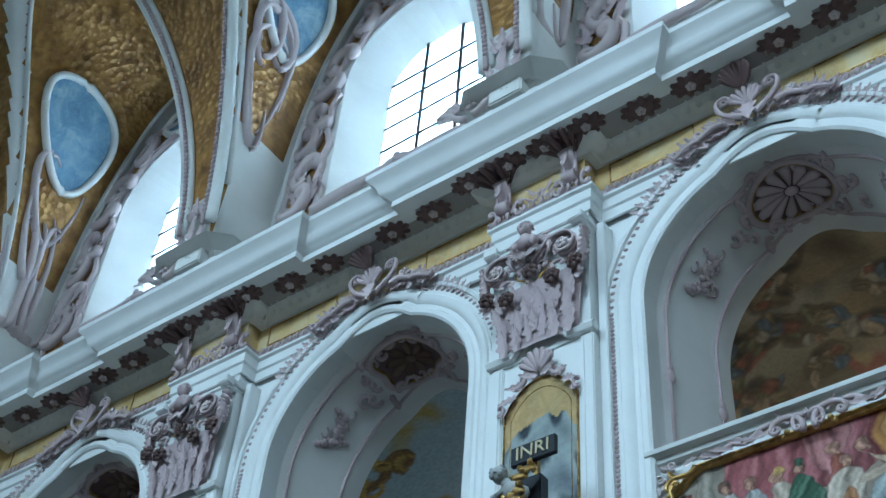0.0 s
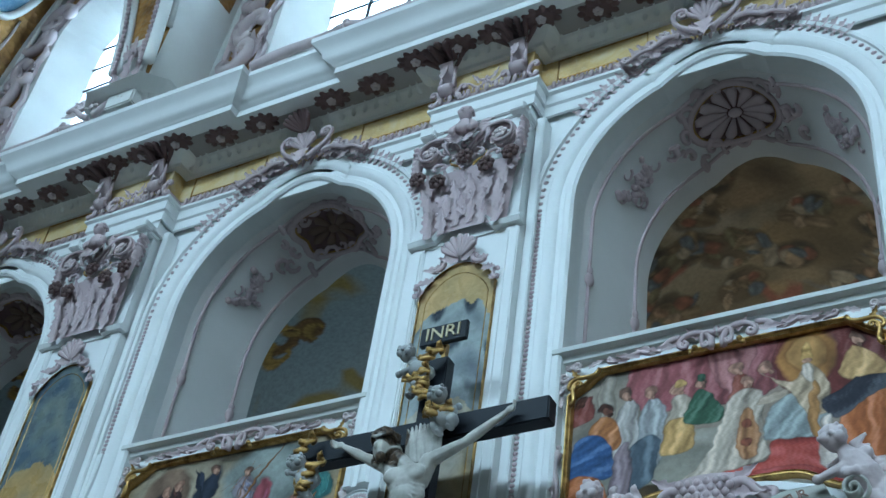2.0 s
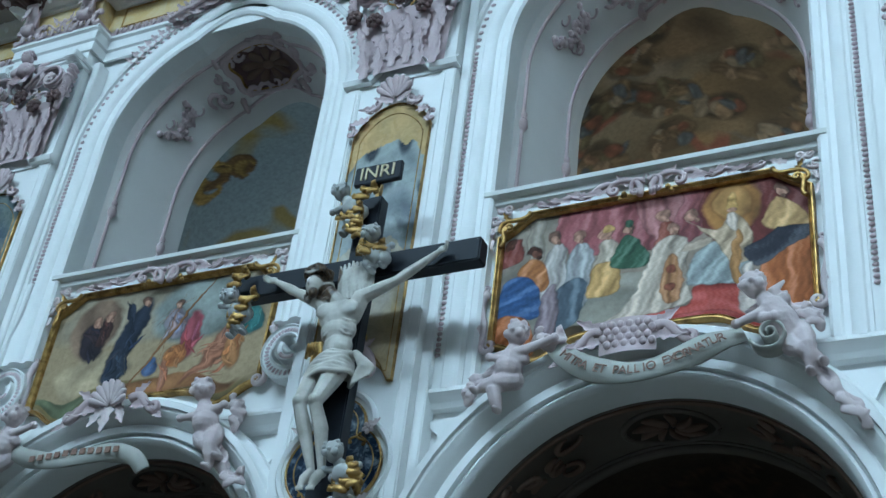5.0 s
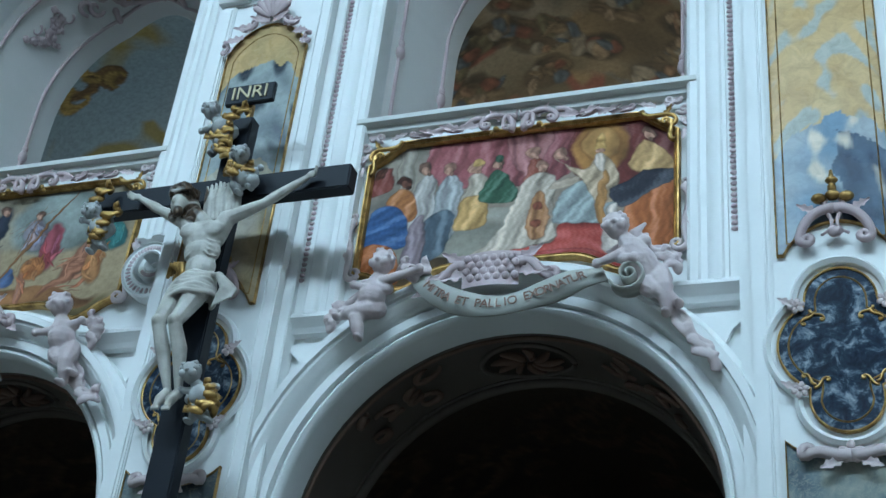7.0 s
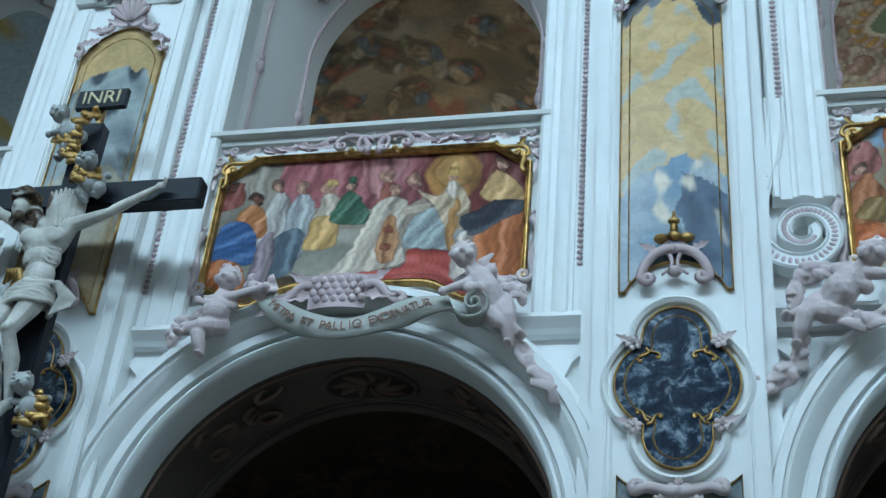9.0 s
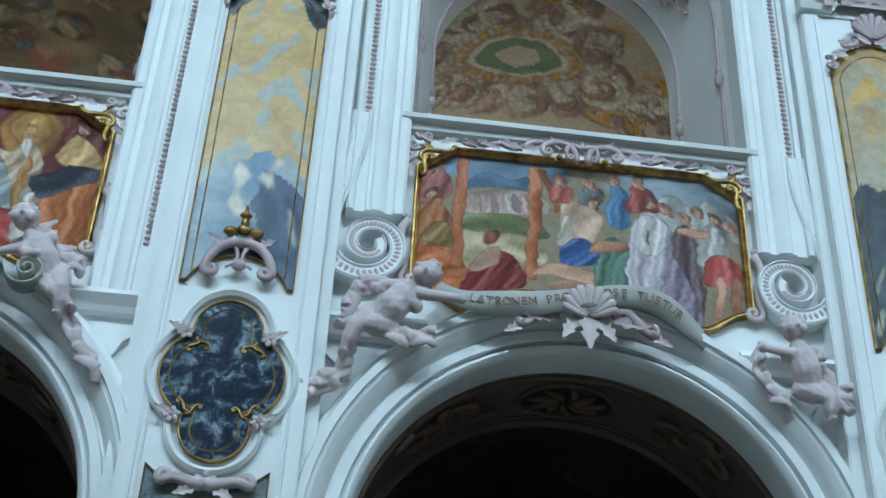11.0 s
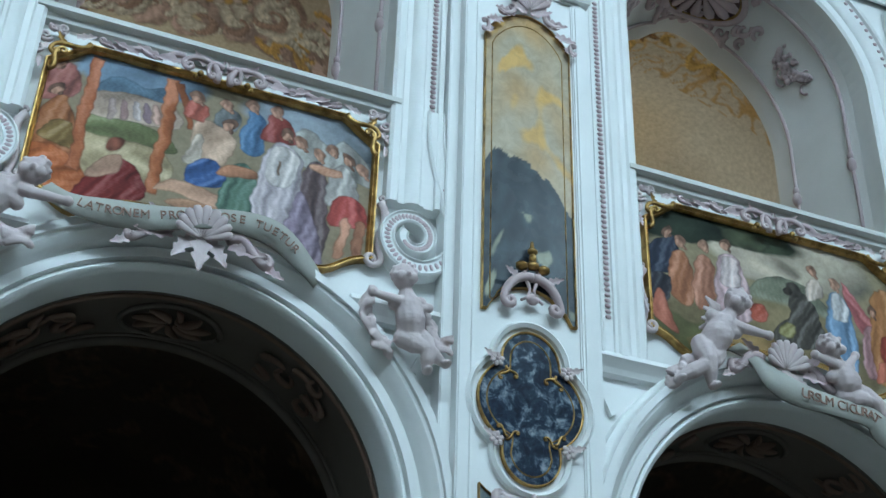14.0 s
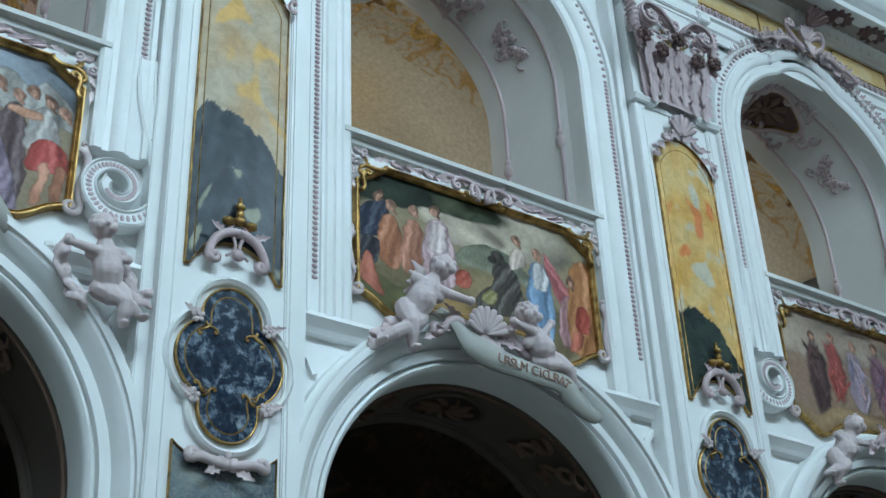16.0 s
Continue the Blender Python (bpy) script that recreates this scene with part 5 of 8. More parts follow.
        b += [robe([(0.63, 0.52), (0.64, 0.68), (0.68, 0.72), (0.71, 0.60)], S(208, 200, 190), 80, 7), robe([(0.70, 0.12), (0.71, 0.48), (0.74, 0.66), (0.79, 0.64), (0.82, 0.42), (0.80, 0.12)], S(132, 172, 216), 84, 7), robe([(0.735, 0.44), (0.74, 0.64), (0.78, 0.66), (0.80, 0.50)], S(214, 222, 228), 80, 8), robe([(0.79, 0.78), (0.80, 0.60), (0.86, 0.40), (0.90, 0.30), (0.92, 0.44), (0.86, 0.62)], S(184, 108, 112), 130, 7), robe([(0.84, 0.16), (0.85, 0.44), (0.89, 0.48), (0.91, 0.16)], S(182, 142, 150), 85, 7)]
        b += [robe([(0.89, 0.10), (0.89, 0.60), (0.94, 0.84), (1.01, 0.84), (1.01, 0.06)], S(190, 136, 76), 80, 5), robe([(0.92, 0.22), (0.93, 0.42), (0.97, 0.42), (0.98, 0.20)], S(178, 78, 58), 80, 6), robe([(0.88, 0.10), (0.90, 0.22), (0.94, 0.2), (0.93, 0.08)], S(206, 120, 92), 80, 4)]
        return b + heads(SKIN, (0.09, 0.82), (0.14, 0.76), (0.225, 0.76), (0.32, 0.80), (0.665, 0.77), (0.755, 0.72), (0.90, 0.60)), S(158, 154, 122)
    b = [(0.3, 0.8, 0.4, 0.2, 0, S(186, 176, 160)), (0.2, 0.45, 0.06, 0.3, 0, S(96, 78, 80)), (0.32, 0.5, 0.05, 0.28, 0, S(170, 90, 84)), (0.45, 0.45, 0.06, 0.3, 0, S(176, 166, 186)), (0.6, 0.5, 0.05, 0.3, 0, S(140, 110, 130)), (0.75, 0.45, 0.07, 0.25, 0, S(190, 150, 90)), (0.5, 0.08, 0.5, 0.1, 0, S(170, 150, 110)), (0.9, 0.5, 0.05, 0.25, 0, S(80, 100, 120))]
    return b + heads(SKIN, (0.2, 0.8), (0.32, 0.82), (0.45, 0.8), (0.6, 0.84)), S(160, 140, 120)


TITLES = ["pale fresco of robed figures in a gilt frame", "fresco of monks in a doorway and a man with a staff", "fresco of a robed company before a red-stepped throne", "fresco of a bound man between timber posts and a robed priest", "fresco of a dark bear before robed figures in a valley", "muted fresco of a standing company"]
for i, cx in enumerate(BAYS):
    blobs, base = picture_blobs(i)
    fn = lambda u, v, cx=cx: (cx + PW * (2 * u - 1), 0.035, pic_bottom(PW * (2 * u - 1)) * (1 - v) + pic_top(PW * (2 * u - 1)) * v)
    o = painted("fresco", fn, 440 if i in (1, 2, 3, 4) else 160, 240 if i in (1, 2, 3, 4) else 90, [(*b[:2], tuple(0.84 * q for q in b[2]), *b[3:]) if b[0] == "robe" else b[:5] + (tuple(0.80 * q for q in b[5]),) for b in (blobs if i in (2, 3, 4) else with_folds(blobs, i))], tuple(0.80 * q for q in base), PAINT, seed=i * 3.3, warp=0.05 if i in (2, 3, 4) else 0.06, soft=0.18)
    tagged(o, TITLES[i], "fresco", "parapet frescoes")
    frame_of_picture(i, cx)

# ---- polished panels of the pilasters ----
def panel_bottom(t):
    return 6.98 + 0.27 * max(0.0, 1 - (t / 0.9) ** 2) ** 0.8


def panel_top(t):
    a = abs(t)
    return 9.92 + (0.34 * math.cos(a * math.pi / 2) ** 0.7 if a < 0.999 else 0.0)


def panel_colour(i):
    rag = lambda u, s: 0.042 * noise.noise((u * 4, s, 0)) + 0.010 * noise.noise((u * 12, s, 2))
    och, cream, slate, navy, grey = S(196, 172, 112), S(198, 190, 160), S(58, 70, 84), S(40, 52, 72), S(160, 176, 186)
    mixc = lambda a, b, k: tuple(x + (y - x) * min(1, max(0, k)) for x, y in zip(a, b))
    wv = lambda u, v, s, f: noise.noise((u * f, v * f * 2.6, s))

    def col(u, v):
        if i == 3:
            c = mixc(och, S(206, 186, 130), 0.5 + wv(u, v, 3, 3))
            c = mixc(c, S(176, 186, 176), (wv(u, v, 9, 5) - 0.12) * 6)
            if v < 0.31 + rag(u, 4) + 0.05 * u:
                c = mixc(S(112, 146, 176), grey, 0.5 + 1.4 * wv(u, v, 5, 3))
                if u > 0.55 + 0.1 * wv(u, v, 1, 6) and v < 0.29:
                    c = mixc(S(52, 70, 98), S(90, 116, 146), 0.4 + wv(u, v, 6, 5))
                c = mixc(c, S(216, 214, 196), (wv(u, v, 14, 4) - 0.25) * 7)
            if v > 0.93 + rag(u, 8) * 2:
                c = mixc(slate, grey, 0.3 + wv(u, v, 2, 4))
            return c
        if i == 4:
            c = mixc(S(180, 176, 152), S(186, 160, 104), 0.3 + 1.5 * wv(u, v, 3, 2.5) * v)
            c = mixc(c, S(206, 176, 96), (wv(u, v, 4, 4) - 0.22) * 5)
            if v < 0.50 + rag(u, 5) - 0.13 * u:
                c = mixc(S(44, 54, 64), S(66, 80, 90), 0.35 + wv(u, v, 7, 7))
                c = mixc(c, S(150, 160, 140), (wv(u, v, 17, 5) - 0.34) * 8 if v < 0.25 else 0)
            return c
        if i == 2:
            c = mixc(S(170, 156, 104), och, 0.4 + wv(u, v, 3, 3))
            if v < 0.84 + rag(u, 3):
                c = mixc(S(150, 168, 172), S(96, 110, 122), 0.2 + 1.6 * wv(u, v, 6, 3))
                c = mixc(c, S(52, 62, 74), (wv(u, v, 11, 3) - 0.12) * 6)
            if v < 0.45 + rag(u, 7):
                c = mixc(S(190, 180, 140), S(166, 170, 160), 0.4 + wv(u, v, 9, 3))
            return c
        if i >= 5:
            c = mixc(S(206, 170, 76), S(214, 196, 130), 0.4 + wv(u, v, 3, 3))
            c = mixc(c, S(196, 200, 180), (wv(u, v, 21, 4) - 0.22) * 6)
            c = mixc(c, S(206, 130, 60), (wv(u, v, 31, 4) - 0.28) * 6 if v > 0.5 else 0)
            if v < 0.34 + rag(u, 6) - 0.18 * u:
                c = mixc(S(56, 72, 66), S(36, 48, 52), 0.4 + wv(u, v, 8, 5))
            return c
        c = mixc(S(176, 152, 88), S(160, 150, 110), 0.4 + wv(u, v, 3, 3))
        if v > 0.55 + rag(u, 3):
            c = mixc(S(84, 106, 124), S(120, 136, 130), 0.4 + wv(u, v, 6, 4))
        return c
    return col


def quatre(r_extra=0.0, n=96):
    """Outline of the four-lobed panel about its middle."""
    out = []
    for k in range(n):
        a = 2 * math.pi * k / n
        dx, dz = math.cos(a), math.sin(a)
        best = 0
        for ex, ez, rx, rz in ((0, 0.02, 0.455, 0.40), (0, 0.38, 0.255, 0.275), (0, -0.40, 0.25, 0.26)):
            rx, rz = rx + r_extra, rz + r_extra
            A, B, C = dx * dx / rx ** 2 + dz * dz / rz ** 2, -2 * (dx * ex / rx ** 2 + dz * ez / rz ** 2), ex * ex / rx ** 2 + ez * ez / rz ** 2 - 1
            D = B * B - 4 * A * C
            if D > 0:
                best = max(best, (-B + math.sqrt(D)) / (2 * A))
        out.append((dx * best, dz * best))
    return out


PANEL_LABEL = ["ochre and blue", "ochre and blue", "olive and cloudy grey-blue", "ochre and bright blue", "beige over dark slate", "yellow over dark green", "yellow over dark green"]
for i, px in enumerate(PIERS):
    t = thing("pilaster_panel", PANEL_LABEL[i] + " polished stucco marble panel with gilt edge", "panel", "panels of the pilasters")
    fn = lambda u, v, px=px: (px + 0.43 * (2 * u - 1), YP + 0.012, panel_bottom(2 * u - 1) * (1 - v) + panel_top(2 * u - 1) * v)
    painted("marble_sheet", fn, 50, 170, [], panel_colour(i), PANEL, t, seed=i * 2.1, warp=0.05)
    n = 20
    line = [(px + 0.43 * (2 * k / n - 1), panel_bottom(2 * k / n - 1)) for k in range(n + 1)] + [(px + 0.43 * (1 - 2 * k / n), panel_top(1 - 2 * k / n)) for k in range(n + 1)]
    Geo().sweep(line, [(0.006, YP + 0.03), (0.006, YP - 0.006), (0.0, YP - 0.010), (-0.006, YP - 0.006), (-0.006, YP + 0.03)], XZ, closed=True).ob("gilt_edge", GOLD, t)
    ins = [(px + (x - px) * 0.83, 8.5 + (z - 8.5) * 0.93) for x, z in line]
    Geo().sweep(ins, [(0.006, YP + 0.012), (0.0, YP + 0.006), (-0.006, YP + 0.012)], XZ, closed=True).ob("gilt_line", GOLD, t)
    g = Geo()       # shell and leaves over the panel
    shell(g, px, 10.30, 0.28, YP - 0.05, 35, 145, 7, 0.7, 0.05)
    g.ob("crest", STUCCO, t, "mauve stucco shell crest", smooth=True)
    for s in (-1, 1):
        for x, z, l, a in ((0.02, 10.28, 0.2, 10), (0.16, 10.22, 0.22, -10), (0.28, 10.10, 0.2, -25), (0.38, 9.98, 0.14, -60), (0.1, 10.35, 0.18, 50)):
            g = Geo()
            leaf(g, px + s * x, z, l, a if s > 0 else 180 - a, YP - 0.01, 0.45, 0.3)
            g.ob("crest_leaf", STUCCO, t, smooth=True)
        for x, z, r, a in ((0.44, 9.97, 0.07, 0), (0.22, 10.22, 0.09, 60)):
            g = Geo()
            cscroll(g, px + s * x, z, r, a * s, YP - 0.045, 0.25 * r, s)
            g.ob("crest_scroll", STUCCO, t, smooth=True)
    g = Geo()       # foot ornament under the panel
    for s in (-1, 1):
        bar(g, [(px + s * x, z) for x, z in bez((0.0, 7.33), (0.16, 7.34), (0.24, 7.2), (0.26, 7.08), 10) + spiral(0.205, 7.07, 0.055, 1.2, 0, 12, 0.3, -1)], YP - 0.05, 0.045, 0.024)
        bar(g, [(px + s * x, z) for x, z in bez((0.05, 7.42), (0.14, 7.34), (-0.1, 7.2), (0.10, 7.1), 8)], YP - 0.04, 0.022, 0.012)
        leaf(g, px + s * 0.12, 7.30, 0.16, 90 - s * 70, YP - 0.04, 0.4)
    g.ball((px, YP - 0.05, 7.12), (0.06, 0.04, 0.05))
    g.ob("foot_ornament", STUCCO, t, "mauve stucco crossed scrolls", smooth=True)
    g = Geo()
    for s in (-1, 0, 1):
        g.ball((px + s * 0.10, YP - 0.06, 7.44 - 0.02 * abs(s)), (0.06, 0.05, 0.04))
    g.ball((px, YP - 0.06, 7.51), (0.035, 0.035, 0.05))
    g.ball((px, YP - 0.06, 7.58), (0.05, 0.04, 0.03))
    g.tube([(px, YP - 0.05, 7.56), (px, YP - 0.05, 7.68)], [0.03, 0.012])
    g.ob("gilt_finial", GOLD, t, "gilt finial", smooth=True)
    # four-lobed panel
    q = thing("quatrefoil_panel", "dark blue veined quatrefoil panel with gilt rim", "panel", "quatrefoil panels")
    cz = 6.17
    Geo().poly([(px + a, cz + b) for a, b in quatre()], YP - 0.004, YP + 0.02).ob("blue_sheet", NAVY, q)
    Geo().sweep([(px + a, cz + b) for a, b in quatre()], [(0.008, YP + 0.02), (0.008, YP - 0.014), (0.0, YP - 0.018), (-0.008, YP - 0.014), (-0.008, YP + 0.02)], XZ, closed=True).ob("gilt_rim", GOLD, q)
    Geo().sweep([(px + a, cz + b) for a, b in quatre(0.05)], [(0.0, YP + 0.03), (0.0, YP - 0.01), (-0.03, YP - 0.035), (-0.055, YP - 0.01), (-0.055, YP + 0.03)], XZ, closed=True).ob("white_moulding", WHITE, q, angle=40)
    g = Geo().sweep([(px + a, cz + b) for a, b in quatre(-0.075)], [(0.008, YP - 0.003), (0.0, YP - 0.010), (-0.008, YP - 0.003)], XZ, closed=True)
    g.ob("gilt_line", GOLD, q)
    for s in (-1, 1):
        for z in (0.34, -0.34):
            g = Geo()
            rosette(g, px + s * 0.31, cz + z, 0.066, YP - 0.04, 6)
            leaf(g, px + s * 0.3, cz + z, 0.15, 90 - s * 70, YP - 0.02, 0.4)
            g.ob("flower", PALEST, q, "pale stucco flower", smooth=True)
            g = Geo()
            sscroll(g, (px + s * 0.22, cz + z * 0.92), (px + s * 0.12, cz + z * 0.7), YP - 0.012, 0.012, s, -s)
            sscroll(g, (px + s * 0.20, cz + z * 0.85), (px + s * 0.28, cz + z * 0.6), YP - 0.012, 0.012, -s, s)
            g.ob("gilt_tendril", GOLD, q, smooth=True)
    # top of the next panel below
    t = thing("lower_panel", "grey-blue polished panel with a gilt edge below a quatrefoil", "panel", "lower panels of the pilasters")
    lo = [(px - 0.43, 2.0), (px + 0.43, 2.0), (px + 0.43, 5.46)] + bez((px + 0.43, 5.46), (px + 0.25, 5.26), (px - 0.25, 5.26), (px - 0.43, 5.46), 12)[1:]
    Geo().poly(lo, YP + 0.010, YP + 0.026).ob("marble_sheet", bpy.data.materials.get("blue_grey_scagliola") or scagliola("blue_grey_scagliola", (0.16, 0.19, 0.20), (0.08, 0.10, 0.12), (0.34, 0.34, 0.28)), t)
    Geo().sweep(lo, [(0.006, YP + 0.03), (0.006, YP - 0.006), (0.0, YP - 0.010), (-0.006, YP - 0.006), (-0.006, YP + 0.03)], XZ, closed=True).ob("gilt_edge", GOLD, t)
    g = Geo()
    for s in (-1, 1):
        bar(g, [(px + s * x, z) for x, z in bez((0.0, 5.32), (0.12, 5.30), (0.2, 5.40), (0.30, 5.32), 8) + spiral(0.28, 5.36, 0.05, 1.2, -60, 12, 0.3, 1)], YP - 0.05, 0.05, 0.024)
        leaf(g, px + s * 0.05, 5.3, 0.18, 90 - s * 120, YP - 0.03, 0.4)
    rosette(g, px, 5.34, 0.09, YP - 0.05)
    g.ob("crest", PALEST, t, "pale stucco scroll crest", smooth=True)

# ---- side volutes of the parapets ----
def volute(name_x, s):
    """Strip that comes down the wall and rolls up beside a parapet; s: side on which it stands (-1 left)."""
    t = thing("wall_volute", "white stucco volute with a mauve ribbed band", "volute", "volutes beside the parapets")
    cxv, czv, r = name_x, 7.60, 0.36
    sp = [(cxv + s * (x), czv + z) for x, z in spiral(0, 0, r, 1.6, 0, 60, 0.24, -1)]
    lead = [(cxv + s * a, z) for a, z in bez((0.16, 8.95), (0.15, 8.35), (0.30, 8.25), (0.35, 7.72), 12)]
    path = lead + sp
    prof = [(0.085, 0.05), (0.085, -0.10), (0.065, -0.115), (0.05, -0.095), (-0.05, -0.095), (-0.065, -0.115), (-0.085, -0.10), (-0.085, 0.05)]
    # narrower towards the eye of the spiral
    g, n = Geo(), len(path)
    for i0 in range(0, n - 1, 1):
        k = 1 - 0.5 * i0 / n
        k2 = 1 - 0.5 * (i0 + 1) / n
        def ring(j, kk):
            p0, p1 = path[max(0, j - 1)], path[min(n - 1, j + 1)]
            l = math.hypot(p1[0] - p0[0], p1[1] - p0[1]) or 1
            nx, nz = -(p1[1] - p0[1]) / l, (p1[0] - p0[0]) / l
            return [(path[j][0] + nx * o * kk, w, path[j][1] + nz * o * kk) for o, w in prof]
        m = len(prof)
        g.weld = True
        g.add(ring(i0, k) + ring(i0 + 1, k2), [(q, q + 1, m + q + 1, m + q) for q in range(m - 1)])
    g.ob("band", WHITE, t, angle=40)
    for j in range(8, n - 8):                                # ribs set in the band
        p0, p1 = path[j], path[j + 1]
        l = math.hypot(p1[0] - p0[0], p1[1] - p0[1]) or 1
        k = 1 - 0.5 * j / n
        m = max(1, round(l / 0.05))
        for q in range(m):
            o = new("rib", RIB)
            o.parent = t
            o.matrix_basis = Matrix.Translation((p0[0] + (p1[0] - p0[0]) * q / m, -0.095, p0[1] + (p1[1] - p0[1]) * q / m)) @ Matrix.Rotation(-math.atan2(p1[1] - p0[1], p1[0] - p0[0]), 4, "Y") @ Matrix.Diagonal((0.018, 0.008, 0.036 * k, 1))


RIB = Geo().ball((0, 0, 0), 1.0, 6, 4).mesh("rib", STUCCO, smooth=True)
for i in VOLUTED:
    volute(BAYS[i] - 1.76, -1)
    volute(BAYS[i] + 1.745, 1)

# ---- carved figures, each one plain mesh ----
def limb(g, pts, radii, seg=9):
    g.tube(pts, radii, seg)
    for p, r in zip(pts, radii):
        g.ball(p, r, seg, 6)


def putto(name, at, head, pelvis, feet, palms, s=1.0, mat=None, label="", wings=False, cloth=()):
    """A chubby child figure from its joints (x, y, z about `at`)."""
    g = Geo()
    H, P = Vector(head), Vector(pelvis)
    up = (H - P).normalized()
    neck = H - up * 0.13 * s
    chest = neck - up * 0.12 * s
    belly = P + (chest - P) * 0.45 + Vector((0, -0.03 * s, 0))
    g.ball(H, (0.094 * s, 0.10 * s, 0.112 * s), 12, 9)
    g.ball(H + up * 0.035 * s + Vector((0, 0.02, 0)), (0.104 * s, 0.105 * s, 0.098 * s), 12, 8)
    rnd = random.Random(len(label) + int(at[0] * 10))
    for k in range(30):                                       # curls
        d = Vector((rnd.uniform(-1, 1), rnd.uniform(-0.5, 1), rnd.uniform(-0.2, 1))).normalized()
        g.ball(H + up * 0.03 * s + d * 0.098 * s, rnd.uniform(0.018, 0.027) * s, 7, 5)
    g.ball(H + Vector((0, -0.105 * s, -0.01 * s)), 0.022 * s, 7, 5)
    for k in (-1, 1):
        g.ball(H + Vector((k * 0.055 * s, -0.07 * s, -0.03 * s)), 0.045 * s, 8, 6)
    limb(g, [neck + up * 0.04 * s, chest], [0.05 * s, 0.12 * s])
    limb(g, [chest, belly, P], [0.112 * s, 0.125 * s, 0.118 * s], 11)
    side = up.cross(Vector((0, 1, 0))).normalized()
    for k, F in zip((-1, 1), feet):
        F = Vector(F)
        hip = P + side * k * 0.07 * s - up * 0.04 * s
        knee = hip + (F - hip) * 0.5 + Vector((0, -0.08 * s, 0)) + side * k * 0.03 * s
        limb(g, [hip, (hip + knee) / 2, knee], [0.088 * s, 0.09 * s, 0.062 * s])
        limb(g, [knee, knee + (F - knee) * 0.45, F], [0.060 * s, 0.064 * s, 0.032 * s])
        g.ball(F + Vector((0, -0.05 * s, -0.02 * s)), (0.04 * s, 0.075 * s, 0.03 * s), 8, 6)
    for k, A in zip((-1, 1), palms):
        A = Vector(A)
        sh = chest + side * k * 0.12 * s + up * 0.03 * s
        el = sh + (A - sh) * 0.5 + Vector((0, -0.03 * s, -0.04 * s))
        limb(g, [sh, el, A], [0.054 * s, 0.046 * s, 0.030 * s])
        g.ball(A, 0.042 * s, 8, 6)
    if wings:
        for k in (-1, 1):
            for j in range(4):
                a = chest + Vector((k * 0.05 * s, 0.08 * s, 0.05 * s))
                b = a + side * k * (0.24 - 0.03 * j) * s + up * (0.14 - 0.09 * j) * s
                g.tube([a, (a + b) / 2 + up * 0.05 * s, b], [0.05 * s, 0.05 * s, 0.015 * s], 7, 0.5)
    k_skin = len(g.f)
    for path in cloth:                                        # fluttering cloth
        V = [Vector(p) for p in path]
        n = 16
        for strand in (-1, 0, 1):
            pts = []
            for i in range(n + 1):
                t = i / n * (len(V) - 1)
                j = min(int(t), len(V) - 2)
                q = V[j].lerp(V[j + 1], t - j)
                pts.append(q + Vector((0.03 * math.sin(i * 1.1 + strand), 0.03 * math.cos(i * 0.9 + strand * 2), strand * 0.045 * s)))
            g.tube(pts, [0.046 * s * (0.6 + 0.5 * math.sin(i * 0.8 + strand) ** 2) for i in range(n + 1)], 7, 0.6)
    o = g.ob(name, mat or PALEST, smooth=True)
    if isinstance(mat, (list, tuple)) and len(mat) > 1:
        o.data.polygons.foreach_set("material_index", [0 if i < k_skin else 1 for i in range(len(g.f))])
    else:
        m = o.modifiers.new("blend", "REMESH")
        m.mode, m.voxel_size, m.use_smooth_shade = "VOXEL", 0.009, True
        m = o.modifiers.new("soften", "SMOOTH")
        m.factor, m.iterations = 0.5, 2
    o.location = at
    return tagged(o, label, "putto", "stucco putti")


Y = -0.22
putto("putto", (0, 0, 0), (0.58, Y - 0.12, 7.20), (0.50, Y - 0.04, 6.86), ((0.25, Y - 0.1, 6.72), (0.46, Y - 0.08, 6.52)), ((0.36, Y - 0.14, 7.0), (0.92, Y - 0.12, 7.12)), 0.95, None, "mauve stucco putto unrolling a ribbon over an aisle arch", cloth=[((0.4, Y, 6.95), (0.2, Y, 6.85), (0.12, Y, 6.72)), ((0.7, Y, 7.25), (0.85, Y - 0.05, 7.10), (0.95, Y, 7.22))])
putto("putto", (0, 0, 0), (2.57, Y - 0.16, 7.31), (2.80, Y - 0.04, 6.92), ((2.95, Y - 0.05, 6.55), (3.05, Y - 0.05, 6.62)), ((2.42, Y - 0.16, 6.98), (2.72, Y - 0.2, 6.98)), 1.0, None, "winged mauve stucco putto leaning over a rolled ribbon", True, [((2.9, Y, 6.8), (3.05, Y, 6.5), (3.18, Y, 6.3), (3.32, Y, 6.12)), ((2.75, Y, 7.15), (2.95, Y, 7.12), (3.02, Y, 7.0))])
putto("putto", (0, 0, 0), (5.63, Y - 0.18, 7.14), (5.34, Y - 0.08, 6.80), ((5.00, Y - 0.06, 6.70), (5.06, Y - 0.06, 6.46)), ((5.42, Y - 0.16, 7.0), (5.92, Y - 0.16, 6.98)), 1.05, None, "mauve stucco putto flying with a ribbon end", cloth=[((5.5, Y, 7.08), (5.3, Y, 7.15), (5.12, Y, 7.08), (5.06, Y, 6.86)), ((5.3, Y - 0.1, 6.72), (5.5, Y - 0.1, 6.62), (5.75, Y - 0.06, 6.68)), ((5.1, Y, 6.5), (5.06, Y, 6.32), (4.9, Y, 6.2), (4.78, Y, 6.16))])
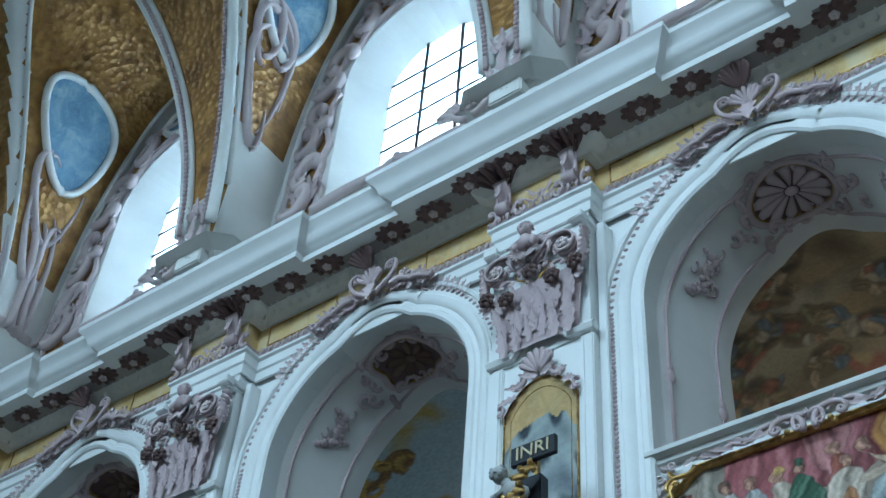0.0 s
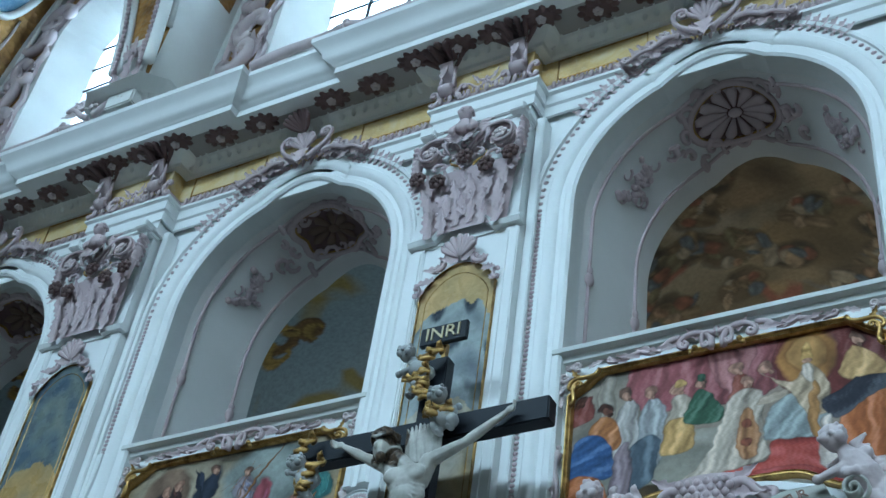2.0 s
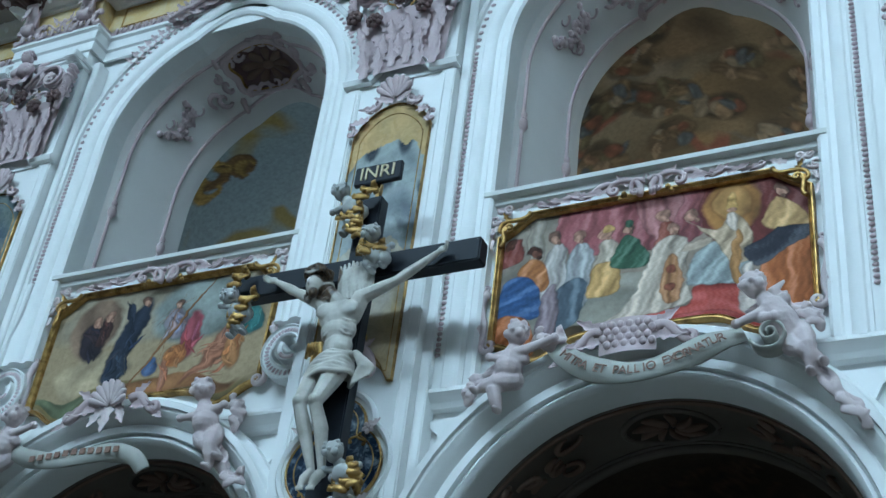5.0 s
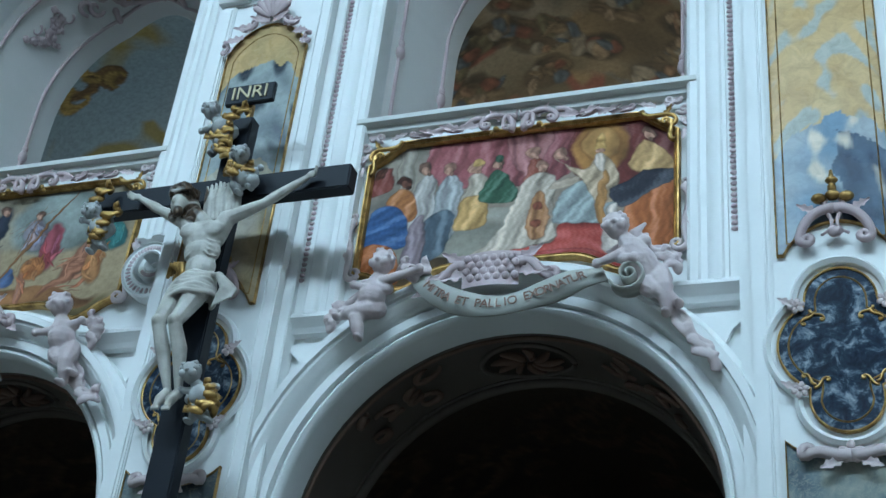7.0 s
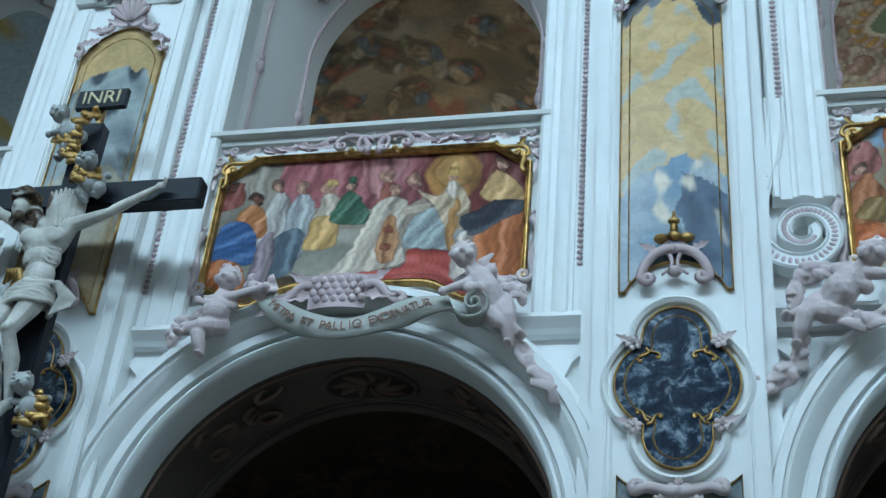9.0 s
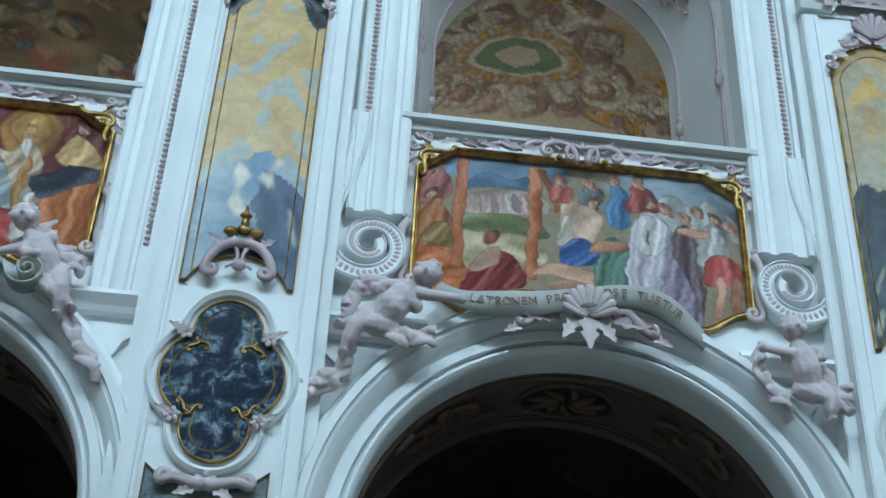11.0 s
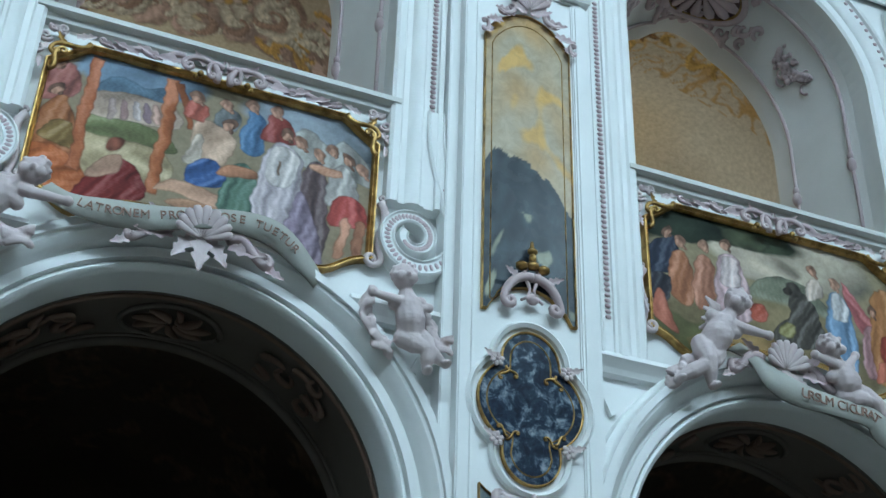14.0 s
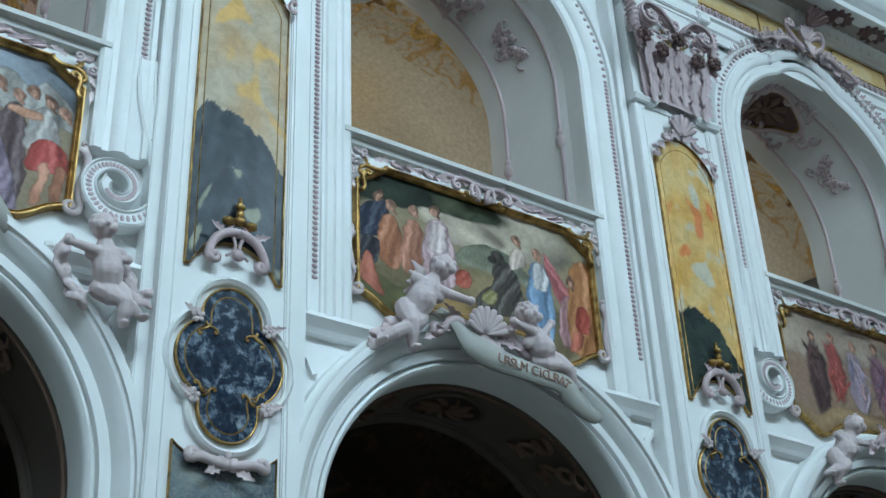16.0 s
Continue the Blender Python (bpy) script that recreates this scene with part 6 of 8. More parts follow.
putto("putto", (0, 0, 0), (8.53, Y - 0.16, 7.0), (8.64, Y - 0.06, 6.58), ((8.76, Y - 0.1, 6.26), (8.92, Y - 0.08, 6.36)), ((8.28, Y - 0.14, 6.82), (8.76, Y - 0.12, 6.80)), 0.95, None, "mauve stucco putto holding a cord beside an aisle arch", cloth=[((8.3, Y, 6.9), (8.27, Y, 6.7), (8.4, Y, 6.5), (8.5, Y, 6.42)), ((8.72, Y, 6.85), (8.84, Y, 6.7), (8.86, Y, 6.55), (9.02, Y, 6.58))])
putto("putto", (0, 0, 0), (11.62, Y - 0.18, 7.52), (11.40, Y - 0.06, 7.10), ((11.05, Y - 0.04, 6.72), (11.36, Y - 0.08, 6.70)), ((11.45, Y - 0.14, 7.28), (11.95, Y - 0.16, 7.28)), 1.1, None, "mauve stucco putto kneeling on an arch moulding", True, [((11.35, Y, 7.0), (11.2, Y, 6.9), (11.0, Y, 6.72))])
putto("putto", (0, 0, 0), (12.60, Y - 0.16, 7.30), (12.80, Y - 0.06, 6.98), ((13.15, Y - 0.05, 6.72), (13.10, Y - 0.05, 6.88)), ((12.42, Y - 0.16, 7.2), (12.88, Y - 0.14, 7.30)), 1.05, None, "mauve stucco putto lying back against a cartouche", cloth=[((12.9, Y, 7.0), (13.1, Y, 6.85), (13.3, Y, 6.62))])
putto("putto", (0, 0, 0), (-2.50, Y - 0.16, 7.05), (-2.42, Y - 0.06, 6.68), ((-2.30, Y - 0.08, 6.30), (-2.22, Y - 0.06, 6.40)), ((-2.70, Y - 0.14, 6.8), (-2.26, Y - 0.12, 6.9)), 1.0, None, "mauve stucco putto with a fluttering cloth beside an arch", cloth=[((-2.4, Y, 6.7), (-2.25, Y, 6.4), (-2.12, Y, 6.2), (-1.95, Y, 6.22)), ((-2.3, Y, 7.0), (-2.15, Y, 6.9), (-2.2, Y, 6.75))])
putto("putto", (0, 0, 0), (-4.75, Y - 0.16, 7.05), (-4.85, Y - 0.06, 6.70), ((-5.05, Y - 0.08, 6.36), (-4.95, Y - 0.06, 6.42)), ((-5.0, Y - 0.14, 6.9), (-4.5, Y - 0.12, 6.95)), 1.0, None, "mauve stucco putto drawing a ribbon over an arch", cloth=[((-4.9, Y, 6.7), (-5.1, Y, 6.5), (-5.25, Y, 6.3))])
putto("putto", (0, 0, 0), (17.0, Y - 0.16, 7.1), (16.8, Y - 0.06, 6.75), ((16.5, Y - 0.08, 6.5), (16.65, Y - 0.06, 6.42)), ((16.7, Y - 0.14, 6.95), (17.2, Y - 0.12, 6.95)), 1.0, None, "mauve stucco putto seated beside an arch")

# ---- ribbons with capitals ----
def ribbon(label, pts, width, text, t0, t1, size):
    t = thing("ribbon", label, "ribbon", "stucco ribbons")
    n = 60

    def at(k):
        x = k * (len(pts) - 1)
        j = min(int(x), len(pts) - 2)
        f = x - j
        p = [Vector(q) for q in (pts[max(0, j - 1)], pts[j], pts[j + 1], pts[min(len(pts) - 1, j + 2)])]
        return 0.5 * ((2 * p[1]) + (p[2] - p[0]) * f + (2 * p[0] - 5 * p[1] + 4 * p[2] - p[3]) * f * f + (3 * p[1] - p[0] - 3 * p[2] + p[3]) * f ** 3)
    vs = []
    for i in range(n + 1):
        c = at(i / n)
        d = (at(min(1, i / n + 0.01)) - at(max(0, i / n - 0.01))).normalized()
        nrm = Vector((-d.z, 0, d.x)) if abs(d.x) + abs(d.z) > 1e-4 else Vector((0, 0, 1))
        nrm.normalize()
        w = width * (1 - 0.25 * (2 * i / n - 1) ** 4)
        tilt = Vector((0, 0.05 * math.sin(i * 0.25), 0))
        for q in (-0.5, 0, 0.5):
            vs.append(c + nrm * w * q + tilt * q + Vector((0, -0.018 * (1 - 4 * q * q), 0)))
    back = [v + Vector((0, 0.022, 0)) for v in vs]
    fs = [(i * 3 + q, i * 3 + q + 1, (i + 1) * 3 + q + 1, (i + 1) * 3 + q) for i in range(n) for q in range(2)]
    m = len(vs)
    fs += [tuple(x + m for x in f[::-1]) for f in fs]
    for i in range(n):
        fs += [(i * 3, (i + 1) * 3, m + (i + 1) * 3, m + i * 3), (i * 3 + 2, m + i * 3 + 2, m + (i + 1) * 3 + 2, (i + 1) * 3 + 2)]
    Geo().add(vs + back, fs).ob("scroll", RIBBON, t, smooth=True)
    way = [0.0]
    for i in range(200):
        way.append(way[-1] + (at((i + 1) / 200) - at(i / 200)).length)
    for k, ch in enumerate(text):
        if ch == " ":
            continue
        u = float(np.interp((t0 + (t1 - t0) * (k + 0.5) / len(text)) * way[-1], way, [i / 200 for i in range(201)]))
        c, d = at(u), at(min(1, u + 0.012)) - at(max(0, u - 0.012))
        cu = bpy.data.curves.new("letter", "FONT")
        cu.body, cu.size, cu.extrude, cu.align_x, cu.align_y = ch, size, 0.004, "CENTER", "CENTER"
        cu.materials.append(LETTER)
        o = new("letter", cu)
        o.parent = t
        o.matrix_basis = pose(c.x, c.y - 0.032, c.z, 90, 0, 0) @ Matrix.Rotation(math.atan2(d.z, d.x), 4, "Z")
    return t


ribbon("grey stone ribbon with faded red capitals over an aisle arch", [(0.84, -0.16, 7.20), (0.98, -0.28, 6.98), (1.25, -0.33, 6.78), (1.62, -0.34, 6.70), (2.0, -0.34, 6.78), (2.25, -0.33, 6.88), (2.46, -0.26, 6.96)], 0.20, "MITRA ET PALLIO EXORNATUR", 0.16, 0.92, 0.105)
ribbon("grey stone ribbon with faded red capitals under a fresco", [(5.74, -0.12, 7.22), (5.92, -0.24, 7.08), (6.15, -0.30, 7.02), (6.5, -0.31, 7.05), (6.85, -0.31, 7.14), (7.2, -0.31, 7.20), (7.5, -0.30, 7.16), (7.76, -0.24, 7.0), (7.9, -0.16, 6.92)], 0.20, "LATRONEM PRODIGIOSE TUETUR", 0.14, 0.88, 0.10)
ribbon("grey stone ribbon curling over an aisle arch with faded capitals", [(11.74, -0.14, 7.25), (11.86, -0.28, 7.08), (11.98, -0.34, 6.88), (12.2, -0.36, 6.78), (12.6, -0.36, 6.74), (12.95, -0.36, 6.70), (13.1, -0.34, 6.58), (13.35, -0.28, 6.52), (13.42, -0.2, 6.62)], 0.22, "URSUM CICURAT", 0.36, 0.74, 0.125)
ribbon("grey stone ribbon hanging into an aisle arch", [(-5.0, -0.16, 6.95), (-4.75, -0.26, 6.75), (-4.45, -0.32, 6.60), (-4.0, -0.34, 6.52), (-3.5, -0.34, 6.55), (-3.2, -0.30, 6.50), (-3.1, -0.24, 6.38)], 0.17, "", 0, 1, 0.1)
tb = bpy.data.objects["ribbon.003"]
for k in range(11):       # worn lettering that cannot be read
    x = -4.35 + 0.1 * k
    o = Geo().box(x - 0.03, x + 0.03, -0.372, -0.362, 6.55 - 0.005 * abs(k - 5), 6.61 - 0.005 * abs(k - 5)).ob("worn_letter", LETTER, tb)
    o["label"] = "worn red lettering"


def rolled(x, z, r, y):
    g = Geo()
    pts = spiral(x, z, r, 2.0, 200, 36, 0.2, 1)
    vs = [(a, yy, b) for a, b in pts for yy in (y, y + 0.16)]
    g.add(vs, [(2 * i, 2 * i + 1, 2 * i + 3, 2 * i + 2) for i in range(len(pts) - 1)])
    o = g.ob("ribbon_roll", RIBBON, smooth=True)
    m = o.modifiers.new("thick", "SOLIDIFY")
    m.thickness = 0.018
    return tagged(o, "rolled end of a grey stone ribbon", "ribbon", "stucco ribbons")


rolled(2.68, 6.86, 0.17, -0.42)


def keystone(x, z, kind):
    """Stucco cartouche on the crown of an aisle arch."""
    t = thing("keystone_cartouche", "mauve stucco shell cartouche on the crown of an aisle arch", "cartouche", "arch keystones")
    g = Geo()
    if kind == 0:
        for r in range(4):
            for c in range(6):
                Geo().ball((x - 0.20 + 0.075 * c + 0.035 * (r % 2), -0.30, z + 0.10 - 0.06 * r), (0.034, 0.028, 0.038), 7, 5).ob("scale", STUCCO, t, smooth=True)
        g.grid(lambda u, v: (x - 0.24 + 0.48 * u, -0.27 - 0.04 * math.sin(math.pi * u), z - 0.16 + 0.32 * v), 8, 3)
    else:
        shell(g, x, z - 0.02, 0.26, -0.30, 15, 165, 9, 0.8, 0.06)
        leaf(g, x, z + 0.02, 0.34, -90, -0.26, 0.4, 0.1)
        leaf(g, x - 0.08, z, 0.26, -120, -0.24, 0.4, 0.1)
        leaf(g, x + 0.08, z, 0.26, -60, -0.24, 0.4, 0.1)
    g.ob("boss", PALEST if kind else STUCCO, t, smooth=True)
    for s in (-1, 1):
        g = Geo()
        bar(g, [(x + s * a, z + b) for a, b in bez((0.20, 0.05), (0.36, 0.16), (0.36, -0.04), (0.52, -0.12), 10) + spiral(0.50, -0.06, 0.06, 1.2, -80, 12, 0.3, 1)], -0.25, 0.05, 0.022)
        leaf(g, x + s * 0.22, z, 0.3, 90 - s * 100, -0.22, 0.35, 0.2)
        leaf(g, x + s * 0.2, z + 0.08, 0.26, 90 - s * 65, -0.22, 0.35, 0.2)
        leaf(g, x + s * 0.5, z - 0.1, 0.2, 90 - s * 125, -0.22, 0.35, 0.2)
        g.ob("scroll", STUCCO, t, smooth=True)


keystone(1.52, 7.08, 0)
keystone(6.93, 7.0, 1)
keystone(-3.65, 7.10, 1)
keystone(12.15, 7.05, 1)
keystone(17.95, 7.08, 1)

# ---- crucifix before the pilaster ----
cr = thing("crucifix", "tall black painted wooden cross with a title board", "crucifix", at=(0, 0, 0))
Geo().box(-0.95, -0.71, -0.74, -0.60, 0.0, 8.66, 0.012).ob("shaft", BLACKW, cr)
Geo().box(-2.10, 0.36, -0.76, -0.61, 7.73, 7.97, 0.012).ob("crossbar", BLACKW, cr)
Geo().box(-0.80, -0.76, -0.72, -0.66, 8.6, 8.84, 0.004).ob("title_rod", GOLD, cr, "thin gilt rod")
board = Geo().box(-1.02, -0.535, -0.775, -0.72, 8.80, 9.01, 0.008).ob("title_board", BLACKW, cr, "black title board")
cu = bpy.data.curves.new("letters", "FONT")
cu.body, cu.size, cu.extrude, cu.align_x, cu.align_y = "INRI", 0.20, 0.006, "CENTER", "CENTER"
LM = plaster("gilt_paint", (0.62, 0.53, 0.34), (0.5, 0.42, 0.26))
cu.materials.append(LM)
o = new("inscription", cu)
o.parent = board
o.matrix_basis = pose(-0.775, -0.782, 8.905, 90, 0, 0)

g = Geo()
T = lambda x, y, z: Vector((x, y, z))
for k, sh, el, a in ((-1, T(-1.03, -0.88, 7.43), T(-1.34, -0.86, 7.62), T(-1.60, -0.82, 7.80)), (1, T(-0.66, -0.87, 7.44), T(-0.33, -0.87, 7.56), T(0.0, -0.82, 7.82))):
    limb(g, [sh, sh.lerp(el, 0.35), sh.lerp(el, 0.7), el], [0.068, 0.060, 0.052, 0.042])
    limb(g, [el, el.lerp(a, 0.25), el.lerp(a, 0.65), a], [0.043, 0.047, 0.036, 0.026])
    limb(g, [sh, T(-0.84 + k * 0.12, -0.86, 7.30)], [0.075, 0.085])
    g.ball(a + T(k * 0.045, -0.01, 0.02), (0.05, 0.024, 0.036), 8, 6)
    for f in range(4):
        g.tube([a + T(k * 0.07, -0.02, 0.045 - 0.02 * f), a + T(k * 0.11, -0.055, 0.06 - 0.018 * f), a + T(k * 0.10, -0.09, 0.055 - 0.018 * f)], [0.012, 0.011, 0.008], 6)
    g.ball(T(-0.84 + k * 0.095, -0.935, 7.31), (0.11, 0.045, 0.08), 12, 8)          # chest
    for q in range(4):                                                              # ribs
        g.tube([T(-0.82 + k * 0.03, -0.945, 7.22 - 0.035 * q), T(-0.82 + k * 0.10, -0.935, 7.19 - 0.045 * q), T(-0.82 + k * 0.155, -0.87, 7.20 - 0.045 * q)], [0.006, 0.009, 0.006], 6)
g.ball(T(-0.84, -0.86, 7.29), (0.205, 0.115, 0.155), 14, 10)
g.ball(T(-0.83, -0.86, 7.14), (0.168, 0.10, 0.14), 14, 10)
g.ball(T(-0.81, -0.86, 6.98), (0.138, 0.09, 0.14), 12, 9)
g.ball(T(-0.81, -0.91, 6.96), (0.085, 0.055, 0.11), 10, 8)
g.ball(T(-0.83, -0.86, 6.82), (0.168, 0.11, 0.12), 12, 9)
limb(g, [T(-0.85, -0.87, 7.40), T(-0.95, -0.90, 7.52)], [0.075, 0.058])
for hip, kn, cf, ft in ((T(-0.94, -0.88, 6.76), T(-0.97, -1.02, 6.38), T(-0.925, -0.95, 6.18), T(-0.84, -0.87, 5.84)), (T(-0.76, -0.88, 6.74), T(-0.81, -1.04, 6.36), T(-0.76, -0.96, 6.16), T(-0.73, -0.89, 5.82))):
    limb(g, [hip, hip.lerp(kn, 0.3), hip.lerp(kn, 0.7), kn], [0.098, 0.092, 0.074, 0.060])
    g.ball(kn + T(0, -0.025, 0.01), 0.05, 9, 7)
    limb(g, [kn, cf, cf.lerp(ft, 0.5), ft], [0.056, 0.063, 0.048, 0.032])
    g.ball(ft + T(0, 0.01, -0.02), 0.040, 8, 6)
    g.tube([ft + T(0, -0.01, -0.02), ft + T(-0.01, -0.06, -0.10), ft + T(-0.02, -0.085, -0.18)], [0.040, 0.044, 0.024], 9)
    for q in range(4):
        g.ball(ft + T(-0.045 + 0.02 * q, -0.095, -0.19), (0.012, 0.014, 0.022), 6, 5)
g.ball(T(-1.09, -0.96, 7.585), (0.078, 0.085, 0.115), 12, 9)                        # bowed face
g.ball(T(-1.105, -1.045, 7.58), (0.016, 0.022, 0.035), 7, 5)
g.ball(T(-1.065, -1.0, 7.48), (0.045, 0.045, 0.055), 9, 7)
for x, y, z, r in ((-1.09, -0.91, 7.68, 0.105), (-1.02, -0.88, 7.60, 0.075), (-0.99, -0.90, 7.50, 0.05), (-0.975, -0.92, 7.43, 0.035), (-1.155, -0.93, 7.55, 0.035), (-1.15, -0.94, 7.46, 0.028)):
    g.ball((x, y, z), r, 10, 8)
for k in range(4):                                                 # plaited crown
    ring = [(-1.09 + 0.118 * math.cos(a * 0.35 + k), -0.93 + 0.118 * math.sin(a * 0.35 + k), 7.685 + 0.02 * math.sin(a * 1.3 + 2 * k) + 0.016 * k) for a in range(19)]
    g.tube(ring, 0.016, 6)
for k in range(8):                                                 # loincloth folds
    z = 6.86 - 0.030 * k
    ring = [(-0.83 + (0.166 + 0.006 * k) * math.cos(a * math.pi / 12), -0.865 + (0.118 + 0.007 * k) * math.sin(a * math.pi / 12), z + 0.035 * math.cos(a * math.pi / 12) + 0.012 * math.sin(a * 1.1 + k)) for a in range(25)]
    g.tube(ring, 0.016 + 0.006 * (k % 2), 6)
for k in range(7):                                                 # knotted end of the cloth
    g.tube([(-0.66 + 0.01 * k, -0.90, 6.87), (-0.57 + 0.014 * k, -0.94 + 0.012 * k, 6.84 - 0.012 * k), (-0.52 + 0.014 * k, -0.92 + 0.01 * k, 6.72), (-0.60 + 0.026 * k, -0.90, 6.56 + 0.012 * k)], [0.018, 0.032, 0.028, 0.010], 6)
for k in range(9):                                                 # hanging cloth behind the shoulders
    x = -0.96 + 0.040 * k
    g.tube([(x - 0.02, -0.78, 7.92 - 0.012 * abs(k - 3)), (x + 0.01, -0.80 - 0.02 * (k % 2), 7.72), (x + 0.03, -0.79, 7.5)], [0.012, 0.024, 0.02], 6)
corp = g.ob("crucified_figure", CORPUS, smooth=True)
m = corp.modifiers.new("blend", "REMESH")
m.mode, m.voxel_size, m.use_smooth_shade = "VOXEL", 0.008, True
m = corp.modifiers.new("soften", "SMOOTH")
m.factor, m.iterations = 0.5, 2
tagged(corp, "pale painted wooden crucified figure fixed to the cross", "statue")

for H, P, F, A, C in (
        ((-1.03, -0.92, 8.62), (-0.90, -0.84, 8.42), ((-0.98, -0.82, 8.2), (-0.85, -0.82, 8.22)), ((-1.1, -0.9, 8.42), (-0.78, -0.86, 8.62)), [((-0.92, -0.9, 8.5), (-0.8, -0.9, 8.58), (-0.7, -0.86, 8.66)), ((-1.05, -0.86, 8.42), (-0.9, -0.9, 8.34), (-0.78, -0.9, 8.25)), ((-0.95, -0.9, 8.38), (-0.8, -0.9, 8.42))]),
        ((-0.58, -1.00, 8.00), (-0.56, -0.88, 7.84), ((-0.5, -0.84, 7.76), (-0.6, -0.84, 7.72)), ((-0.72, -0.9, 8.06), (-0.42, -0.9, 7.92)), [((-0.72, -0.92, 7.92), (-0.60, -1.0, 7.86), (-0.46, -0.92, 7.92)), ((-0.95, -0.86, 8.30), (-0.84, -0.9, 8.18), (-0.72, -0.9, 8.08)), ((-0.74, -0.9, 7.98), (-0.64, -0.96, 7.88), (-0.5, -0.94, 7.86))]),
        ((-2.02, -0.90, 7.66), (-1.92, -0.84, 7.50), ((-1.98, -0.8, 7.3), (-1.85, -0.8, 7.32)), ((-2.12, -0.88, 7.6), (-1.8, -0.86, 7.66)), [((-2.1, -0.86, 7.76), (-2.0, -0.9, 7.84), (-1.92, -0.86, 7.95)), ((-1.98, -0.9, 7.5), (-1.85, -0.92, 7.55), (-1.75, -0.88, 7.68)), ((-1.95, -0.9, 7.38), (-1.85, -0.9, 7.46))]),
        ((-0.60, -0.96, 5.93), (-0.52, -0.86, 5.76), ((-0.62, -0.8, 5.6), (-0.45, -0.8, 5.6)), ((-0.70, -0.9, 5.82), (-0.42, -0.86, 5.85)), [((-0.5, -0.9, 5.85), (-0.42, -0.92, 5.78), (-0.4, -0.86, 5.66)), ((-0.62, -0.88, 5.7), (-0.5, -0.92, 5.66), (-0.38, -0.88, 5.74))])):
    o = putto("cherub", (0, 0, 0), H, P, F, A, 0.78, [SILVER, GOLD], "silvered carved cherub with gilt drapery on the cross", False, C)
    tagged(o, category="cherub", group="cherubs of the crucifix")

g = Geo()
for q in range(4):
    g.tube([(-1.12 + 0.03 * q, -0.84, 6.92 + 0.02 * q), (-1.06 + 0.03 * q, -0.90, 7.0), (-1.0 + 0.02 * q, -0.86, 6.96 - 0.03 * q), (-1.06 + 0.02 * q, -0.84, 6.82)], [0.014, 0.035, 0.03, 0.012], 7)
tagged(g.ob("gilt_drapery", GOLD, smooth=True), "gilt fluttering cloth end behind the carved figure", "drapery")

# ---- gallery soffits and painted ceilings ----
def on_soffit(cx, k, s, lift=0.0):
    """Point of the splayed soffit: k in 0..1 along the arch, s in 0..1 into the wall."""
    a, b = upper_path(cx, 8.9), inner_path(cx, 8.9)
    x = k * (len(a) - 1)
    j = min(int(x), len(a) - 2)
    f = x - j
    pa = Vector((a[j][0] * (1 - f) + a[j + 1][0] * f, 0.20, a[j][1] * (1 - f) + a[j + 1][1] * f))
    pb = Vector((b[j][0] * (1 - f) + b[j + 1][0] * f, 1.15, b[j][1] * (1 - f) + b[j + 1][1] * f))
    p = pa.lerp(pb, s)
    c = Vector((cx, p.y, SPRING - 0.6))
    return p + (c - p).normalized() * lift


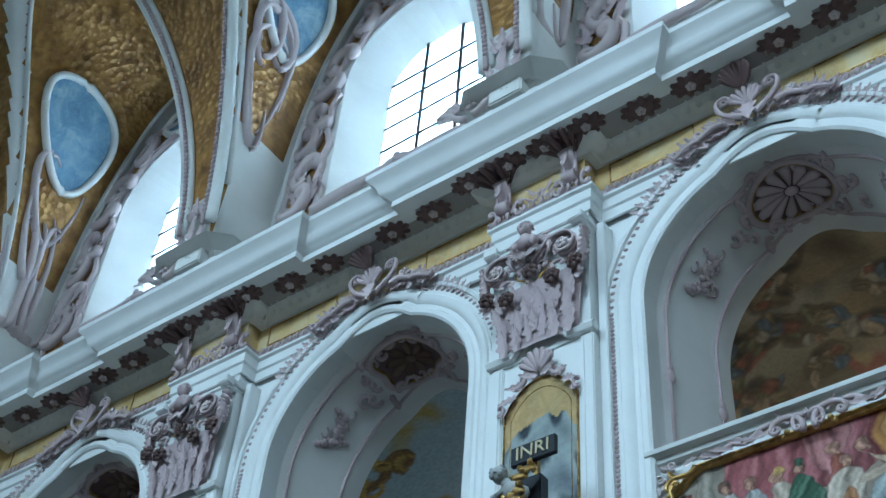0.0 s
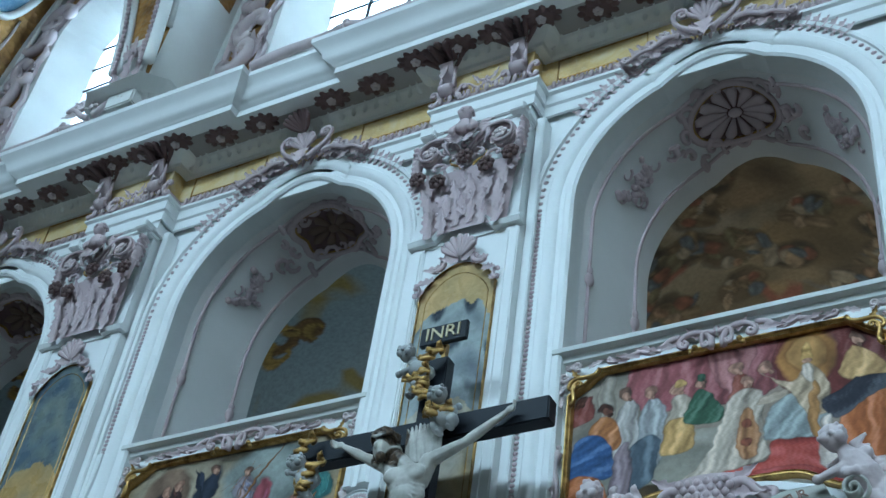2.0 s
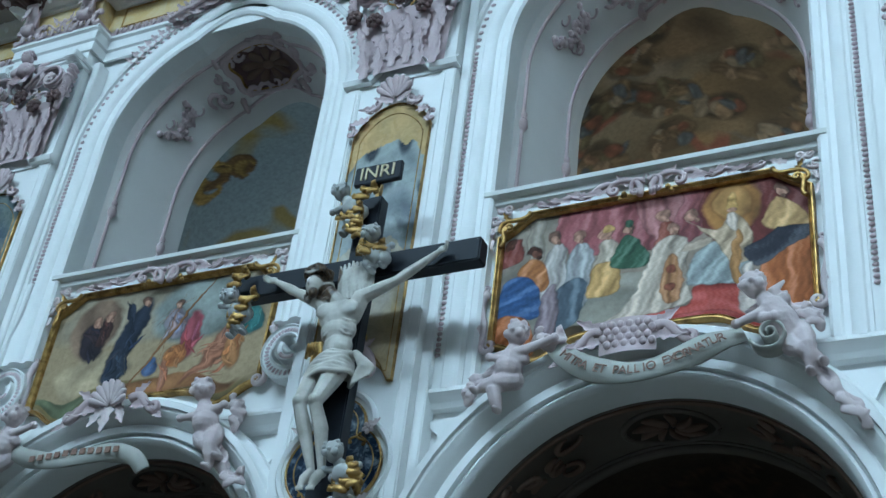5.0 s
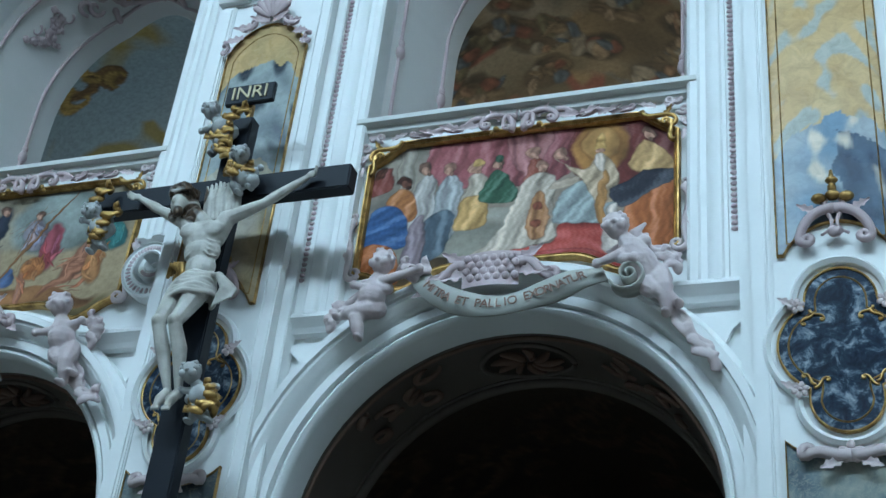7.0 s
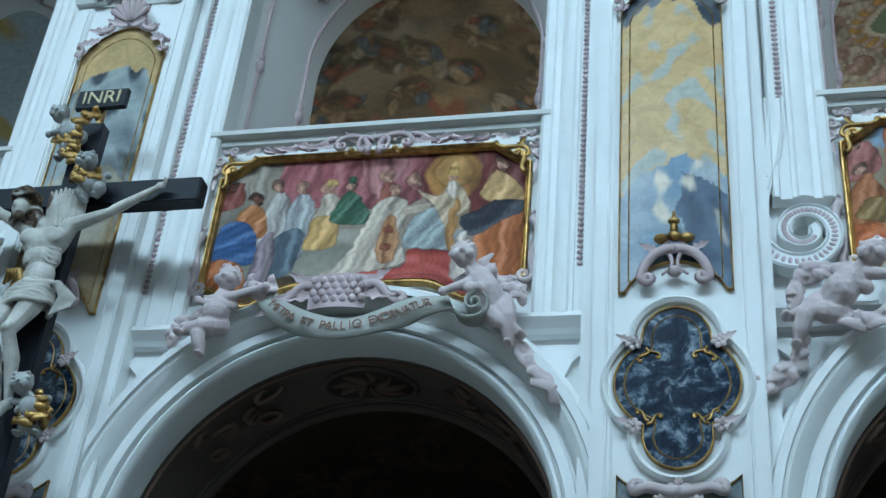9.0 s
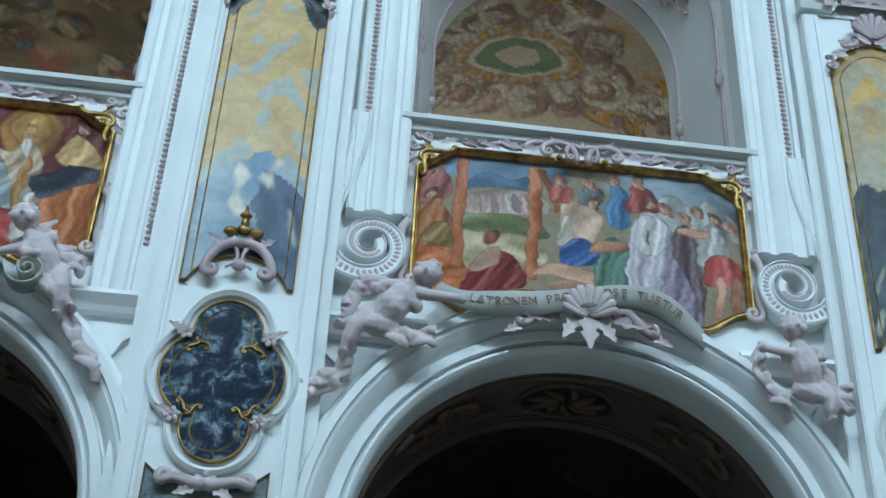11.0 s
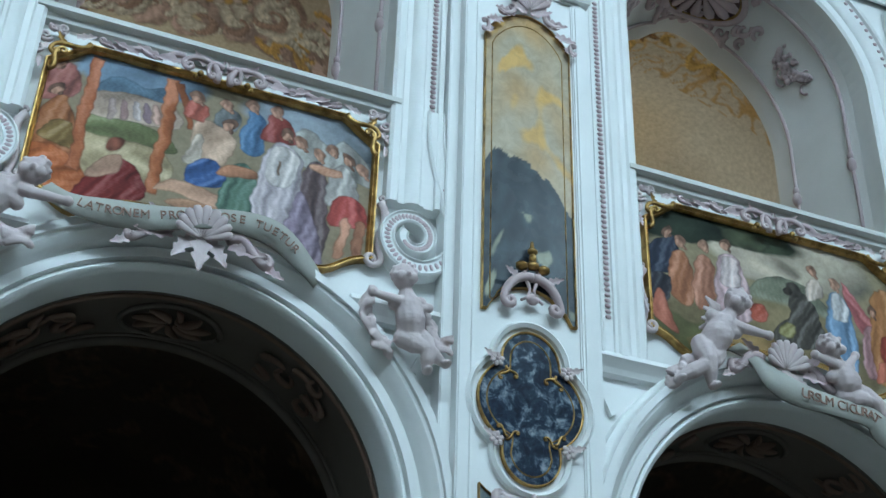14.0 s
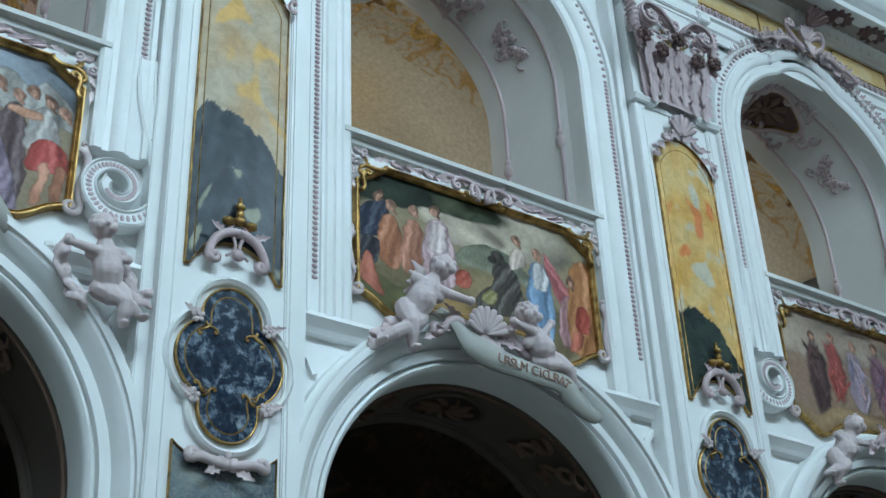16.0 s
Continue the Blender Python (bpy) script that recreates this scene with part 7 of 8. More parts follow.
for i, cx in enumerate(BAYS):
    t = thing("soffit_border", "mauve stucco border line and sprays on a gallery soffit", "stucco border", "soffit borders")
    for s in (0.12, 0.90):
        g = Geo()
        g.tube([on_soffit(cx, k / 60, s, 0.012) for k in range(61)], 0.022, 6)
        for k in (0.015, 0.985):
            c = on_soffit(cx, k, s, 0.02)
            g.ball(c, (0.05, 0.06, 0.09), 8, 6)
            g.ball(c + Vector((0, 0, 0.12)), (0.035, 0.04, 0.05), 8, 6)
        g.ob("border_line", STUCCO, t, smooth=True)
    for side in (0.19, 0.81):
        g, rnd = Geo(), random.Random(i + 11)
        for q in range(70):                                   # hanging foliage
            f = rnd.random()
            kk = side + (0.05 - 0.10 * f) * (1 if side < 0.5 else -1)
            ss = 0.5 + 0.22 * math.sin(f * 3.0 + 0.4) * (0.6 if f < 0.5 else 1) + rnd.gauss(0, 0.055) * (1.2 - 0.7 * f) - 0.1
            r = rnd.uniform(0.018, 0.042)
            g.ball(on_soffit(cx, kk, ss, 0.008), (r, r * 1.3, r * 1.2), 6, 4)
        for q in range(6):
            kk, ss = side + rnd.uniform(-0.05, 0.06), 0.5 + rnd.uniform(-0.2, 0.2)
            pts = [on_soffit(cx, kk + 0.016 * math.cos(a * 0.55) * (1 - a / 12), ss + 0.08 * math.sin(a * 0.55) * (1 - a / 12), 0.012) for a in range(9)]
            g.tube(pts, [0.02 * (1 - a / 12) for a in range(9)], 5)
        g.ob("spray", STUCCO, t, smooth=True)
    rnd = random.Random(i + 71)
    for q in range(26):                                       # rocaille round the medallion
        f = q / 25
        kk, ss = 0.30 + 0.40 * f, (0.18 if q % 2 else 0.82) + rnd.uniform(-0.07, 0.07)
        if abs(f - 0.5) > 0.36:
            ss = 0.5 + rnd.uniform(-0.25, 0.25)
        R, ph, hd = rnd.uniform(0.7, 1.2), rnd.uniform(0, 6.28), rnd.choice((-1, 1))
        pts = [on_soffit(cx, kk + 0.017 * R * math.cos(ph + hd * a * 0.55) * (1 - a / 14), ss + 0.10 * R * math.sin(ph + hd * a * 0.55) * (1 - a / 14), 0.02) for a in range(12)]
        Geo().tube(pts, [0.030 * (0.4 + 0.8 * math.sin(math.pi * min(1, 0.15 + a / 12))) for a in range(12)], 6).ob("crown_scroll", STUCCO, t, smooth=True)

    m = thing("soffit_medallion", ["oval mauve rosette medallion in a gallery arch soffit", "lobed brown cartouche with a gilt rim under a gallery arch"][i % 2 if i != 5 else 1], "medallion", "soffit medallions")
    c, pa, pb = on_soffit(cx, 0.5, 0.5, 0.035), on_soffit(cx, 0.5, 0), on_soffit(cx, 0.5, 1)
    m.matrix_basis = pose(c.x, c.y, c.z, math.degrees(math.atan2(pb.z - pa.z, pb.y - pa.y)), 0, 0)
    W, D, lobed = 0.47, 0.34, i % 2 == 1 or i == 0

    def bent(g):
        """Follows the curve of the arch."""
        g.v = [(x, y, z - 0.96 * (crown(0) - crown(x))) for x, y, z in g.v]
        return g
    rr = lambda a: 1 + (0.11 * math.cos(3 * a + 0.5) + 0.05 * math.cos(5 * a) if lobed else 0)
    ol = [(math.cos(a) * W * rr(a), math.sin(a) * D * rr(a)) for a in [2 * math.pi * k / 48 for k in range(48)]]
    bent(Geo().sweep(ol, [(0.02, 0.04), (0.02, -0.015), (0.0, -0.035), (-0.03, -0.035), (-0.05, -0.01), (-0.05, 0.04)], XY, closed=True)).ob("rim", STUCCO, m, smooth=True)
    bent(Geo().sweep(ol, [(0.036, 0.01), (0.032, -0.018), (0.02, -0.018), (0.02, 0.01)], XY, closed=True)).ob("gilt_rim", GOLD, m)
    bent(Geo().grid(lambda u, v: (math.cos(2 * math.pi * u) * W * v * rr(2 * math.pi * u), math.sin(2 * math.pi * u) * D * v * rr(2 * math.pi * u), 0.005), 32, 5)).ob("ground", DARKST, m)
    n = 9 if lobed else 13
    for k in range(n):
        a = 2 * math.pi * k / n
        p = [(math.cos(a) * W * q, math.sin(a) * D * q, -0.012) for q in ((0.15, 0.4, 0.6, 0.72) if lobed else (0.2, 0.5, 0.75, 0.9))]
        bent(Geo().tube(p, [0.02, 0.05, 0.06, 0.02] if lobed else [0.015, 0.045, 0.068, 0.04], 7, 0.4, (0, 0, 1))).ob("petal", BROWNST if lobed else STUCCO, m, smooth=True)
    bent(Geo().ball((0, 0, -0.02), (0.08, 0.06, 0.035), 10, 6)).ob("boss", BROWNST if lobed else STUCCO, m, smooth=True)


def ceiling_colour(i):
    mixc = lambda a, b, k: tuple(x + (y - x) * min(1, max(0, k)) for x, y in zip(a, b))
    nz = lambda u, v, s, f: noise.noise((u * f, v * f, s))

    def col(u, v):
        o = abs(nz(u, v, 50 + i, 5))
        if i == 2:
            c = mixc((0.20, 0.15, 0.09), (0.34, 0.28, 0.19), 0.5 + 1.3 * nz(u, v, 1, 5))
            c = mixc(c, (0.11, 0.08, 0.05), (nz(u, v, 4, 7) - 0.12) * 5)
            c = mixc(c, (0.30, 0.12, 0.08), (nz(u, v, 7, 9) - 0.28) * 6)
            c = mixc(c, (0.12, 0.18, 0.26), (nz(u, v, 9, 8) - 0.3) * 6)
            return mixc(c, (0.40, 0.27, 0.14), (nz(u, v, 14, 12) - 0.25) * 5)
        if i == 1 or i == 0:
            c = mixc((0.36, 0.40, 0.40), (0.46, 0.47, 0.44), 0.5 + nz(u, v, 1, 3))
            return mixc(c, (0.42, 0.30, 0.10), min((nz(u, v, 3, 6) - 0.12) * 6, (0.16 - o) * 12))
        if i == 3:
            c = mixc((0.50, 0.43, 0.33), (0.38, 0.31, 0.23), 0.4 + nz(u, v, 1, 4))
            c = mixc(c, (0.50, 0.36, 0.32), min((nz(u, v, 5, 5) - 0.02) * 6, (0.18 - o) * 12))
            c = mixc(c, (0.46, 0.30, 0.12), min((nz(u, v, 8, 7) - 0.18) * 6, 1))
            d = math.hypot((u - 0.49) / 0.105, (v - 0.34) / 0.065)
            if d < 1.25:
                c = (0.60, 0.54, 0.46) if d > 1.0 else mixc((0.14, 0.20, 0.12), (0.20, 0.26, 0.16), 0.5 + nz(u, v, 2, 20)) if d > 0.55 else (0.52, 0.44, 0.38)
            return c
        c = mixc((0.50, 0.43, 0.34), (0.68, 0.62, 0.53), 0.5 + 1.2 * nz(u * 0.6, v * 1.6, 1, 3))
        # round warm patch: a sun glow put into the vault's colour
        c = mixc(c, (0.66, 0.52, 0.34), 0.9 - 5 * math.hypot(u - 0.62, (v - 0.42) * 0.8))
        c = mixc(c, (0.36, 0.29, 0.22), (v - 0.60 - 0.25 * (u - 0.5) + 0.1 * nz(u, v, 6, 4)) * 9)
        if v < 0.26 + 0.06 * nz(u, v, 3, 6) - 0.16 * max(0, u - 0.45):
            c = mixc(c, (0.52, 0.33, 0.13), min(0.95, (0.13 - abs(nz(u, v, 70 + i, 26))) * 10))
            c = mixc(c, (0.38, 0.25, 0.13), min(0.6, (0.035 - abs(nz(u, v, 70 + i, 30))) * 22))
        return c
    return col


def ceiling_blobs(i):
    rn, out = random.Random(90 + i), []
    if i == 2:              # clouds with groups of figures
        for _ in range(9):
            out.append((rn.uniform(0.1, 0.9), rn.uniform(0.05, 0.7), rn.uniform(0.10, 0.18), rn.uniform(0.06, 0.11), rn.uniform(-30, 30), rn.choice(((0.36, 0.27, 0.16), (0.40, 0.33, 0.24), (0.24, 0.17, 0.09), (0.30, 0.21, 0.12)))))
        for _ in range(36):
            u, v = rn.uniform(0.06, 0.94), rn.uniform(0.04, 0.72)
            out.append((u, v, 0.06, 0.045, rn.uniform(-40, 40), rn.choice(((0.09, 0.065, 0.04), (0.14, 0.10, 0.06)))))
            for _ in range(10):
                col = rn.choice(((0.36, 0.22, 0.13), (0.42, 0.30, 0.19), (0.30, 0.21, 0.12), (0.20, 0.14, 0.08), (0.26, 0.11, 0.07), (0.15, 0.17, 0.19), (0.22, 0.18, 0.10), (0.40, 0.33, 0.24)))
                out.append((u + rn.gauss(0, 0.028), v + rn.gauss(0, 0.024), rn.uniform(0.008, 0.024), rn.uniform(0.014, 0.036), rn.uniform(-60, 60), col))
        return out
    gold, deep = (0.50, 0.30, 0.08), (0.28, 0.15, 0.05)
    if i < 2:
        for k in range(7):
            c = (rn.uniform(0.12, 0.88), rn.uniform(0.08, 0.62))
            b = (c[0] - 0.06, c[0] + 0.06, c[1] - 0.04, c[1] + 0.04)
            out += painted_scrolls(k + 3, 5, b, deep, 0.012, (0.02, 0.05)) + painted_scrolls(k + 30, 4, b, gold, 0.010, (0.02, 0.05))
        return out
    if i == 3:
        for k in range(16):
            c = (rn.uniform(0.08, 0.92), rn.uniform(0.05, 0.66))
            if math.hypot((c[0] - 0.49) / 0.18, (c[1] - 0.34) / 0.13) < 1:
                continue
            b = (c[0] - 0.05, c[0] + 0.05, c[1] - 0.04, c[1] + 0.04)
            out += painted_scrolls(k + 3, 4, b, (0.30, 0.20, 0.17), 0.013, (0.03, 0.07)) + painted_scrolls(k + 60, 3, b, (0.62, 0.56, 0.48), 0.012, (0.03, 0.06)) + painted_scrolls(k + 90, 3, b, gold, 0.009, (0.02, 0.05))
        for k in range(14):
            a = 2 * math.pi * k / 14
            c = (0.49 + 0.21 * math.cos(a), 0.34 + 0.145 * math.sin(a))
            b = (c[0] - 0.02, c[0] + 0.02, c[1] - 0.02, c[1] + 0.02)
            out += painted_scrolls(k + 300, 2, b, (0.40, 0.28, 0.25), 0.022, (0.04, 0.06)) + painted_scrolls(k + 330, 2, b, (0.60, 0.53, 0.45), 0.017, (0.04, 0.06)) + painted_scrolls(k + 360, 1, b, (0.30, 0.19, 0.15), 0.010, (0.03, 0.05))
        for k in range(40):
            a = 2 * math.pi * k / 40
            out.append((0.49 + 0.135 * math.cos(a), 0.34 + 0.088 * math.sin(a), 0.016, 0.013, 0, gold if k % 2 else (0.5, 0.4, 0.34)))
        return out
    for u0, u1, v0, v1, n in ((0.04, 0.44, 0.04, 0.26, 9), (0.5, 0.96, 0.03, 0.16, 9)):
        out += painted_scrolls(int(u0 * 100) + i, n, (u0, u1, v0, v1), deep, 0.009, (0.02, 0.05)) + painted_scrolls(int(u0 * 100) + i + 7, n, (u0, u1, v0, v1), (0.62, 0.40, 0.12), 0.008, (0.02, 0.045))
    return out

for i, cx in enumerate(BAYS):
    x0, x1 = PIERS[i] + 0.12, PIERS[i + 1] - 0.12
    fn = lambda u, v, x0=x0, x1=x1: (x0 + (x1 - x0) * u, 1.36 + 5.5 * v, 10.9 + 1.75 * math.sqrt(max(0.02, 1 - (2 * u - 1) ** 2)) + 0.25 * math.sin(math.pi * v))
    o = painted("ceiling", fn, 190, 190, ceiling_blobs(i), ceiling_colour(i), PAINT, seed=i * 5.1, warp=0.06, soft=0.35)
    tagged(o, ["frescoed gallery vault in grey-blue with gilt ornament", "frescoed gallery vault in grey-blue with gilt ornament", "dark brown frescoed gallery vault with clouds", "cream frescoed gallery vault with a green oval", "golden frescoed gallery vault with a sun glow in its colour", "golden frescoed gallery vault with a sun glow in its colour"][i], "ceiling", "gallery vaults", "structure")
    # cross walls between the gallery bays
    tagged(Geo().box(PIERS[i] - 0.12, PIERS[i] + 0.12, 1.36, 6.9, 7.7, 13.7).ob("wall_gallery_cross", GREYW), "plastered cross wall between gallery bays", "wall", kind="structure")
    # aisle vault seen through the arch, brown base darkened to hold its shade
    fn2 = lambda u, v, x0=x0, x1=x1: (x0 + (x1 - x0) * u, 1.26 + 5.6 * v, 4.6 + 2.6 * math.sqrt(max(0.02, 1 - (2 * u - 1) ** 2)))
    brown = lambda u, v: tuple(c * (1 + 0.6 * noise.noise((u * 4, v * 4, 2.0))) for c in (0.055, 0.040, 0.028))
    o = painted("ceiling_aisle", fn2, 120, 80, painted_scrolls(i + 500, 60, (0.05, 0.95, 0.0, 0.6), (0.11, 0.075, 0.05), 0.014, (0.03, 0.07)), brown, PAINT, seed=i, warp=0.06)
    tagged(o, "brownish painted aisle vault, shade darkened into its colour", "ceiling", "aisle vaults", "structure")
    # cross wall in the same plaster, aisle shade in its colour
    tagged(Geo().box(PIERS[i] - 0.12, PIERS[i] + 0.12, 1.25, 6.9, 0.0, 7.4).ob("wall_aisle_cross", AISLE_SHADED), "plastered cross wall between aisle bays, shade darkened into its colour", "wall", kind="structure")
    t = thing("aisle_soffit_ornament", "brown stucco sprays and shade-darkened ribs on an aisle arch soffit", "stucco ornament", "aisle soffit ornaments")
    rnd = random.Random(i + 40)
    R = LR - 0.02
    arcp = lambda deg, y, lift=0.0: Vector((cx + (R - lift) * math.cos(radians(deg)), y, LZ + (R - lift) * math.sin(radians(deg))))
    # inner ribs share the soffit plaster with the shade in its colour
    for nm, y, r, mt in (("front_bead", 0.36, 0.022, BROWNST), ("inner_rib", 1.16, 0.055, ARCHIN_SHADED), ("inner_bead", 1.06, 0.016, ARCHIN_SHADED)):
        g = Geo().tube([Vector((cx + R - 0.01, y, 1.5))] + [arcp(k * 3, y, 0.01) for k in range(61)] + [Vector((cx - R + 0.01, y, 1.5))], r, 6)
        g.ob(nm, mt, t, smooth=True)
    for a0, hand in ((58, 1), (122, -1), (42, 1), (138, -1)):
        for q in range(4):                                    # leafy scrolls that hang into the arch
            g = Geo()
            da, y, r = rnd.uniform(-6, 6), 0.44 + 0.12 * q + rnd.uniform(-0.04, 0.04), rnd.uniform(0.05, 0.10)
            ph = rnd.uniform(0, 6.28)
            pts = [arcp(a0 + da + hand * (q * 1.4 + math.degrees(r) * math.cos(ph + w * 0.42) * (1 - w / 18)), y + r * 0.9 * math.sin(ph + w * 0.42) * (1 - w / 18), 0.03 + 0.03 * math.sin(w * 0.3)) for w in range(15)]
            g.tube(pts, [0.026 * (0.35 + 0.9 * math.sin(math.pi * min(1, 0.12 + w / 15))) for w in range(15)], 6, 0.8, (0.3, 0.2, 1))
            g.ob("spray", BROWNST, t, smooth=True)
    md = thing("aisle_soffit_medallion", "grey-rimmed oval medallion with brown leaves under an aisle arch", "medallion", "aisle soffit medallions")
    el = lambda k, r, lift: arcp(90 + 13.5 * r * math.cos(k), 0.74 + 0.27 * r * math.sin(k), lift)
    # rim and ground take the two plasters darkened for shade
    Geo().tube([el(2 * math.pi * k / 40, 1.0, 0.012) for k in range(41)], 0.026, 6).ob("rim", ARCHIN_SHADED, md, smooth=True)
    Geo().grid(lambda u, v: el(2 * math.pi * u, 0.97 * v, 0.010), 32, 4).ob("ground", AISLE_SHADED, md)
    for k in range(9):
        g = Geo()
        a = 2 * math.pi * k / 9
        g.tube([el(a + 0.5 * q / 6, 0.15 + 0.11 * q, 0.03) for q in range(7)], [0.02, 0.035, 0.045, 0.045, 0.04, 0.03, 0.012], 6, 0.7)
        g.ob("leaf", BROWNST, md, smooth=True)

# ---- vault with lunettes over the clerestory ----
def barrel(y):
    u = (y + 7.5) / 6.4
    return 14.2 + 8.0 * math.sqrt(max(0.0, 1 - u * u)) if abs(u) < 1 else 14.2


def lunette(x):
    k = max((j for j in range(len(BAYS_C)) if PIERS_C[j] <= x), default=0)
    w = (PIERS_C[k + 1] - PIERS_C[k]) / 2 - 0.32
    u = abs(x - (PIERS_C[k + 1] + PIERS_C[k]) / 2) / w
    return 14.3 + 6.7 * math.sqrt(1 - u ** 2.4) if u < 1 else 0.0


g = Geo().grid(lambda u, v: (XA + (XB - XA) * u, -15.1 + 15.1 * v, max(barrel(-15.1 + 15.1 * v), lunette(XA + (XB - XA) * u))), 420, 130)
vault = g.ob("vault", [VAULTW, MOSAIC], smooth=True)
idx = []
for f in vault.data.polygons:
    c = f.center
    d = barrel(c.y) - lunette(c.x)
    near = min(abs(c.x - p) for p in PIERS_C)
    idx.append(1 if (d > 0.45 and c.y > -6.5 and c.z > 15.0 and near < 2.0) or (d < -0.35 and -5.5 < c.y < -0.25 and c.z > 16.4) else 0)
vault.data.polygons.foreach_set("material_index", idx)
tagged(vault, "white and gold stuccoed vault with lunettes over the windows", "vault", kind="structure")


def groin(px, s, n=40):
    """Line where the vault of a bay cuts the main vault, from the foot over the pier upwards."""
    out = []
    for k in range(n + 1):
        x = px + s * (0.325 + 2.0 * (k / n) ** 1.7)
        z = lunette(x)
        if z < 14.4:
            continue
        u = math.sqrt(max(0.0, 1 - min(1, (z - 14.2) / 8.0) ** 2))
        out.append(Vector((x, -7.5 + 6.4 * u, z)))
    return out


for px in PIERS[1:-1]:
    for s in (-1, 1):
        pts = groin(px, s)
        t = thing("vault_rib", "white moulded vault rib with a mauve bead edge", "rib", "vault ribs")
        Geo().tube([p + Vector((-s * 0.05, -0.02, -0.06)) for p in pts], 0.13, 8, 0.6).ob("rib", VAULTW, t, smooth=True)
        g = Geo()
        fine = [pts[j].lerp(pts[j + 1], q / 3) for j in range(len(pts) - 1) for q in range(3)]
        for p in fine:
            g.ball(p + Vector((-s * 0.10, -0.10, -0.12)), (0.045, 0.035, 0.04), 6, 4)
        o = g.ob("bead_edge", STUCCO, t, "mauve stucco bead edge", smooth=True)
    # foot of the ribs above the cornice
    t = thing("rib_corbel", "white corbel with mauve acanthus at the foot of the vault ribs", "corbel", "rib corbels")
    g = Geo()
    g.box(px - 0.24, px + 0.24, -1.12, -0.002, 13.99, 14.75, 0.02)
    g.sweep([(px - 0.46, 0.0), (px - 0.46, -0.9), (px - 0.36, -1.0), (px + 0.36, -1.0), (px + 0.46, -0.9), (px + 0.46, 0.0)], [(0.0, 13.98), (0.0, 14.06), (0.04, 14.10), (0.06, 14.16), (0.0, 14.22), (-0.3, 14.26)], lambda u, v, w: (u, v, w))
    g.ob("block", VAULTW, t)
    g = Geo()
    for q, (x, z, l, a) in enumerate(((0, 14.7, 0.5, 90), (-0.16, 14.7, 0.4, 105), (0.16, 14.7, 0.4, 75), (0, 15.1, 0.5, 90), (-0.1, 15.2, 0.4, 110), (0.1, 15.2, 0.4, 70))):
        leaf(g, px + x, z - 0.3, l, a, -1.13 - 0.05 * (z - 14.7), 0.3, 0.1)
    rosette(g, px, 15.0, 0.12, -1.17)
    g.ob("acanthus", STUCCO, t, smooth=True)
    g = Geo()
    for s in (-1, 1):
        bar(g, [(px - 0.55 + s * x, z) for x, z in bez((0.05, 14.05), (0.25, 14.1), (0.3, 14.4), (0.5, 14.3), 10) + spiral(0.22, 14.32, 0.11, 1.4, 90, 18, 0.2, -1)], -1.06, 0.05, 0.02)
        for q in range(5):
            leaf(g, px - 0.5 + s * 0.08 * q, 14.15 + 0.06 * (q % 3), 0.24, 90 - s * (20 + 22 * q), -1.04, 0.4)
    rosette(g, px - 0.5, 14.25, 0.12, -1.1)
    g.ob("scroll_cluster", PALEST, t, "pale stucco scrolls and fruit", smooth=True)

# scrollwork on the curved fields between window wall and ribs
def on_lunette(x, s, lift):
    z = lunette(x)
    u = math.sqrt(max(0.0, 1 - min(1, (z - 14.2) / 8.0) ** 2))
    return Vector((x, (-7.5 + 6.4 * u) * s, z - lift))


for i, cx in enumerate(BAYS_C[:4]):
    for sd in (-1, 1):
        px = PIERS_C[i] if sd < 0 else PIERS_C[i + 1]
        t = thing("vault_field", "pale scrollwork on a gold vault field above a window", "stucco field", "vault fields")
        w = abs((PIERS_C[i + 1] - PIERS_C[i]) / 2) - 0.32
        mid = (PIERS_C[i + 1] + PIERS_C[i]) / 2
        rn = random.Random(i * 7 + sd)
        for q in range(5):
            a0, s0 = rn.uniform(0.78, 0.96), rn.uniform(0.15, 0.85)
            r, tw = rn.uniform(0.18, 0.30), rn.uniform(0, 6.28)
            hd = rn.choice((-1, 1))
            g = Geo()
            pts = []
            for k in range(22):
                ang, rr = tw + hd * k * 0.25, r * (1 - k / 28)
                pts.append(on_lunette(mid + sd * w * min(0.985, max(0.05, a0 + rr * math.cos(ang) * 0.45)), min(0.95, max(0.04, s0 + rr * math.sin(ang) * 1.1)), 0.05))
            g.tube(pts, [0.12 * (0.25 + 0.85 * math.sin(math.pi * k / 21)) for k in range(22)], 8, 0.5)
            g.ob("scroll", PALEST, t, smooth=True)
        a0 = 0.66                                          # painted oval with a moulded frame
        oval = lambda a, r, lift: on_lunette(mid + sd * w * (a0 + 0.15 * r * math.sin(a)), 0.46 + 0.27 * r * math.cos(a), lift)
        g = Geo().grid(lambda u, v: oval(2 * math.pi * u, v, 0.06), 36, 4)
        g.ob("blue_oval", bpy.data.materials.get("sky_blue_paint") or scagliola("sky_blue_paint", (0.16, 0.27, 0.38), (0.10, 0.18, 0.28), (0.34, 0.44, 0.50), 0.6), t, "blue painted oval")
        Geo().tube([oval(2 * math.pi * k / 36, 1.04, 0.07) for k in range(37)], 0.10, 8, 0.7).ob("oval_frame", VAULTW, t, "white moulded frame", smooth=True)
        for s0 in (0.06, 0.90):
            g = Geo()
            g.tube([on_lunette(mid + sd * w * k / 30 * 0.985, s0, 0.04) for k in range(2, 31)], 0.07, 6, 0.6)
            g.ob("border", VAULTW, t, smooth=True)

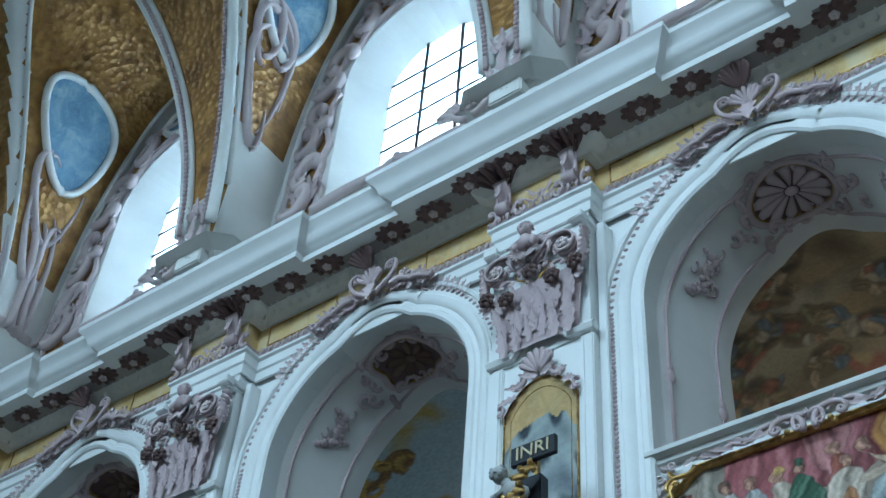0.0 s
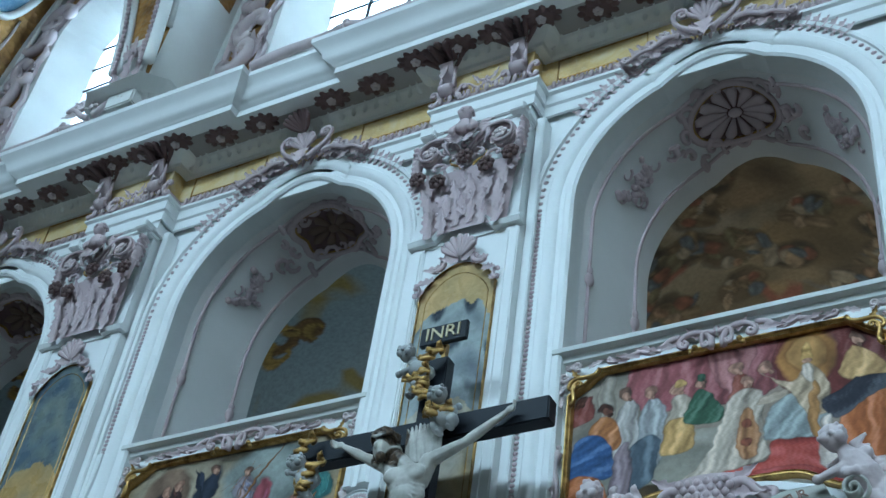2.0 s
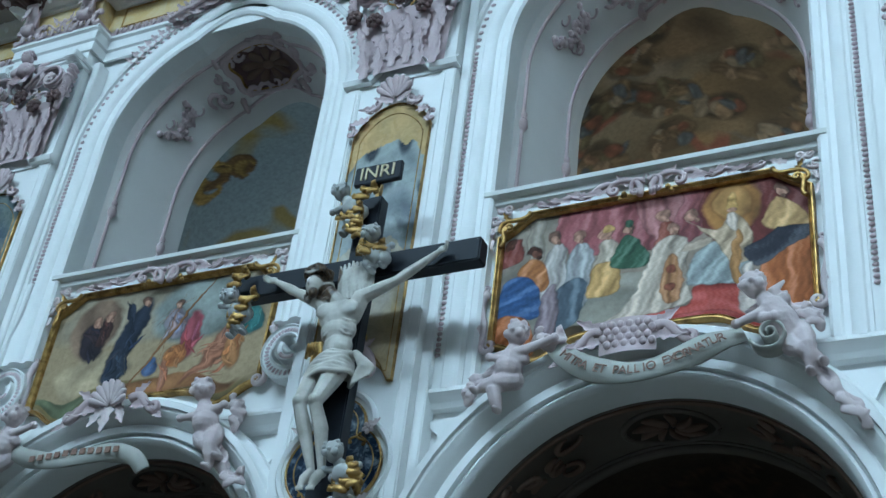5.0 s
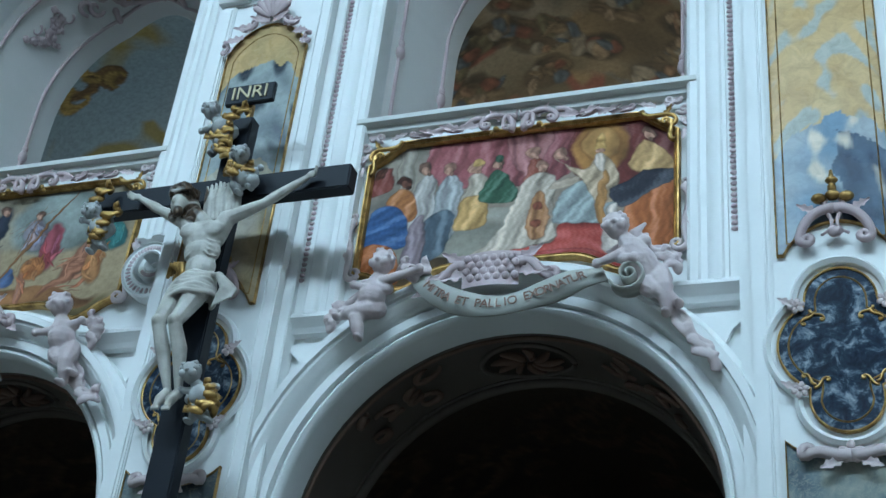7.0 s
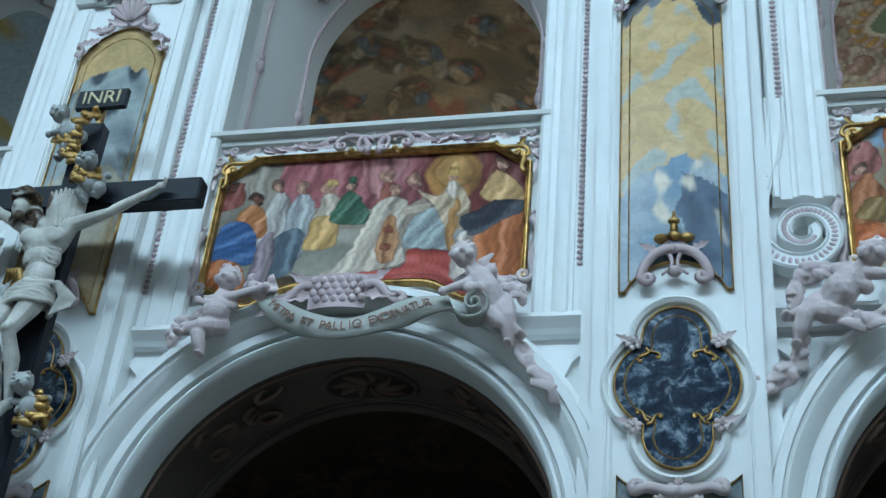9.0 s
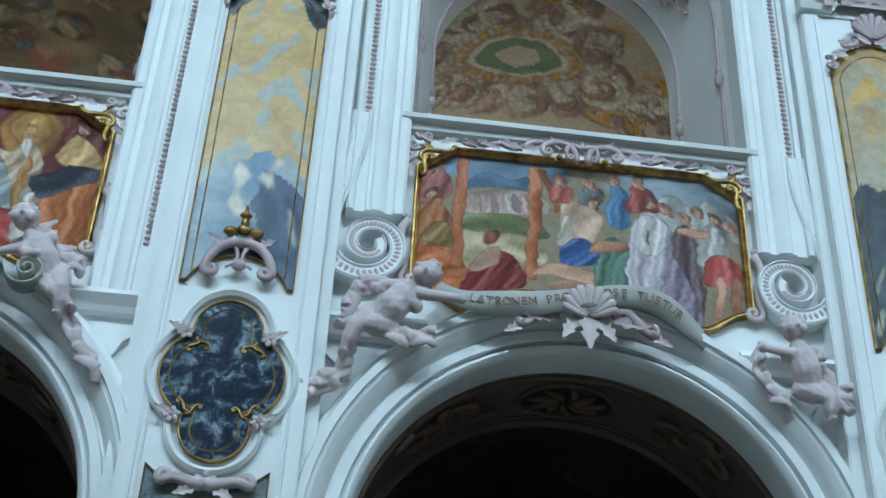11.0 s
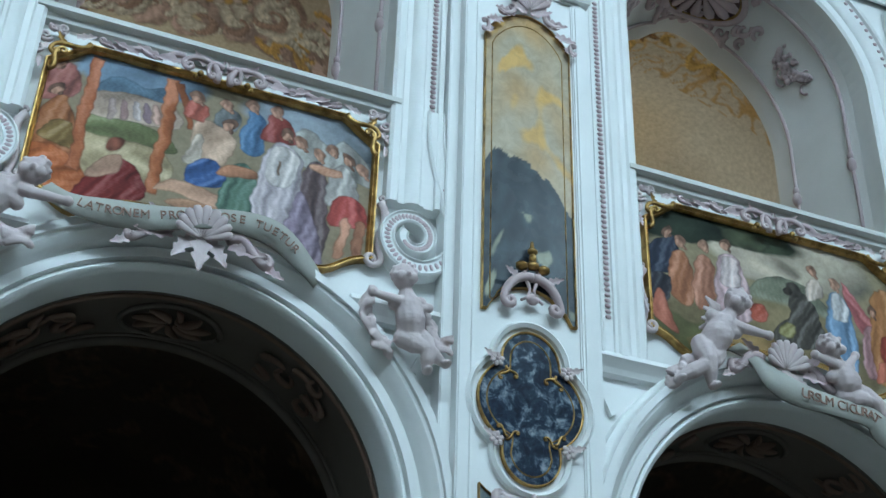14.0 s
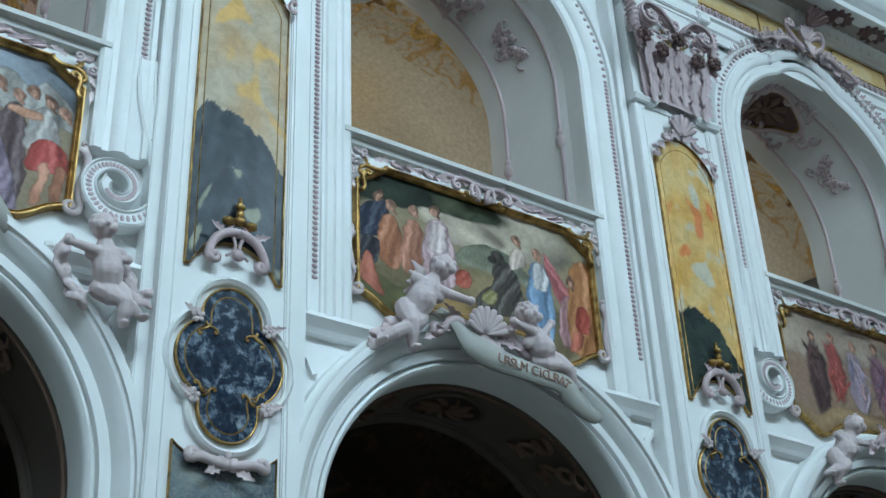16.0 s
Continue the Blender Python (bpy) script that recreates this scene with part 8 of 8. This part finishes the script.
# gold grounds beside the windows with white scrollwork
for i, cx in enumerate(BAYS_C):
    for s in (-1, 1):
        px = PIERS_C[i] if s < 0 else PIERS_C[i + 1]
        t = thing("lunette_field", "gold stucco field with pale scrolls beside a clerestory window", "stucco field", "lunette fields")
        inner, outer = [], []
        for q in range(22):
            z = 15.2 + 5.1 * q / 21
            lim = abs(px - cx) - 0.5
            while lim > 0.3 and lunette(cx + s * lim) < z + 0.25:
                lim -= 0.02
            ins = 1.56 if z < CSP else math.sqrt(max(0.0, 1.56 ** 2 - (z - CSP) ** 2))
            ins += 0.05 * math.sin(z * 5.1) + 0.04 * math.sin(z * 11)
            if lim > ins + 0.08:
                inner.append((cx + s * ins, z))
                outer.append((cx + s * lim, z))
        out = inner + outer[::-1]
        Geo().poly(out, -0.03, 0.02).ob("gold_ground", MOSAIC, t)
        Geo().sweep(out, [(0.05, 0.0), (0.05, -0.07), (0.0, -0.10), (-0.05, -0.07), (-0.05, 0.0)], XZ, closed=True).ob("border", PALEST, t, angle=40)
        g, rn = Geo(), random.Random(i * 2 + (s > 0))
        for q in range(7):
            k = 2 + round(q * (len(inner) - 5) / 6)
            xm, z = inner[k][0] * 0.5 + outer[k][0] * 0.5, inner[k][1]
            cscroll(g, xm, z, 0.34, (40, -150, 10, 160, 70, -120, 20)[q] * s, -0.09, 0.085, s)
            for h in range(3):
                leaf(g, xm + rn.uniform(-0.15, 0.15), z + rn.uniform(-0.2, 0.2), rn.uniform(0.25, 0.4), rn.uniform(0, 360), -0.05, 0.35, 0.25)
        g.ob("scrollwork", PALEST, t, "pale stucco scrollwork", smooth=True)
        g = Geo()
        for q in range(9):
            leaf(g, cx + s * rn.uniform(1.5, abs(px - cx) - 0.5), rn.uniform(15.6, 16.5), rn.uniform(0.25, 0.45), rn.uniform(20, 160), -0.06, 0.4, 0.25)
        g.ob("base_foliage", STUCCO, t, "mauve stucco foliage", smooth=True)
    # painted medallion above the window
    md = thing("lunette_medallion", "blue painted medallion over a clerestory window", "medallion", "lunette medallions")
    Geo().poly([(cx + 0.75 * math.cos(2 * math.pi * k / 32), 20.3 + 0.36 * math.sin(2 * math.pi * k / 32)) for k in range(32)], -0.05, 0.0).ob("blue_ground", bpy.data.materials["sky_blue_paint"], md)
    Geo().sweep([(cx + 0.75 * math.cos(2 * math.pi * k / 32), 20.3 + 0.36 * math.sin(2 * math.pi * k / 32)) for k in range(32)], [(0.03, 0.0), (0.03, -0.08), (-0.03, -0.12), (-0.10, -0.08), (-0.10, 0.0)], XZ, closed=True).ob("frame", VAULTW, md, smooth=True)

    # window: pane, iron bars, sky beyond
    w = tagged(new("window_%d" % (i + 1)), "tall arched clerestory window with iron bars", "window", "clerestory windows", "structure")
    pi_ = cl_path(cx, CZ0 + 0.5, CH - 0.22, CSP + 0.1)
    Geo().poly(pi_[1:-1] + [pi_[-1], pi_[0]], 0.695, 0.699).ob("pane", GLASS, w).visible_shadow = False
    g = Geo()
    for d in (-0.36, 0.36):
        zt = CSP + 0.1 + math.sqrt(max(0, (CH - 0.22) ** 2 - d * d))
        g.box(cx + d - 0.026, cx + d + 0.026, 0.665, 0.693, CZ0 + 0.5, zt)
    g.ob("mullion", IRON, w)
    g = Geo()
    for z in (16.6, 17.15, 17.7, 18.25, 18.8):
        h = CH - 0.22 if z < CSP + 0.1 else math.sqrt(max(0, (CH - 0.22) ** 2 - (z - CSP - 0.1) ** 2))
        g.box(cx - h, cx + h, 0.662, 0.69, z - 0.014, z + 0.014)
    g.ob("crossbar", IRON, w)
    # sill stucco in front of the window
    g = Geo()
    bar(g, bez((cx - 1.5, 15.3), (cx - 0.8, 15.5), (cx - 0.4, 15.3), (cx, 15.52), 12), -0.12, 0.09, 0.05)
    bar(g, bez((cx + 1.5, 15.3), (cx + 0.8, 15.5), (cx + 0.4, 15.3), (cx, 15.52), 12), -0.12, 0.09, 0.05)
    rosette(g, cx, 15.5, 0.2, -0.1)
    tagged(g.ob("sill_scroll", PALEST, smooth=True), "pale stucco scrolls under a clerestory window", "stucco ornament", "sill scrolls")
tagged(Geo().box(XA - 2, XB + 2, 3.0, 3.05, 14.2, 24.0).ob("backdrop", DAY), "plain bright sky outside the windows", "backdrop", kind="structure")
